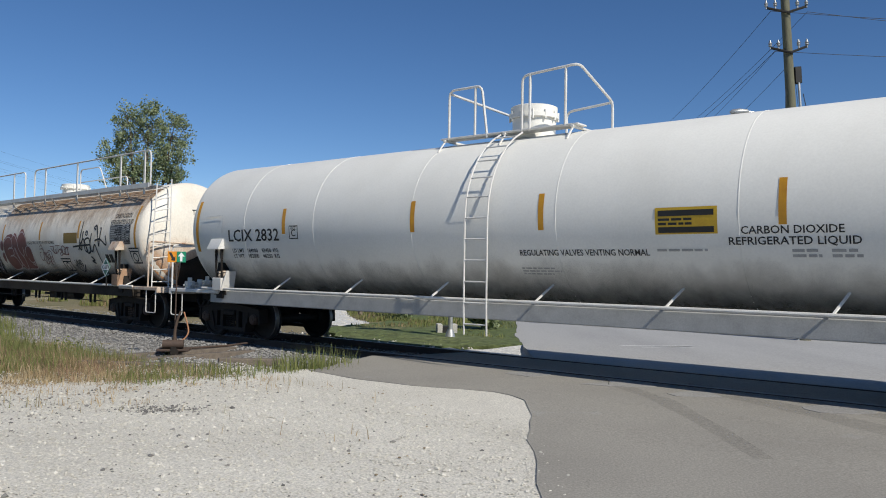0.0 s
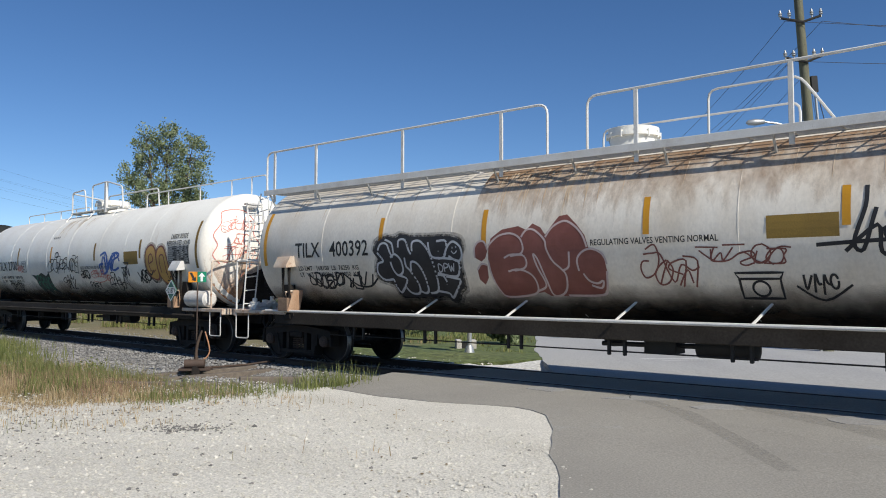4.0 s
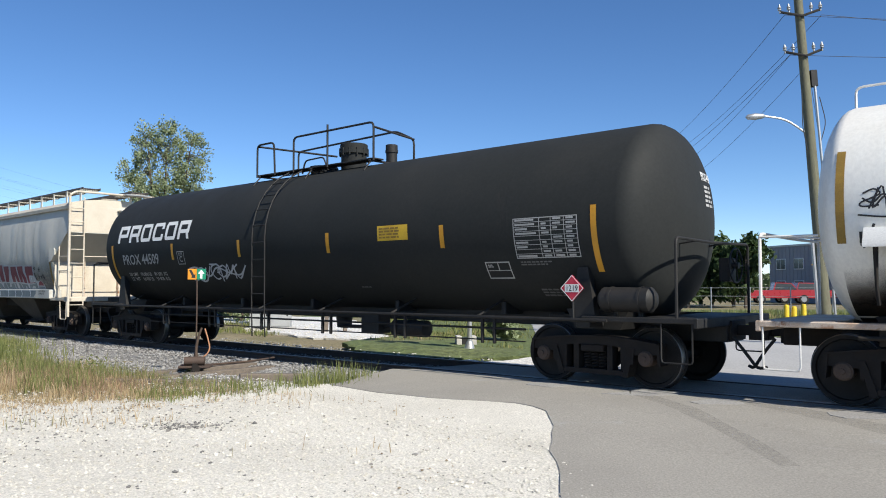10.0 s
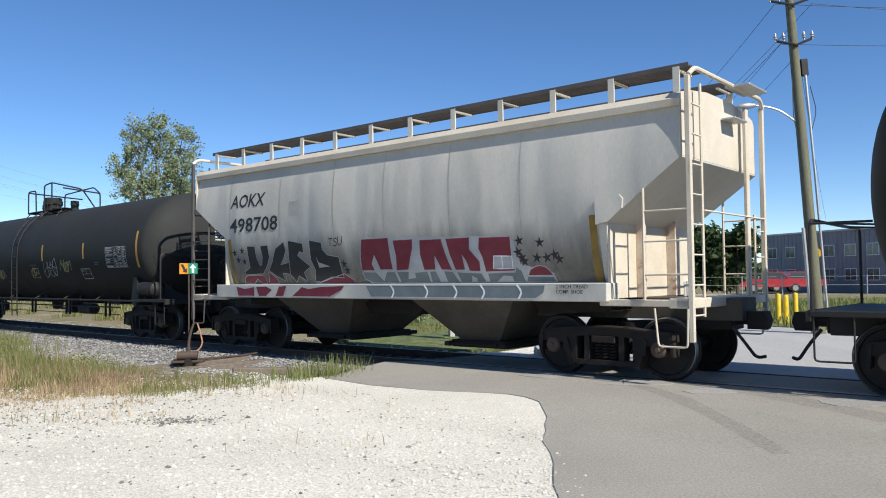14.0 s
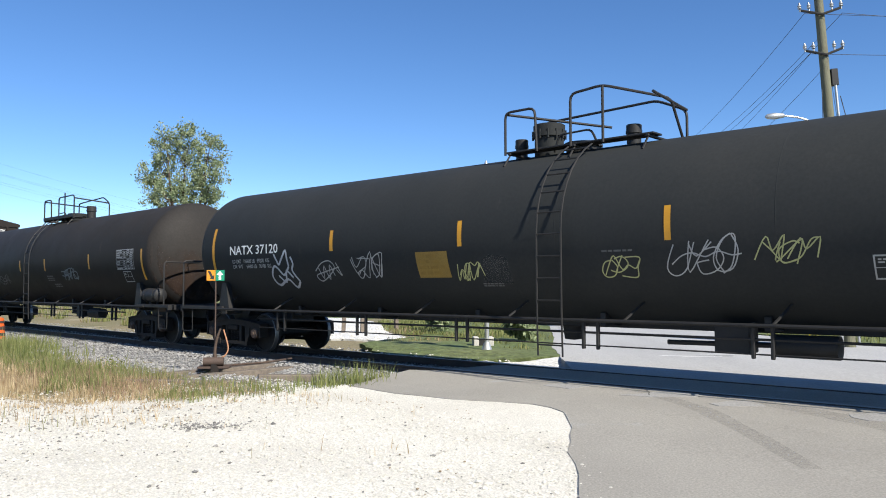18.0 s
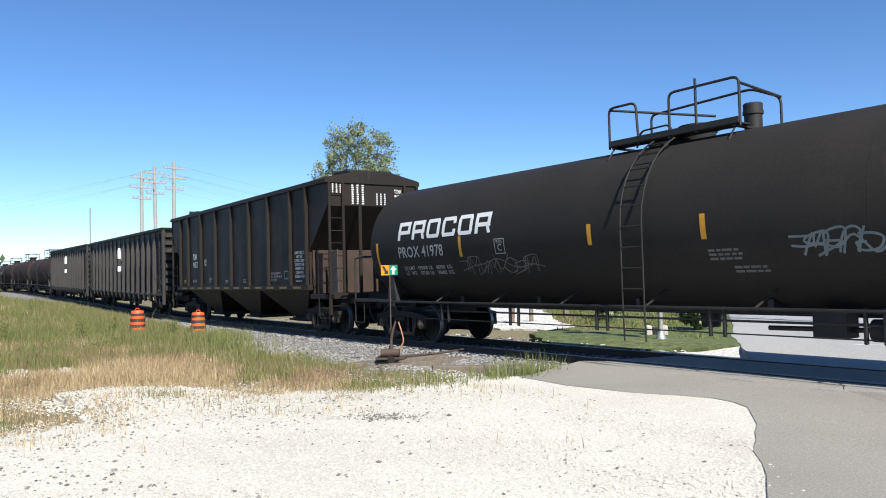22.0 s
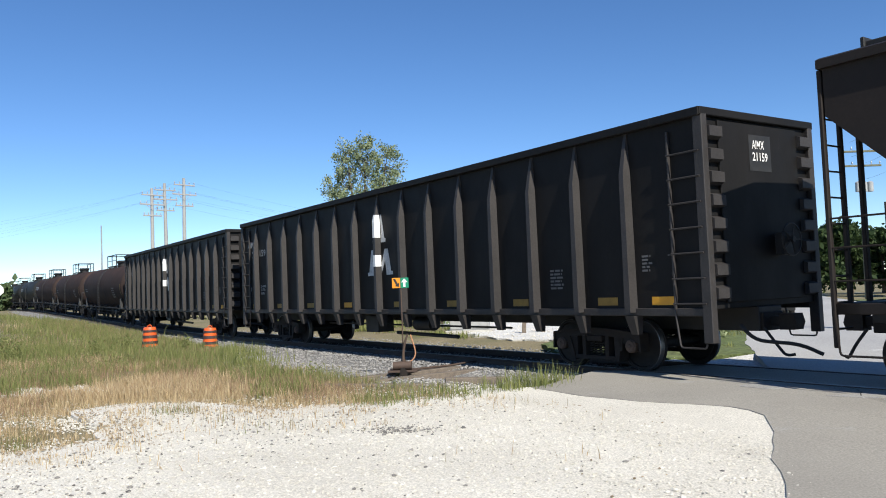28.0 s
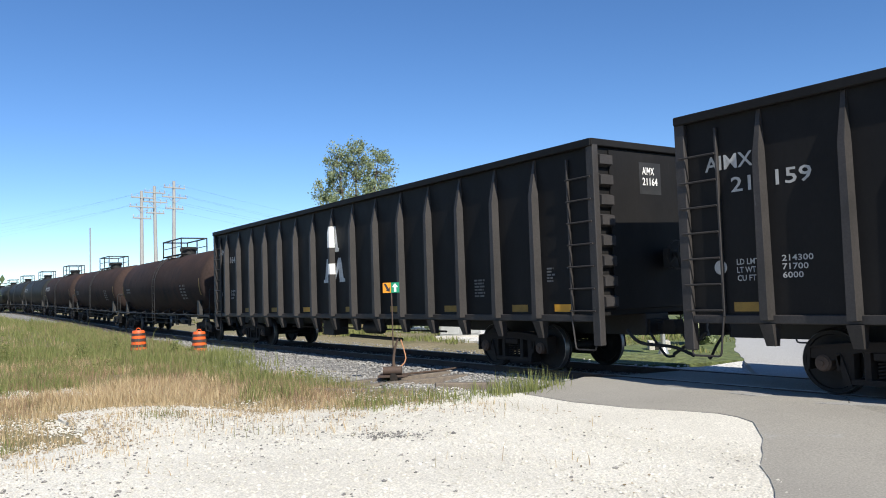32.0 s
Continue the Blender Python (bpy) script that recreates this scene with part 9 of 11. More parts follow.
gondola(158.45, "black high-sided steel gondola with a white maker's mark", ("21", "159"))
gondola(182.35, "black high-sided steel gondola coupled behind another", ("21", "164"))


def motions():
    """The train runs along the track, and its wheelsets turn under it."""
    for car, qc, half in CARS:
        rows = []
        slack = float(np.interp(qc, SLACK_Q, SLACK))
        for t in np.arange(0, 32.1, 0.5):
            s = qc + slack - run_at(t) + 0.26
            x0, y0, _ = on_line(s - half)
            x1, y1, _ = on_line(s + half)
            z0, z1 = rise(s - half), rise(s + half)
            a = math.degrees(math.atan2(y0 - y1, x0 - x1))
            dip = math.degrees(math.atan2(z1 - z0, math.hypot(x0 - x1, y0 - y1)))
            rows.append((float(t), pose((x0 + x1) / 2, (y0 + y1) / 2, (z0 + z1) / 2, 0, dip, a)))
        walk(car, rows)
    for ws, x in WHEELSETS:
        rows = []
        for i in range(0, 321):
            t = i / 10
            rows.append((t, Matrix.Translation((x, 0, WR)) @ Matrix.Rotation(run_at(t) * MARK / WR, 4, "Y")))
        walk(ws, rows)


# ---- things beside the track ----
M["lamp_red"] = material("lamp_red", (0.6, 0.02, 0.02), (0.5, 0.02, 0.02), 0.3, scale=6, fine=40, fine_amount=0.05, bump=0.0)
_b = M["lamp_red"].node_tree.nodes["Principled BSDF"]
_b.inputs["Emission Color"].default_value, _b.inputs["Emission Strength"].default_value = (1.0, 0.03, 0.02, 1), 3.5
M["lens_dark"] = material("lens_dark", (0.05, 0.012, 0.012), (0.04, 0.01, 0.01), 0.3, scale=6, fine=40, fine_amount=0.05, bump=0.0)
M["brick_wall"] = material("brick_wall", (0.42, 0.4, 0.36), (0.36, 0.33, 0.3), 0.8, scale=0.8, fine=20, fine_amount=0.15, bump=0.1)
M["rusty_orange_bar"] = material("rusty_orange_bar", (0.5, 0.25, 0.13), (0.36, 0.18, 0.1), 0.7, scale=4, fine=40, fine_amount=0.2)


def gz(x, y):
    return ground_z(x, y)


def switch_stand():
    c = thing("switch_stand", "rusty ground-throw switch stand with an orange and green target", "switch stand", at=pose(-5.12, 15.38, -0.15, 0, 0, 10))
    g = Geo().box(-0.3, 0.3, -0.22, 0.22, 0.1, 0.15)
    g.prism([(-0.13, 0.15), (0.12, 0.15), (0.05, 0.24), (0.03, 0.38), (-0.03, 0.38), (-0.05, 0.24)], -0.06, 0.06)
    g.box(-0.16, 0.16, -0.14, 0.14, 0.15, 0.27).lathe([(-0.2, 0.02), (-0.19, 0.085), (0.19, 0.085), (0.2, 0.02)], 12, "x", (0.0, -0.16, 0.24))
    part("base", g, M["rail"], c, "rust-brown cast base")
    part("mast", Geo().tube([(0.0, 0, 0.3), (0.005, 0, 1.2), (0.0, 0, 2.02)], 0.014, 10), M["rail"], c, "thin upright spindle")
    part("lever", Geo().tube(bend([(0.02, -0.12, 0.28), (0.02, -0.14, 0.5), (0.07, -0.17, 0.72), (0.13, -0.18, 0.88)], 0.1, 4), [0.03, 0.03, 0.028, 0.028, 0.027, 0.026, 0.026, 0.025, 0.025, 0.024, 0.02, 0.02][:12], 8),
         M["rusty_truck"], c, "bent rusty throw lever")
    part("guard_hoop", Geo().tube(bend([(0.18, -0.12, 0.86), (0.24, -0.12, 0.66), (0.28, -0.12, 0.48), (0.23, -0.12, 0.36), (0.1, -0.12, 0.28)], 0.06, 3), 0.014, 8), M["rusty_orange_bar"], c, "bent orange-rusted bar")
    part("pedal", Geo().prism([(-0.05, 0.0), (0.1, 0.0), (0.11, 0.12), (0.04, 0.2), (-0.03, 0.2)], -0.24, -0.17), M["truck"], c)
    for nm, x0, x1, mt in (("orange_panel", -0.172, -0.002, "sign_orange"), ("green_panel", 0.002, 0.172, "sign_green")):
        p = part(nm, Geo().box(x0, x1, -0.03, -0.018, 1.82, 2.03), M[mt], c, nm.replace("_", " ") + " of the target")
        fl = Side(flat=-0.03)
        if x0 < -0.1:
            decal("arrow", fl, [[(-0.15, 2.01), (-0.1, 2.01), (-0.05, 1.91), (-0.025, 1.94), (-0.025, 1.845), (-0.11, 1.86), (-0.09, 1.885), (-0.12, 1.95)]], M["black_paint"], p, "dark slanting arrow", 0.003)
        else:
            decal("arrow", fl, [[(0.062, 1.84), (0.108, 1.84), (0.108, 1.935), (0.15, 1.935), (0.085, 2.015), (0.02, 1.935), (0.062, 1.935)]], M["white_paint"], p, "white upright arrow", 0.003)
    part("bracket", Geo().box(-0.06, 0.06, -0.02, 0.03, 1.84, 2.0), M["rail"], c)
    x, y, a = on_line(along(-5.12, 15.38)[0])
    for k, d in enumerate((-0.32, 0.32)):
        bx, by = -5.12 + d * math.cos(a), 15.38 + d * math.sin(a)
        w = tagged(part("headblock_tie", Geo().box(-0.11, 0.11, -1.1, 1.6, -0.24, 0.06 - 0.02 * k), M["old_wood"]), "weathered long timber tie under the switch stand", "tie", group="headblock ties")
        w.matrix_world = pose(bx, by, -0.15, 0, 0, math.degrees(a))
    for (x, y, r, ln) in ((-5.62, 14.24, 28, 0.8), (-4.92, 13.69, 14, 2.4), (-3.42, 14.59, 20, 1.2)):
        w = tagged(part("loose_tie", Geo().box(-ln / 2, ln / 2, -0.1, 0.1, 0, 0.13), M["old_wood"]), "split grey timber lying in the stones", "tie", group="loose ties")
        w.matrix_world = pose(x, y, -0.215, 0, 2, r)
    part("connecting_rod", Geo().tube([(0.0, 0.1, 0.12), (0.9, 1.3, 0.08), (1.4, 1.9, 0.1)], 0.022, 6), M["rail"], c)


switch_stand()


def barrel(x, y, tilt):
    c = thing("construction_barrel", "orange and black banded plastic traffic barrel on the grass", "traffic barrel", "barrels by the track", at=pose(x, y, gz(x, y) - 0.03, tilt, 0, 20))
    part("body", Geo().lathe([(0.02, 0.27), (0.05, 0.275), (0.3, 0.262), (0.31, 0.25), (0.5, 0.243), (0.51, 0.232), (0.7, 0.226), (0.71, 0.216), (0.88, 0.21), (0.92, 0.19), (0.93, 0.06)], 28), M["barrel_orange"], c)
    for z0, z1, r in ((0.16, 0.26, 0.27), (0.35, 0.45, 0.25), (0.55, 0.65, 0.238), (0.75, 0.83, 0.22)):
        part("band", Geo().lathe([(z0, r), (z0 + 0.004, r + 0.006), (z1 - 0.004, r + 0.003), (z1, r - 0.003)], 28, caps=False), M["barrel_black"], c, "dark reflective band")
    part("foot", Geo().lathe([(0.0, 0.33), (0.05, 0.34), (0.07, 0.28)], 20), M["rubber"], c, "black rubber ring")
    part("handle", Geo().tube(arc((0, 0, 0.93), 0.07, 0, 180, 8), 0.014, 6), M["barrel_orange"], c)


barrel(-16.93, 23.54, 1)
barrel(-15.07, 24.3, -1)


# ---- trees ----
def leaves_mesh(name, centres, mat, rnd, per, spread, size):
    n = len(centres) * per
    r = np.random.RandomState(rnd.randint(0, 10 ** 6))
    c = np.repeat(np.array([p[:3] for p in centres]), per, 0) + r.normal(0, 1, (n, 3)) * np.repeat(np.array([p[3] for p in centres]), per)[:, None] * spread
    u = r.normal(0, 1, (n, 3))
    u /= np.linalg.norm(u, axis=1)[:, None]
    w = np.cross(u, r.normal(0, 1, (n, 3)))
    w /= np.linalg.norm(w, axis=1)[:, None]
    sz = size * r.uniform(0.55, 1.25, (n, 1))
    v = np.stack([c - u * sz, c + w * sz * 0.55, c + u * sz, c - w * sz * 0.55], 1).reshape(-1, 3)
    me = bpy.data.meshes.new(name)
    me.from_pydata(v.tolist(), [], np.arange(4 * n).reshape(-1, 4).tolist())
    me.materials.append(mat)
    return me


def tree(name, label, x, y, h, w, seed, leaf, crown_from=0.22, stems=1, per=60, size=0.16, limbs=26, trunk_r=0.2, z=None, group="", steep=1.0):
    rnd = random.Random(seed)
    z = gz(x, y) if z is None else z
    c = thing(name, label, "tree", group, at=pose(x, y, z - 0.05))
    g, centres = Geo(), []
    for st in range(stems):
        ox = (st - (stems - 1) / 2) * w * 0.55
        hh = h * (1 - 0.16 * st)
        tr = [(ox * min(1, t * 1.6) + 0.12 * math.sin(3 * t + st) * w * 0.2, 0.1 * math.sin(4 * t + seed) * w * 0.2, hh * 0.94 * t) for t in np.linspace(0, 1, 9)]
        g.tube(tr, [max(trunk_r * (1 - 0.9 * t), 0.02) for t in np.linspace(0, 1, 9)], 8)
        for i in range(limbs // stems):
            t = crown_from + (0.97 - crown_from) * (i + rnd.random()) / (limbs // stems)
            k = t * 8
            a, b = tr[min(int(k), 8)], tr[min(int(k) + 1, 8)]
            base = Vector(a).lerp(Vector(b), k - int(k))
            az = rnd.uniform(0, math.tau)
            prof = math.sin(math.pi * min(1, ((t - crown_from) / (1 - crown_from)) * 0.82 + 0.16)) ** 0.7
            ln = w * prof * rnd.uniform(0.62, 1.12) * (0.75 if stems > 1 else 1)
            d = Vector((math.cos(az), math.sin(az), rnd.uniform(0.5, 1.3) * steep)).normalized()
            tip = base + d * ln
            mid = base.lerp(tip, 0.5) + Vector((0, 0, -0.06 * ln))
            g.tube([base, mid, tip], [trunk_r * 0.3 * (1 - t) + 0.02, trunk_r * 0.16 * (1 - t) + 0.015, 0.008], 5)
            for f in (0.45, 0.68, 0.85, 1.0, 1.08):
                p = base.lerp(tip, f) + Vector((rnd.uniform(-1, 1), rnd.uniform(-1, 1), rnd.uniform(-0.6, 0.8))) * w * 0.13
                centres.append((p.x, p.y, p.z, w * rnd.uniform(0.1, 0.2)))
    part("trunk", g, M["bark"], c)
    ob = part("crown", leaves_mesh("crown", centres, M[leaf], rnd, per, 0.68, size), None, c)
    return c


def poplar(x, y, seed):
    """A broad old poplar: several rounded heads of leaves on forked stems, with sky between them."""
    rnd = random.Random(seed)
    c = thing("poplar_tree", "tall grey-green poplar with an uneven airy crown", "tree", at=pose(x, y, gz(x, y) - 0.05, 0, 0, 20))
    # heads: across, depth, height of the middle, half width, half height
    heads = ((0.0, 0.0, 10.55, 1.15, 1.4), (1.4, 0.4, 10.2, 1.1, 1.35), (-1.05, -0.3, 10.3, 0.95, 1.35), (-1.9, 0.2, 8.7, 0.95, 1.1), (1.55, -0.3, 8.4, 1.15, 1.3), (0.0, 0.5, 8.5, 1.5, 1.5),
             (-0.9, -0.5, 7.2, 1.6, 1.3), (0.9, 0.2, 6.8, 1.7, 1.4), (-0.4, 0.3, 5.3, 1.9, 1.3), (0.6, -0.4, 4.2, 1.5, 1.1))
    g, centres = Geo(), []
    g.tube([(0, 0, 0), (0.05, 0, 1.6), (-0.05, 0.05, 3.2)], [0.3, 0.24, 0.2], 9)
    for hx, hy, hz, rx, rz in heads:
        base = Vector((-0.05, 0.05, min(3.2, hz * 0.5)))
        head = Vector((hx, hy, hz))
        mid = base.lerp(head, 0.55) + Vector((hx * 0.12, 0, -0.2))
        g.tube([base, mid, head], [0.13, 0.08, 0.035], 6)
        for k in range(int(26 * rx * rz)):
            u = Vector((rnd.gauss(0, 1), rnd.gauss(0, 1), rnd.gauss(0, 1))).normalized() * rnd.uniform(0.45, 1.05)
            tip = head + Vector((u.x * rx, u.y * rx, u.z * rz))
            if k % 3 == 0:
                g.tube([mid.lerp(head, rnd.uniform(0.3, 1.0)), tip], [0.028, 0.008], 4)
            centres.append((tip.x, tip.y, tip.z, rnd.uniform(0.16, 0.34)))
    part("trunk", g, M["bark"], c)
    part("crown", leaves_mesh("crown", centres, M["leaf"], rnd, 56, 0.62, 0.08), None, c)


poplar(-17.9, 47.8, 4)
rnd = random.Random(77)
for k in range(11):
    az = -8.6 - k * 0.85 + rnd.uniform(-0.2, 0.2)
    d = 78 + rnd.uniform(-5, 9)
    tree("roadside_tree", "dark dense roadside tree", d * math.sin(radians(-az)), d * 0.842 * math.cos(radians(az)), rnd.uniform(4.6, 6.2), rnd.uniform(1.5, 2.2), 100 + k, "dark_leaf", 0.08, 1, 26, 0.26, 18, 0.16,
         group="trees along the far road")
for k in range(9):
    az = 4.5 - k * 1.25
    d = 118 + rnd.uniform(-8, 14)
    tree("low_tree", "low green tree far beyond the crossing", -d * math.sin(radians(az)), d * 0.842 * math.cos(radians(az)), rnd.uniform(3.6, 5.6), rnd.uniform(2.0, 2.8), 140 + k, "far_leaf", 0.05, 1, 22, 0.36, 16, 0.16,
         group="low trees beyond the crossing")
for k in range(9):
    az = 26 + k * 2.3 + rnd.uniform(-0.6, 0.6)
    d = 155 + rnd.uniform(-10, 15)
    tree("field_tree", "low bushy tree at the edge of the field", -d * math.sin(radians(az)), d * 0.842 * math.cos(radians(az)), rnd.uniform(2.2, 3.6), rnd.uniform(1.8, 2.6), 170 + k, "far_leaf", 0.05, 1, 20, 0.4, 14, 0.16,
         group="trees beyond the field")
for k, (x, y, h, w) in enumerate(((-8.55, 35.31, 1.5, 0.9), (-10.25, 37.40, 1.9, 1.1), (-11.86, 39.08, 1.6, 1.0), (-13.66, 41.17, 1.7, 1.1), (1.37, 23.15, 1.0, 0.6), (-1.24, 28.19, 1.1, 0.7))):
    tree("shrub", "small rank green shrub", x, y, h, w, 200 + k, "leaf", 0.02, 1, 26, 0.11, 14, 0.04, group="shrubs behind the track")
# far woods all round
r = np.random.RandomState(5)
cs = []
for az in np.arange(0, 360, 0.35):
    d = 330 + 40 * math.sin(az * 0.21) + r.uniform(-20, 20)
    hh = 4.2 + 2.2 * math.sin(az * 0.7) * math.sin(az * 0.13 + 1) + r.uniform(-0.8, 0.8)
    for f in (0.15, 0.45, 0.75, 0.95):
        cs.append((d * math.sin(radians(az)), d * 0.842 * math.cos(radians(az)), hh * f, 1.7))
me = leaves_mesh("far_woods", cs, M["far_leaf"], random.Random(3), 12, 0.75, 1.1)
tagged(new("far_woods", me), "low line of distant green woods", "woods", kind="stuff")


# ---- poles and wires ----
def insulator(parent, x, y, z, r=0.05, h=0.2):
    part("insulator", Geo().lathe([(0, r * 0.4), (h * 0.3, r * 0.4), (h * 0.35, r), (h * 0.5, r * 0.6), (h * 0.6, r), (h * 0.8, r * 0.5), (h, r * 0.4)], 10, "z", (x, y, z)), M["galvanised"], parent, "grey insulator")


def wire(a, b, sag, r=0.012, label="thin sagging overhead wire"):
    a, b = Vector(a), Vector(b)
    pts = [a.lerp(b, t) - Vector((0, 0, sag * 4 * t * (1 - t))) for t in np.linspace(0, 1, 17)]
    tagged(part("overhead_wire", Geo().tube(pts, r, 5), M["cable"]), label, "wire", group="overhead wires")


far_tops = []
for az, d, h, lean in ((35.33, 97, 14.2, 0.4), (34.38, 98, 15.0, -0.5), (33.28, 95, 15.3, 0.8)):
    x, y = -d * math.sin(radians(az)), d * math.cos(radians(az))
    z = gz(x, y)
    c = thing("utility_pole", "weathered grey wooden power pole with crossarms", "utility pole", "poles across the field", at=pose(x, y, z - 0.3, 0, lean, 60))
    part("pole", Geo().tube([(0, 0, 0), (0, 0, h * 0.5), (0, 0, h + 0.3)], [0.26, 0.22, 0.17], 12), M["grey_pole"], c)
    for zz, w in ((h - 0.6, 1.3), (h - 1.7, 1.5), (h - 3.0, 1.1)):
        part("crossarm", Geo().box(-w, w, -0.2, -0.06, zz, zz + 0.16), M["grey_pole"], c)
        for xx in (-w + 0.1, -w * 0.45, w * 0.45, w - 0.1):
            insulator(c, xx, -0.13, zz + 0.16, 0.08, 0.3)
    g = Geo()
    for sx in (-1, 1):
        g.box(-0.03, 0.03, -0.22, -0.17, 0, 1.0, Matrix.Translation((0, 0, h - 2.3)) @ Matrix.Rotation(sx * 0.9, 4, "Y"))
    part("arm_brace", g, M["galvanised"], c)
    far_tops.append((x, y, z + h))
for i, (x, y, z) in enumerate(far_tops):
    for dz in (0.3, 1.5):
        wire((x, y, z - dz), (-34 + 3 * i, 147 + 5 * i, 11 - dz), 1.2, 0.006)
        wire((x, y, z - dz), (-150, 81 + 10 * i, 13 - dz), 2.6, 0.004)
x, y = -124 * math.sin(radians(38.5)), 124 * math.cos(radians(38.5))
c = thing("mast", "thin grey steel mast standing in the field", "mast", at=pose(x, y, gz(x, y) - 0.2))
part("shaft", Geo().tube([(0, 0, 0), (0, 0, 12.2)], [0.13, 0.09], 8), M["galvanised"], c)
part("base_plate", Geo().box(-0.3, 0.3, -0.3, 0.3, 0, 0.25), M["concrete"], c)

c = thing("utility_pole", "greenish treated wooden power pole leaning beside the road", "utility pole", at=pose(9.92, 21.18, -0.4, 0, -3.6, 0))
part("pole", Geo().tube([(0, 0, 0), (0, 0, 4), (0, 0, 8), (0, 0, 13.2)], [0.155, 0.14, 0.12, 0.095], 16), M["pole_wood"], c)
part("cable_guard", Geo().box(-0.22, -0.15, -0.05, 0.05, 0.3, 3.2), M["galvanised"], c, "grey metal cable guard")
for zz, w in ((9.3, 0.55), (8.2, 0.5), (11.8, 1.2)):
    g = Geo().tube([(-w, -0.05, zz + 0.1), (0, -0.17, zz - 0.08), (w, -0.05, zz + 0.1)], 0.035, 6)
    part("crossarm", g, M["black_steel"], c, "dark steel insulator arm")
    for xx in (-w, -w * 0.55, w * 0.55, w):
        insulator(c, xx, -0.06, zz + 0.06, 0.055, 0.24)
part("fuse_box", Geo().box(0.12, 0.3, -0.1, 0.08, 7.3, 7.75), M["black_steel"], c, "small dark box strapped to the pole")
part("cable_riser", Geo().tube([(0.2, -0.12, 0.4), (0.21, -0.12, 4.6), (0.2, -0.1, 7.3)], 0.035, 7), M["galvanised"], c, "grey conduit up the pole")
part("hanging_cable", Geo().tube(bend([(-0.16, -0.1, 7.2), (-0.22, -0.1, 6.2), (-0.14, -0.1, 5.6)], 0.2, 3), 0.012, 5), M["cable"], c)
part("hanging_cable", Geo().tube(bend([(0.3, -0.1, 7.0), (0.42, -0.1, 6.3), (0.2, -0.1, 5.7)], 0.2, 3), 0.012, 5), M["cable"], c)
ar = part("lamp_arm", Geo().tube(bend([(-0.15, 0, 6.1), (-0.6, 0, 6.48), (-1.2, 0, 6.6)], 0.3, 4), 0.028, 8), M["galvanised"], c, "curved steel lamp arm")
part("lamp_head", Geo().lathe([(-1.68, 0.02), (-1.62, 0.07), (-1.42, 0.09), (-1.2, 0.06), (-1.16, 0.03)], 14, "x", (0, 0, 6.6)), M["galvanised"], ar, "pale street lamp head")
px_, pz_ = 9.95 - 0.063 * 8, 7.9
for (dx, z) in ((-0.5, 8.85), (0.5, 8.85), (-0.45, 7.75)):
    wire((9.95 - 0.063 * z + dx, 21.09, z), (12.7 + dx, 53.72, 9.7 if z > 8 else 8.8), 0.6, 0.007)
    wire((9.95 - 0.063 * z + dx, 21.09, z), (34, 17.7 + 3 * dx, 5.4 + z * 0.25), 0.5, 0.007)
wire((9.4, 21.05, 8.2), (13.1, 54.06, 8.4), 0.7, 0.006)
wire((9.4, 21.05, 7.4), (13.1, 54.06, 7.4), 0.7, 0.006)
wire((9.6, 21.22, 7.2), (23.0, 47.99, 4.8), 0.3, 0.006, "thin service wire to the building")

x, y = 65 * math.sin(radians(11.2)), 54.7 * math.cos(radians(11.2))
c = thing("utility_pole", "brown wooden power pole with crossarms and grey transformers", "utility pole", at=pose(x, y, gz(x, y) - 0.3, 0, 0.6, 15))
part("pole", Geo().tube([(0, 0, 0), (0, 0, 5), (0, 0, 10.05)], [0.17, 0.15, 0.12], 12), M["pole_wood"], c)
for zz, w in ((9.5, 1.2), (8.6, 1.2)):
    part("crossarm", Geo().box(-w, w, -0.2, -0.09, zz, zz + 0.12), M["pole_wood"], c)
    for xx in (-w + 0.08, -w * 0.5, w * 0.5, w - 0.08):
        insulator(c, xx, -0.15, zz + 0.12, 0.05, 0.22)
for k, dx in enumerate((-0.38, 0.0, 0.38)):
    part("transformer", Geo().lathe([(0, 0.02), (0.02, 0.17), (0.6, 0.17), (0.68, 0.04)], 14, "z", (dx, -0.3, 7.0)), M["cabinet"], c, "grey drum transformer")


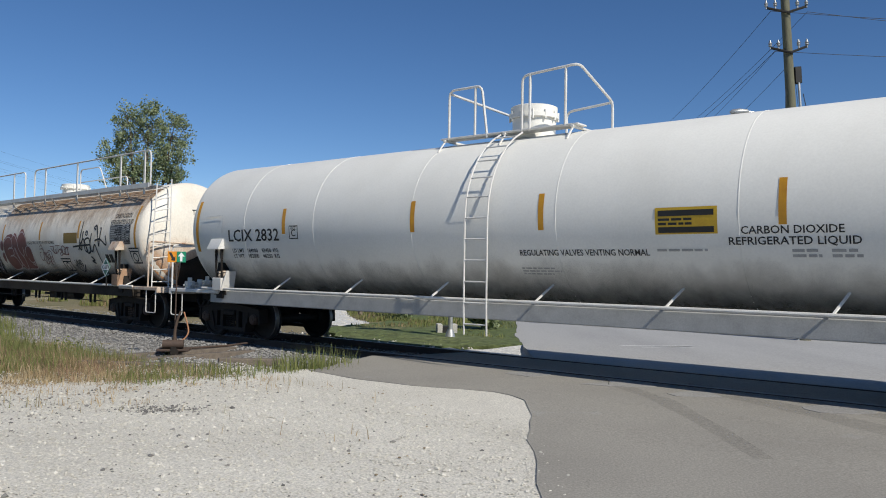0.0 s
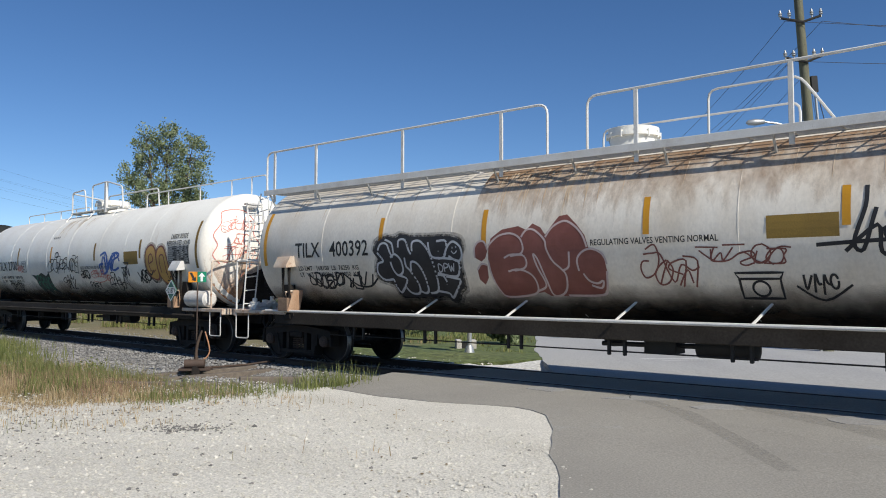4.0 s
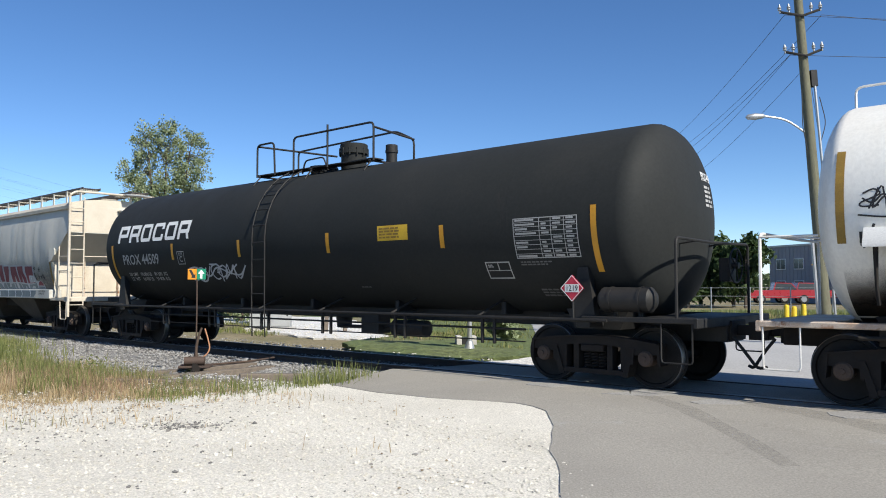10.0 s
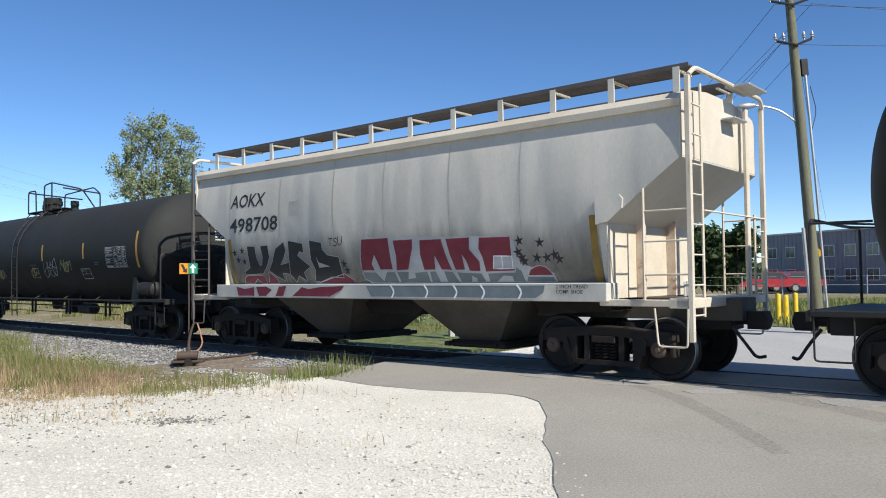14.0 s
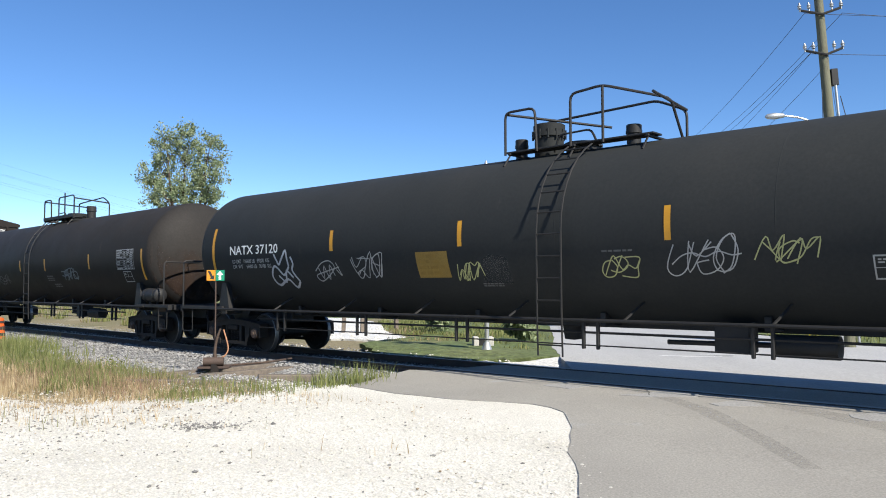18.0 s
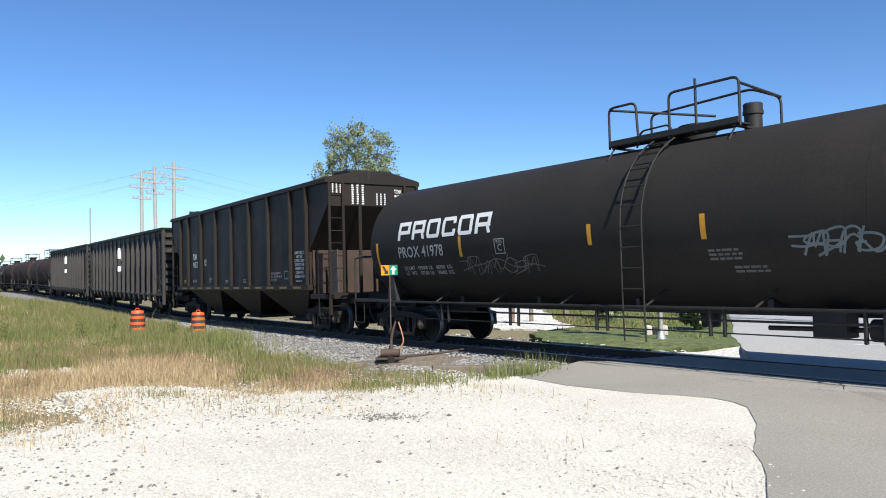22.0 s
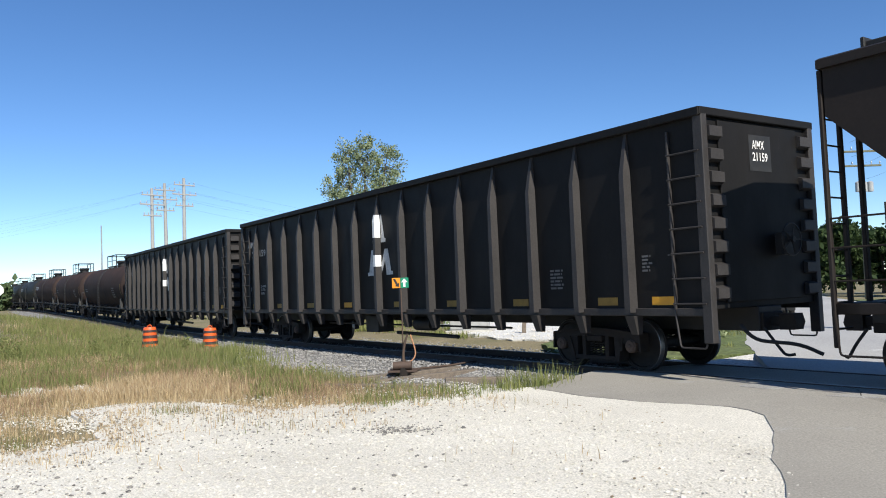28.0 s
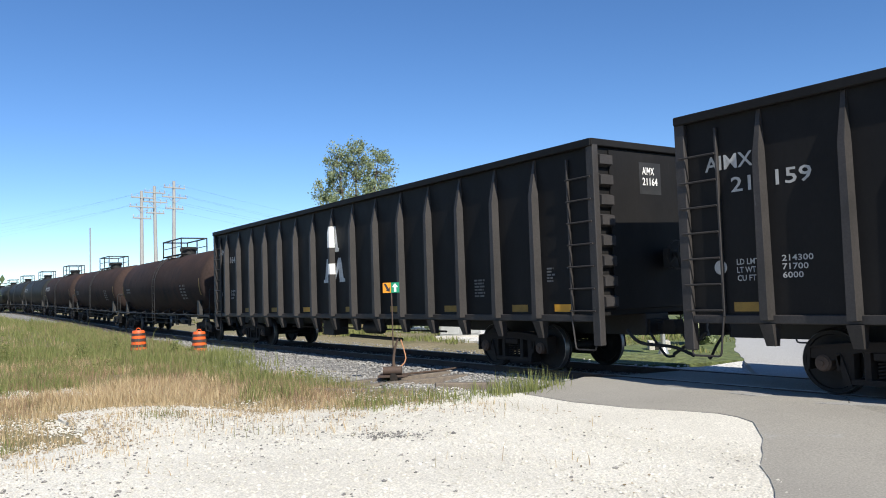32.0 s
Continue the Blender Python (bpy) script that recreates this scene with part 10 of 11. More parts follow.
# ---- crossing signal ----
def crossing_signal(x, y):
    c = thing("crossing_signal", "grey crossing signal mast with a lit red flashing lamp", "crossing signal", at=pose(x, y, -0.15, 0, 0, 8))
    part("mast", Geo().tube([(0, 0, 0), (0, 0, 4.7)], 0.057, 12).lathe([(0, 0.16), (0.05, 0.16), (0.3, 0.07)], 12), M["galvanised"], c)
    part("finial", Geo().lathe([(4.7, 0.07), (4.75, 0.075), (4.85, 0.03), (4.9, 0.005)], 10), M["galvanised"], c)
    part("foundation", Geo().box(-0.3, 0.3, -0.3, 0.3, -0.3, 0.06), M["concrete"], c)
    for s_ in (1, -1):
        b = part("crossbuck_blade", Geo().box(-0.62, 0.62, -0.075 - 0.008 * s_, -0.068 - 0.008 * s_, -0.11, 0.11, Matrix.Translation((0, 0, 3.95)) @ Matrix.Rotation(s_ * math.pi / 4, 4, "Y")), M["white_paint"], c,
                 "white crossbuck blade with dark bars")
        g = Geo()
        for k in range(8):
            u = -0.52 + k * 0.14
            if abs(u) > 0.13:
                g.box(u, u + 0.07, -0.079 - 0.008 * s_, -0.074 - 0.008 * s_, -0.05, 0.05, Matrix.Translation((0, 0, 3.95)) @ Matrix.Rotation(s_ * math.pi / 4, 4, "Y"))
        part("letter_bars", g, M["black_paint"], b)
    part("cross_bar", Geo().tube([(-0.4, -0.02, 2.95), (0.4, -0.02, 2.95)], 0.03, 8).box(-0.08, 0.08, -0.09, 0.09, 2.72, 3.0), M["black_steel"], c)
    for dx, lit in ((-0.33, True), (0.33, False)):
        p = part("backplate", Geo().lathe([(0.0, 0.255), (0.012, 0.255), (0.02, 0.02)], 30, "y", (dx, -0.1, 2.76)), M["black_paint"], c, "round black backplate")
        part("lens", Geo().lathe([(-0.13, 0.005), (-0.125, 0.07), (-0.11, 0.105), (-0.1, 0.11)], 20, "y", (dx, 0, 2.76)), M["lamp_red"] if lit else M["lens_dark"], p, "lit red lens" if lit else "dark red lens")
        vs, fs = [], []
        for k in range(13):
            a = radians(-20 + 220 * k / 12)
            for yy, rr in ((-0.1, 0.125), (-0.36 if 2 < k < 10 else -0.24, 0.125)):
                vs.append((dx + rr * math.cos(a), yy, 2.76 + rr * math.sin(a)))
        fs = [(2 * i, 2 * i + 1, 2 * i + 3, 2 * i + 2) for i in range(12)]
        part("hood", Geo().add(vs, fs), M["black_paint"], p)
        part("housing", Geo().lathe([(-0.08, 0.13), (0.1, 0.12), (0.13, 0.02)], 16, "y", (dx, 0.02, 2.76)), M["black_paint"], p)
    part("bell_box", Geo().box(0.1, 0.32, -0.1, 0.1, 2.18, 2.42), M["black_steel"], c)
    part("relay_box", Geo().box(-0.16, 0.16, 0.06, 0.3, 0.9, 1.5), M["cabinet"], c, "grey relay box")
    return c


crossing_signal(0.32, 19.78)

# ---- roadside clutter beyond the track ----
for x, y, h in ((10.80, 25.97, 1.05), (11.04, 25.95, 1.0), (11.74, 26.83, 1.05)):
    b = thing("bollard", "yellow painted steel bollard", "bollard", "yellow bollards", at=pose(x, y, -0.14))
    part("post", Geo().lathe([(0, 0.085), (h - 0.06, 0.085), (h - 0.02, 0.07), (h, 0.01)], 16), M["bollard_yellow"], b)
    part("collar", Geo().lathe([(0, 0.17), (0.04, 0.16), (0.06, 0.09)], 14), M["concrete"], b)
b = thing("marker_post", "white roadside marker post", "post", at=pose(11.09, 23.77, -0.14, 0, 2))
part("post", Geo().box(-0.05, 0.05, -0.02, 0.02, 0, 1.1), M["white_paint"], b)
part("reflector", Geo().box(-0.04, 0.04, -0.026, -0.021, 0.85, 1.02), M["reflector"], b)
az = radians(21.2)
sx, sy = 52 * math.sin(az), 43.7 * math.cos(az)
b = thing("warning_sign", "yellow diamond sign with a black right-turn arrow", "road sign", at=pose(sx, sy, 0.3, 0, 0, -18))
part("post", Geo().box(-0.03, 0.03, -0.02, 0.02, -0.5, 2.75), M["galvanised"], b)
p = part("sign_plate", Geo().prism([(0, 1.8), (0.5, 2.3), (0, 2.8), (-0.5, 2.3)], -0.034, -0.026), M["sign_yellow"], b)
decal("turn_arrow", Side(flat=-0.034), [[(-0.16, 2.05), (-0.08, 2.05), (-0.08, 2.32), (0.08, 2.32), (0.08, 2.22), (0.26, 2.36), (0.08, 2.5), (0.08, 2.4), (-0.16, 2.4)]], M["black_paint"], p, "black turn arrow", 0.003)
b = thing("stop_sign", "pale octagonal sign on a white post far off", "road sign", at=pose(-39.4, 39.8, 0.45, 0, 0, 42))
part("post", Geo().box(-0.025, 0.025, -0.02, 0.02, 0, 2.5), M["galvanised"], b)
p = part("sign_plate", Geo().prism([(0.4 * math.cos(a), 2.2 + 0.4 * math.sin(a)) for a in np.arange(math.pi / 8, math.tau, math.pi / 4)], -0.04, -0.03), M["white_paint"], b, "white-edged octagonal plate")
part("sign_face", Geo().prism([(0.35 * math.cos(a), 2.2 + 0.35 * math.sin(a)) for a in np.arange(math.pi / 8, math.tau, math.pi / 4)], -0.044, -0.039), M["white_paint"], p, "pale sign face")
b = thing("utility_cabinet", "grey metal utility cabinet on a concrete pad", "cabinet", at=pose(-7.29, 30.77, -0.17, 0, 0, 8))
part("body", Geo().box(-0.78, 0.78, -0.4, 0.4, 0.1, 1.1), M["cabinet"], b)
part("lid", Geo().box(-0.82, 0.82, -0.44, 0.44, 1.1, 1.16), M["cabinet"], b)
for d in (-0.39, 0.39):
    p = part("door", Geo().box(d - 0.36, d + 0.36, -0.425, -0.4, 0.16, 1.04), M["cabinet"], b)
    part("handle", Geo().box(d + 0.24, d + 0.3, -0.45, -0.424, 0.55, 0.68), M["black_steel"], p)
part("pad", Geo().box(-0.95, 0.95, -0.6, 0.6, -0.1, 0.1), M["concrete"], b)
for k, (x, y) in enumerate(((-4.79, 28.76), (-4.14, 29.10), (-2.94, 29.78))):
    w = tagged(part("wooden_post", Geo().box(-0.07, 0.07, -0.07, 0.07, 0, 0.75 - 0.1 * k), M["old_wood"]), "short weathered wooden post", "post", group="short posts")
    w.matrix_world = pose(x, y, -0.15, 0, 3 - 2 * k, 20 * k)
b = thing("pull_box", "low concrete pull box with pale ends and a dark lid", "pull box", at=pose(0.24, 21.38, -0.17, 0, 0, 5))
for d in (-1, 1):
    part("end_block", Geo().box(d * 0.13, d * 0.27, -0.25, 0.25, 0, 0.36), M["concrete"], b)
part("lid", Geo().box(-0.13, 0.13, -0.22, 0.22, 0, 0.3), M["black_steel"], b)


def parked_vehicle(name, label, x, y, rz, mat, kind):
    c = thing(name, label, "car" if kind == "car" else "truck", at=pose(x, y, -0.08, 0, 0, rz))
    if kind == "car":
        prof = [(-2.2, 0.35), (2.25, 0.35), (2.3, 0.62), (2.2, 0.82), (1.1, 0.95), (0.45, 1.42), (-0.9, 1.46), (-1.7, 1.05), (-2.25, 1.0), (-2.3, 0.6)]
        glass = [(1.0, 0.98), (0.42, 1.38), (-0.85, 1.4), (-1.55, 1.06)]
        W, L, rr = 0.86, 1.4, 0.32
    else:
        prof = [(-2.8, 0.5), (2.75, 0.5), (2.8, 1.0), (2.65, 1.12), (1.35, 1.2), (0.75, 1.82), (-0.55, 1.86), (-0.75, 1.2), (-2.8, 1.15)]
        glass = [(1.2, 1.22), (0.7, 1.76), (-0.5, 1.79), (-0.62, 1.22)]
        W, L, rr = 0.95, 1.75, 0.4
    part("body", Geo().prism(prof, -W, W), M[mat], c)
    for s_ in (-1, 1):
        part("side_window", Geo().prism(glass, s_ * (W - 0.01), s_ * (W + 0.006)), M["glass_dark"], c)
        part("headlight", Geo().box(2.2 if kind == "car" else 2.7, 2.29 if kind == "car" else 2.83, s_ * (W - 0.4), s_ * (W - 0.08), 0.62 if kind == "car" else 0.85, 0.78 if kind == "car" else 1.03), M["white_paint"], c)
        for d in (-1, 1):
            w = part("wheel", Geo().lathe([(-0.1, rr * 0.6), (-0.1, rr * 0.92), (-0.07, rr), (0.07, rr), (0.1, rr * 0.92), (0.1, rr * 0.6)], 22, "y", (d * L, s_ * (W - 0.08), rr)), M["rubber"], c)
            part("rim", Geo().lathe([(-0.105, 0.03), (-0.108, rr * 0.6), (0.108, rr * 0.6), (0.105, 0.03)], 16, "y", (d * L, s_ * (W - 0.08), rr)), M["galvanised"], w)
    a, b_ = (prof[4], prof[5])
    part("windscreen", Geo().sheet([(a[0] + 0.004, -W + 0.1, a[1] + 0.04), (a[0] + 0.004, W - 0.1, a[1] + 0.04), (b_[0] + 0.03, W - 0.16, b_[1] - 0.03), (b_[0] + 0.03, -W + 0.16, b_[1] - 0.03)], 0.02), M["glass_dark"], c)
    part("bumper", Geo().box(prof[2][0] - 0.1, prof[2][0] + 0.07, -W + 0.03, W - 0.03, prof[0][1] - 0.02, prof[0][1] + 0.2), M["black_steel"], c)
    return c


parked_vehicle("dark_car", "dark saloon car waiting on the far road", 4.35, 34.53, -94, "car_dark", "car")
parked_vehicle("pickup_truck", "red pickup truck parked before the building", 28.6, 70.0, -12, "car_red", "truck")
parked_vehicle("pickup_truck", "red pickup truck parked beside another", 31.6, 72.5, -8, "car_red", "truck")


def building():
    a, b = Vector((32.3, 81.6)), Vector((38.0, 66.0))
    d = (b - a).normalized()
    rz = math.degrees(math.atan2(d.y, d.x))
    c = thing("industrial_building", "grey metal-clad two-storey industrial building", "building", at=pose(a.x, a.y, -0.2, 0, 0, rz))
    L, D, H = 19.5, 18.0, 5.6
    part("wall", Geo().box(0, L, 0, D, 0, H), M["cladding"], c)
    part("roof", Geo().box(-0.15, L + 0.15, -0.15, D + 0.1, H, H + 0.18), M["galvanised"], c)
    for i in range(38):
        part("cladding_rib", Geo().box(0.25 + i * 0.5, 0.31 + i * 0.5, -0.03, -0.001, 0.4, H - 0.05), M["cladding"], c)
    for zz in (1.1, 3.3):
        for i in range(7):
            w = part("window", Geo().box(1.0 + i * 2.4, 2.3 + i * 2.4, -0.07, -0.03, zz, zz + 1.1), M["white_paint"], c, "white window frame")
            for k in (0, 1):
                part("pane", Geo().box(1.06 + i * 2.4 + k * 0.6, 1.62 + i * 2.4 + k * 0.6, -0.076, -0.068, zz + 0.07, zz + 1.03), M["glass_dark"], w)
    dr = part("door", Geo().box(18.1, 19.0, -0.06, -0.03, 0.05, 2.15), M["black_steel"], c)
    part("handle", Geo().box(18.2, 18.26, -0.1, -0.058, 1.0, 1.2), M["galvanised"], dr)
    part("annexe", Geo().box(L + 0.02, L + 9, 1.5, D, 0, 4.3), M["brick_wall"], c, "paler lower wing")
    part("annexe_roof", Geo().box(L + 0.17, L + 9.2, 1.3, D, 4.3, 4.48), M["galvanised"], c)
    for i in range(3):
        part("loading_door", Geo().box(L + 1 + i * 2.7, L + 3 + i * 2.7, 1.44, 1.499, 0.1, 3.0), M["white_paint"], c)
    f = thing("wire_fence", "grey wire fence before the building", "fence", at=pose(12.14, 44.25, -0.15, 0, 0, -22))
    for i in range(9):
        part("post", Geo().tube([(i * 2.0, 0, 0), (i * 2.0, 0, 1.6)], 0.03, 8), M["galvanised"], f)
    for z in (0.1, 0.6, 1.1, 1.55):
        part("rail_wire", Geo().tube([(0, 0, z), (16, 0, z)], 0.012, 5), M["galvanised"], f)


building()

# ---- grass, weeds and stones ----
def inside(poly, x, y):
    c = np.zeros(len(x), bool)
    n = len(poly)
    for i in range(n):
        (x0, y0), (x1, y1) = poly[i], poly[(i + 1) % n]
        if y0 == y1:
            continue
        k = ((y0 > y) != (y1 > y)) & (x < (x1 - x0) * (y - y0) / (y1 - y0) + x0)
        c ^= k
    return c


def edge_distance(poly, x, y):
    d = np.full(len(x), 1e9)
    for i in range(len(poly)):
        (x0, y0), (x1, y1) = poly[i], poly[(i + 1) % len(poly)]
        ex, ey = x1 - x0, y1 - y0
        t = np.clip(((x - x0) * ex + (y - y0) * ey) / (ex * ex + ey * ey), 0, 1)
        d = np.minimum(d, np.hypot(x - x0 - t * ex, y - y0 - t * ey))
    return d


def track_coords(x, y):
    s, off = np.empty(len(x)), np.empty(len(x))
    for i in range(0, len(x), 4000):
        xx, yy = x[i:i + 4000, None], y[i:i + 4000, None]
        k = np.argmin((LINE_X[None, ::2] - xx) ** 2 + (LINE_Y[None, ::2] - yy) ** 2, 1) * 2
        a = A_GRID[k]
        s[i:i + 4000] = S_GRID[k]
        off[i:i + 4000] = -((xx[:, 0] - LINE_X[k]) * np.cos(a) + (yy[:, 0] - LINE_Y[k]) * np.sin(a))
    return s, off


def patchy(x, y, scale, seed):
    return np.array([noise.noise(Vector((a * scale, b * scale, seed))) for a, b in zip(x, y)])


def heights(x, y):
    return np.array([ground_z(a, b) for a, b in zip(x, y)])


def blades(name, x, y, z, h, w, mat, label, seed, lean=0.35):
    """Bent, tapering blades of grass as one mesh."""
    r = np.random.RandomState(seed)
    n = len(x)
    a, b = r.uniform(0, math.tau, n), r.uniform(0, math.tau, n)
    dx, dy = np.cos(a) * w / 2, np.sin(a) * w / 2
    ln = h * np.abs(r.normal(0, lean, n))
    lx, ly = np.cos(b) * ln, np.sin(b) * ln
    up = np.sqrt(np.maximum(h * h - ln * ln, (0.3 * h) ** 2))
    z0 = z - 0.02
    v = np.stack([np.stack([x - dx, y - dy, z0], 1), np.stack([x + dx, y + dy, z0], 1),
                  np.stack([x + dx * 0.75 + lx * 0.35, y + dy * 0.75 + ly * 0.35, z0 + up * 0.6], 1), np.stack([x - dx * 0.75 + lx * 0.35, y - dy * 0.75 + ly * 0.35, z0 + up * 0.6], 1),
                  np.stack([x + lx, y + ly, z0 + up], 1)], 1).reshape(-1, 3)
    i = np.arange(n) * 5
    f = [(k, k + 1, k + 2, k + 3) for k in i.tolist()] + [(k + 3, k + 2, k + 4) for k in i.tolist()]
    me = bpy.data.meshes.new(name)
    me.from_pydata(v.tolist(), [], f)
    me.materials.append(mat)
    return tagged(new(name, me), label, "grass", kind="stuff")


def field(n, x0, x1, y0, y1, seed, clump=0.0):
    r = np.random.RandomState(seed)
    if clump:
        m = max(1, n // 14)
        cx, cy = r.uniform(x0, x1, m), r.uniform(y0, y1, m)
        k = r.randint(0, m, n)
        return cx[k] + r.normal(0, clump, n), cy[k] + r.normal(0, clump, n), r
    return r.uniform(x0, x1, n), r.uniform(y0, y1, n), r


road_poly, lot_poly = near_road, gravel_poly
# near side: a dry golden fringe along the gravel, mixed sward behind it, greener towards the track
for (n, x0, x1, y0, y1, seed, hs, ws) in ((110000, -14, -0.6, 6.7, 16.8, 31, 0.85, 0.9), (100000, -26, -6, 11.8, 27, 32, 1.35, 1.3), (55000, -60, -14, 18.5, 57, 33, 1.7, 2.4)):
    x, y, r = field(n, x0, x1, y0, y1, seed, 0.16 * ws)
    s, off = track_coords(x, y)
    lot, road = inside(lot_poly, x, y), inside(road_poly, x, y)
    de = edge_distance(lot_poly, x, y)
    edge = np.interp(s, (22, 30, 38), (4.3, 3.5, 2.2)) + 0.5 * patchy(x, y, 0.7, 6)
    strewn = np.exp(-(((x + 11.2) / 1.9) ** 2 + ((y - 13.25) / 0.42) ** 2))
    ok = (off > edge) & ~road & np.where(lot, r.rand(n) < 0.6 * np.exp(-de / (0.3 + 0.9 * np.clip(patchy(x, y, 0.7, 29), 0, 1))), r.rand(n) < 0.2 + 0.8 * np.clip(de / 1.1, 0, 1))
    ok &= ~((off < edge + 0.9) & (r.rand(n) < 0.6)) | (patchy(x, y, 0.8, 4) > 0.1)
    ok &= np.abs(np.arctan2(-x, y) - 0.34) < 0.55
    bald = patchy(x, y, 0.45, 9) + 0.55 * patchy(x, y, 1.6, 19)
    ok &= (bald > -0.42) & (r.rand(n) > 0.8 * strewn)
    x, y, s, off, de, lot, bald = x[ok], y[ok], s[ok], off[ok], de[ok], lot[ok], bald[ok]
    z = np.where(lot, -0.1, heights(x, y))
    z = np.where(off < 5, np.maximum(z, np.interp(off, (1.75, 2.6, 3.4, 4.35, 5.0), (-0.17, -0.27, -0.22, -0.18, -0.4)) + np.array([rise(v) for v in s])), z)
    pn = 1.35 * patchy(x, y, 0.35, 3) + 0.75 * patchy(x, y, 1.1, 5) + r.normal(0, 0.22, len(x))
    green = pn + 0.25 * np.exp(-((off - 5.2) / 1.6) ** 2) + 0.5 * np.clip((s - 20) / 8, 0, 1) - 0.95 * np.exp(-de / 0.95) + 0.02
    kind = np.where(green > 0.42, 2, np.where(green > 0.0, 1, 0))
    h = (0.09 + 0.13 * r.rand(len(x)) + 0.12 * np.clip(bald, 0, 1)) * hs
    h = np.where(kind == 2, h * 1.35, h) * np.where(de < 0.3, 0.6, 1.0) * np.where((r.rand(len(x)) < 0.05) & (kind > 0), 1.7, 1)
    for k, (nm, mt, lb) in enumerate((("dry_grass", "grass_dry", "dry golden grass along the gravel edge"), ("rough_grass", "grass_mid", "half-dry rough grass beside the track"),
                                      ("green_grass", "grass_green", "fresh green grass beside the track"))):
        q = kind == k
        blades(nm, x[q], y[q], z[q], h[q], (0.007 + 0.006 * r.rand(q.sum())) * ws, M[mt], lb, seed * 10 + k, 0.5)
# rank grass on the shoulder of the ballast further along the line
r = np.random.RandomState(91)
n = 30000
s, off = 27 + 50 * r.rand(n) ** 1.2, r.uniform(1.9, 5.2, n)
ok = off > np.interp(s, (27, 33, 40), (4.0, 3.0, 2.0)) + 0.5 * patchy(s, off, 0.6, 31)
s, off = s[ok], off[ok]
a = np.radians(np.interp(s, HEAD_S, HEAD_A))
x, y = np.interp(s, S_GRID, LINE_X) - off * np.cos(a), np.interp(s, S_GRID, LINE_Y) - off * np.sin(a)
z = np.maximum(heights(x, y), np.interp(off, (1.75, 2.6, 3.4, 4.35, 5.0), (-0.17, -0.27, -0.22, -0.18, -0.4)) + np.array([rise(v) for v in s]))
h, dry = r.uniform(0.12, 0.4, len(x)), r.rand(len(x)) < 0.5
blades("rough_grass", x[dry], y[dry], z[dry], h[dry], np.full(dry.sum(), 0.022), M["grass_mid"], "half-dry grass on the ballast shoulder", 92, 0.45)
blades("green_grass", x[~dry], y[~dry], z[~dry], h[~dry], np.full((~dry).sum(), 0.022), M["grass_green"], "rank green grass on the ballast shoulder", 93, 0.45)
# reddish seed heads over the sward
for n, x0, x1, y0, y1, seed, k in ((9000, -14, -2.5, 9.5, 16.5, 81, 1.0), (9000, -26, -7, 13, 27, 82, 1.5)):
    x, y, r = field(n, x0, x1, y0, y1, seed, 0.3)
    s, off = track_coords(x, y)
    de = edge_distance(lot_poly, x, y)
    ok = (off > 5.2) & ~inside(lot_poly, x, y) & ~inside(road_poly, x, y) & (de > 0.7) & (patchy(x, y, 0.5, 23) > -0.05)
    x, y = x[ok], y[ok]
    blades("seed_heads", x, y, heights(x, y), r.uniform(0.16, 0.34, len(x)) * (0.8 + 0.25 * k), r.uniform(0.004, 0.008, len(x)) * k, M["seed_head"], "reddish seed heads of the dry grass", seed, 0.4)
# tall weeds by the road apron and in the ballast's edge
r = np.random.RandomState(8)
for cx, cy, n, sp, h0 in ((-2.07, 13.12, 260, 0.24, 0.62), (-1.77, 13.63, 170, 0.2, 0.55), (-2.52, 12.78, 180, 0.26, 0.38), (-3.32, 12.27, 240, 0.34, 0.3), (-4.32, 11.68, 360, 0.35, 0.25), (-7.62, 14.69, 260, 0.35, 0.32),
                          (-8.42, 15.44, 200, 0.4, 0.34), (-10.53, 18.88, 260, 0.5, 0.36), (-12.63, 21.82, 500, 0.5, 0.42), (-14.03, 23.75, 500, 0.4, 0.48), (-15.63, 23.49, 400, 0.4, 0.42), (-19.03, 22.21, 500, 0.6, 0.45),
                          (-6.52, 12.76, 420, 0.35, 0.32), (-13.52, 16.76, 260, 0.5, 0.34), (-17.53, 18.68, 260, 0.6, 0.36)):
    x, y = r.normal(cx, sp, n), r.normal(cy, sp, n)
    blades("tall_weed", x, y, np.full(n, ground_z(cx, cy) - 0.02), r.uniform(0.4, 1.15, n) * h0, r.uniform(0.012, 0.022, n), M["grass_green"], "clump of tall green weeds", int(-cx * 100), 0.28)
# broad-leaved weeds
rnd = random.Random(41)
cs = []
for k in range(46):
    s = rnd.uniform(18, 62)
    x, y, _ = on_line(s, rnd.uniform(3.6, 9.0))
    z = ground_z(x, y)
    for j in range(5):
        cs.append((x + rnd.gauss(0, 0.14), y + rnd.gauss(0, 0.14), z + rnd.uniform(0.04, 0.24), 0.1))
for bx, by, bw, bh in ((-19.6, 20.3, 0.55, 0.75), (-20.6, 20.9, 0.5, 0.6), (-16.9, 20.7, 0.3, 0.55), (-15.2, 23.0, 0.3, 0.45), (-18.2, 24.0, 0.4, 0.5)):
    for j in range(int(60 * bw)):
        u, a = rnd.random(), rnd.uniform(0, math.tau)
        rr = bw * math.sqrt(rnd.random()) * (1 - 0.5 * u)
        cs.append((bx + rr * math.cos(a), by + rr * math.sin(a), ground_z(bx, by) + 0.05 + bh * u, 0.1))
tagged(new("broadleaf_weeds", leaves_mesh("broadleaf_weeds", cs, M["grass_green"], rnd, 22, 0.9, 0.03)), "broad-leaved green weeds in the grass", "weeds", kind="stuff")
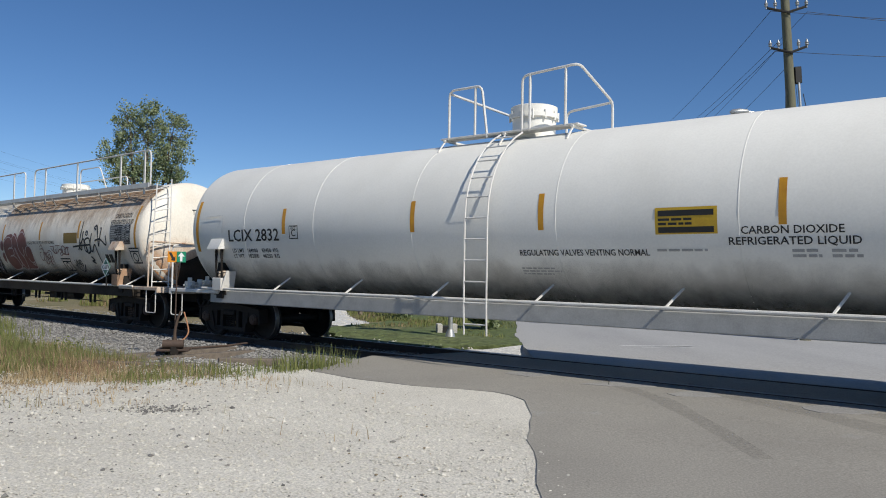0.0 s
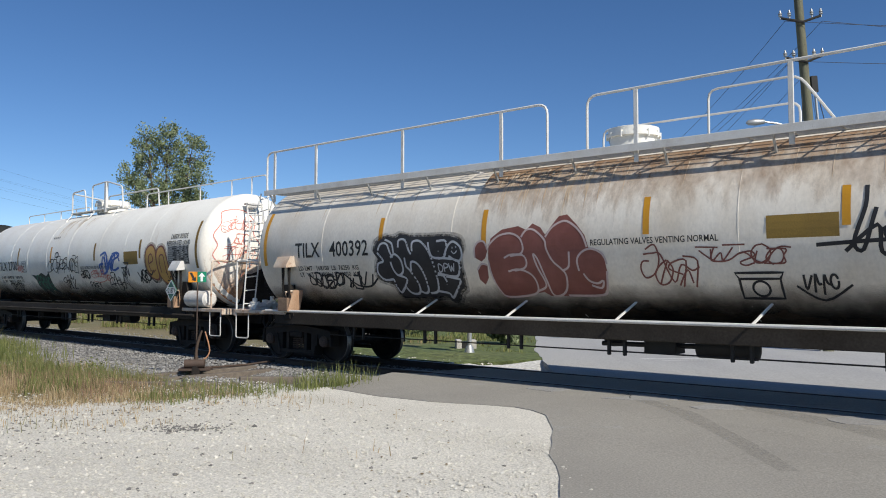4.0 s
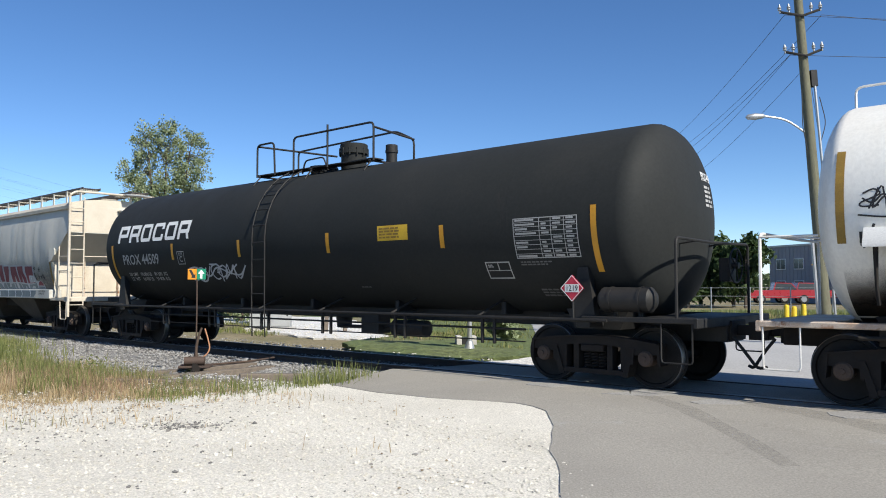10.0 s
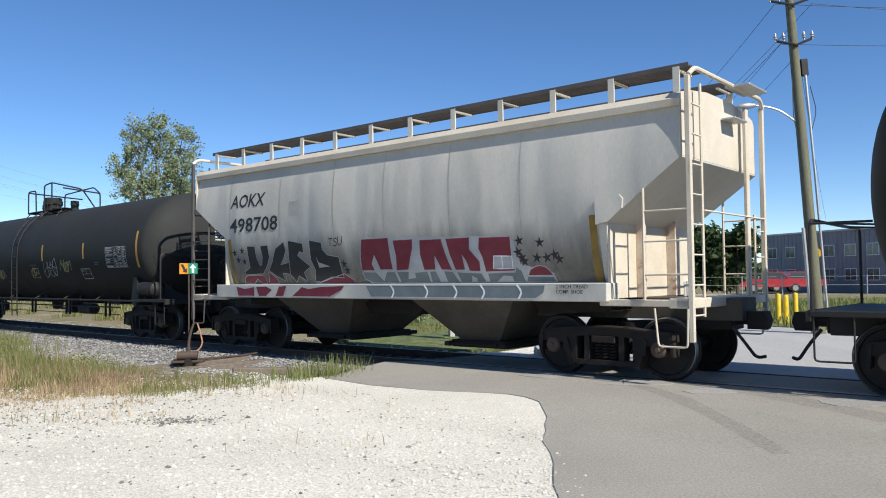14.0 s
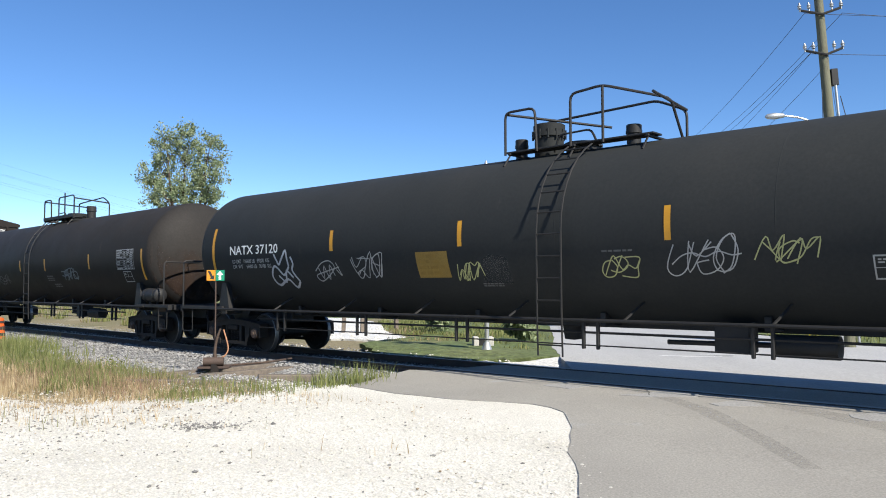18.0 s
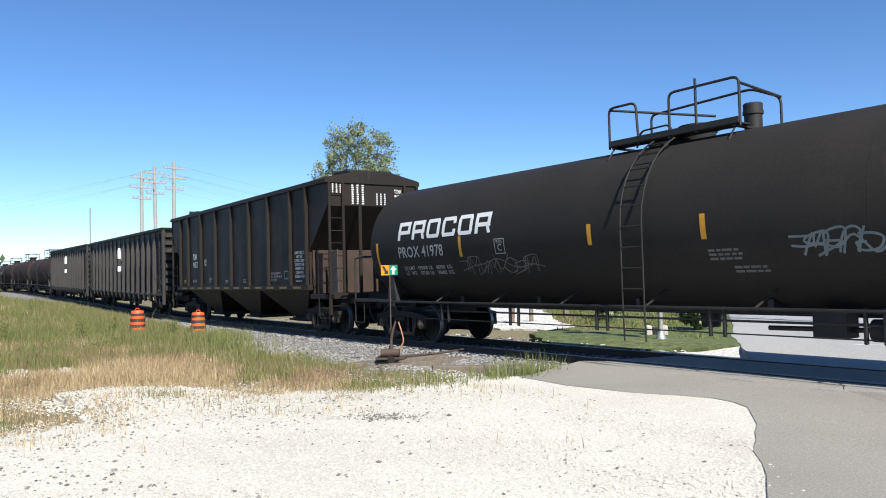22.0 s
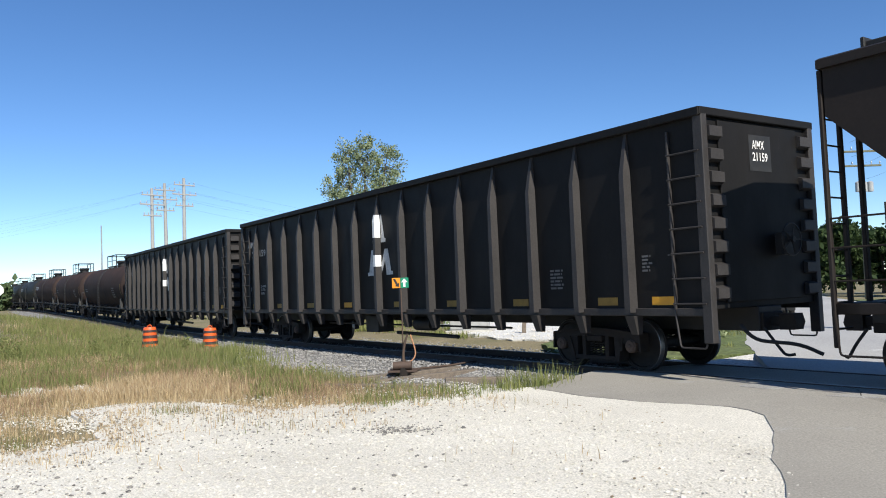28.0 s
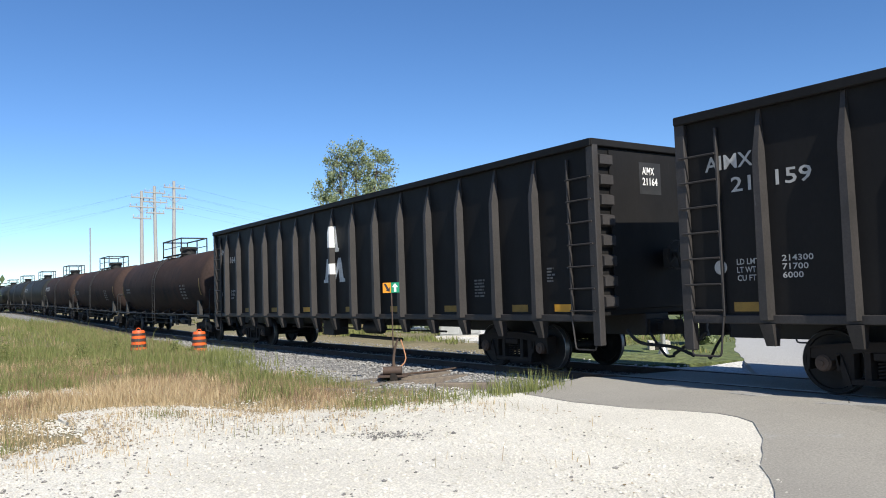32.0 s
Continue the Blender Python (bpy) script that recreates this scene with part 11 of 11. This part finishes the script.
# behind the track
for (n, x0, x1, y0, y1, seed, ws) in ((26000, -4, 2.0, 17.2, 27, 54, 1.2), (42000, -22, 2.2, 16.8, 38.7, 51, 2.2), (26000, -50, -12, 33.7, 67.4, 52, 4.5), (20000, 9.6, 30, 18.5, 43.8, 53, 2.6)):
    x, y, r = field(n, x0, x1, y0, y1, seed, 0.25)
    s, off = track_coords(x, y)
    ok = (off < -4.2) & ~inside(far_road, x, y)
    ok &= ~inside([(-12.05, 36.97), (-8.25, 34.47), (-6.94, 29.00), (-4.64, 25.23), (-3.04, 24.56), (-2.24, 26.08), (-3.24, 29.02), (-4.25, 35.33), (-6.06, 42.06), (-12.06, 43.71)], x, y)
    ok &= patchy(x, y, 0.5, 8) > np.where(off > -7.5, 0.12, -0.25)
    x, y = x[ok], y[ok]
    kind = patchy(x, y, 0.3, 13) + r.normal(0, 0.2, len(x)) + np.where(x > -12, 0.4, 0.1)
    h = r.uniform(0.15, 0.5, len(x)) * (0.5 if ws < 2 else 1.0) * np.where((x > -12) & (x < 6), 0.5, 1.0)
    z = np.where((x > -3.2) & (y < 45), -0.09, -0.15)
    for nm, mt, q, lb in (("verge_grass", "grass_green", kind > 0, "long green grass behind the track"), ("straw_grass", "grass_mid", kind <= 0, "straw-coloured grass behind the track")):
        blades(nm, x[q], y[q], z[q], h[q], (0.01 + 0.008 * r.rand(q.sum())) * ws, M[mt], lb, seed * 10)


def stones(name, x, y, z, size, mat, label, seed, category="stones", flat=0.7):
    """Small uneven stones as one mesh: a five-sided lump with an off-centre top."""
    r = np.random.RandomState(seed)
    n = len(x)
    a = r.uniform(0, math.tau, n)
    rings = []
    for zz, k in ((-0.25, 0.8), (0.25, 1.0)):
        for j in range(5):
            t = a + math.tau * j / 5 + r.uniform(-0.4, 0.4, n)
            rad = size * k * r.uniform(0.65, 1.15, n)
            rings.append(np.stack([x + rad * np.cos(t), y + rad * np.sin(t), z + size * flat * (zz + r.uniform(-0.15, 0.15, n))], 1))
    rings.append(np.stack([x + size * r.uniform(-0.35, 0.35, n), y + size * r.uniform(-0.35, 0.35, n), z + size * flat * r.uniform(0.75, 1.1, n)], 1))
    v = np.stack(rings, 1).reshape(-1, 3)
    base = [(j, (j + 1) % 5, 5 + (j + 1) % 5, 5 + j) for j in range(5)] + [(5 + j, 5 + (j + 1) % 5, 10) for j in range(5)]
    f = [tuple(i * 11 + k for k in q) for i in range(n) for q in base]
    me = bpy.data.meshes.new(name)
    me.from_pydata(v.tolist(), [], f)
    me.materials.append(mat)
    return tagged(new(name, me), label, category, kind="stuff")


def island_stone(name, lo, hi):
    m = bpy.data.materials.new(name)
    m.use_nodes = True
    n, l = m.node_tree.nodes, m.node_tree.links
    geo, x, tx = n.new("ShaderNodeNewGeometry"), n.new("ShaderNodeMix"), n.new("ShaderNodeTexNoise")
    x.data_type = "RGBA"
    x.inputs[6].default_value, x.inputs[7].default_value = (*lo, 1), (*hi, 1)
    l.new(geo.outputs["Random Per Island"], x.inputs["Factor"])
    tx.inputs["Scale"].default_value = 60
    b = n.new("ShaderNodeBump")
    b.inputs["Strength"].default_value, b.inputs["Distance"].default_value = 0.4, 0.01
    l.new(tx.outputs[0], b.inputs["Height"])
    bs = n["Principled BSDF"]
    l.new(b.outputs[0], bs.inputs["Normal"])
    l.new(x.outputs[2], bs.inputs["Base Color"])
    bs.inputs["Roughness"].default_value = 0.9
    return m


M["ballast_stone"] = island_stone("ballast_stone", (0.13, 0.125, 0.12), (0.36, 0.35, 0.33))
M["pebble_pale"] = island_stone("pebble_pale", (0.46, 0.435, 0.38), (0.68, 0.65, 0.58))
M["pebble_dark"] = island_stone("pebble_dark", (0.1, 0.095, 0.09), (0.26, 0.25, 0.23))
M["crumb"] = island_stone("crumb", (0.16, 0.12, 0.07), (0.4, 0.32, 0.21))
# the ragged margin of the lot: pale chips strewn into the grass, crumbs of earth and straw on the gravel
for nm, mt, n, sd, where, reach, lb in (("strewn_chip", "pebble_pale", 130000, 71, False, 0.75, "pale gravel chips strewn into the grass"), ("earth_crumb", "crumb", 120000, 72, True, 0.34, "crumbs of earth and straw on the gravel's edge")):
    r = np.random.RandomState(sd)
    x, y = r.uniform(-15, 0, n), r.uniform(5.5, 14.5, n)
    de = edge_distance(gravel_sheet, x, y)
    ok = (inside(gravel_sheet, x, y) == where) & ~inside(near_road, x, y) & (r.rand(n) < 0.85 * np.exp(-de / reach) * (0.6 + patchy(x, y, 1.3, sd)))
    x, y = x[ok], y[ok]
    z = np.full(len(x), -0.085) if where else heights(x, y) + 0.01
    stones(nm, x, y, z, r.uniform(0.006, 0.019, len(x)) * (1 if where else 1.35), M[mt], lb, sd)
r = np.random.RandomState(73)
n = 9000
x, y = r.normal(-11.2, 1.5, n), r.normal(13.25, 0.36, n)
keep = ~inside(gravel_sheet, x, y) & (patchy(x, y, 1.1, 27) > -0.15)
stones("strewn_gravel", x[keep], y[keep], heights(x[keep], y[keep]) + 0.008, r.uniform(0.01, 0.035, n)[keep], M["pebble_pale"], "pale gravel strewn in a bare patch of the grass", 74)
r = np.random.RandomState(17)
n = 34000
s = 13.6 + 40 * r.rand(n) ** 1.3
off = np.where(r.rand(n) < 0.8, r.uniform(0.85, 5.0, n), r.uniform(-3.2, 0.85, n))
a = np.radians(np.interp(s, HEAD_S, HEAD_A))
x = np.interp(s, S_GRID, LINE_X) - off * np.cos(a)
y = np.interp(s, S_GRID, LINE_Y) - off * np.sin(a)
z = np.interp(np.abs(off), (0, 1.75, 2.6, 3.4, 4.35, 5.0), (-0.15, -0.15, -0.25, -0.2, -0.16, -0.17)) + 0.012
keep = ~inside(road_poly, x, y) & (np.abs(np.abs(off) - 0.753) > 0.1)
stones("ballast_stones", x[keep], y[keep], z[keep], r.uniform(0.016, 0.04, n)[keep], M["ballast_stone"], "loose crushed grey ballast stones", 18)
n = 46000
x, y = r.uniform(-10, 1.1, n), r.uniform(3.8, 12.8, n)
keep = inside(lot_poly, x, y)
sz = np.clip(r.lognormal(math.log(0.0085), 0.45, n), 0.004, 0.035)
stones("gravel_pebbles", x[keep], y[keep], np.full(keep.sum(), -0.095), sz[keep], M["pebble_pale"], "loose pale limestone pebbles on the lot", 19, "pebbles")
n = 6500
x, y = r.uniform(-10, 0.9, n), r.uniform(4.6, 12.2, n)
de = edge_distance(lot_poly, x, y)
keep = inside(lot_poly, x, y) & (r.rand(n) < np.clip(0.12 + 0.8 * np.exp(-de / 0.8) * (x < -2.5) + 0.5 * (x < -4.0) * (patchy(x, y, 0.6, 2) > 0), 0, 1))
x2, y2 = np.concatenate([x[keep], r.normal(-3.2, 0.3, 260)]), np.concatenate([y[keep], r.normal(9.2, 0.16, 260)])
stones("dark_stones", x2, y2, np.full(len(x2), -0.094), np.clip(r.lognormal(math.log(0.012), 0.45, len(x2)), 0.006, 0.036), M["pebble_dark"], "scattered dark stones on the pale gravel", 20)
n = 1500
s = r.uniform(12.8, 30, n)
off = r.uniform(3.0, 4.6, n)
a = np.radians(np.interp(s, HEAD_S, HEAD_A))
x, y = np.interp(s, S_GRID, LINE_X) - off * np.cos(a), np.interp(s, S_GRID, LINE_Y) - off * np.sin(a)
keep = ~inside(road_poly, x, y)
stones("verge_stones", x[keep], y[keep], heights(x[keep], y[keep]) + 0.01, r.uniform(0.015, 0.04, n)[keep], M["ballast_stone"], "stones strewn in the verge", 21)
n = 3000
x, y = r.uniform(-9, 2, n), r.uniform(15.6, 34, n)
keep = inside([rail_pt(15.2, 24), rail_pt(15.6, 16), rail_pt(15.4, 12), (1.88, 17.10), (1.47, 17.60), (0.57, 17.68), (-1.53, 18.43), (-4.03, 21.19)], x, y) | inside([(-8.25, 34.47), (-6.94, 29.00), (-4.64, 25.23), (-3.04, 24.56), (-2.24, 26.08), (-3.24, 29.02), (-4.25, 35.33)], x, y)
stones("verge_pebbles", x[keep], y[keep], np.full(keep.sum(), -0.13), r.uniform(0.015, 0.05, n)[keep], M["pebble_pale"], "white stones on the pale verge", 22, "pebbles")

motions()
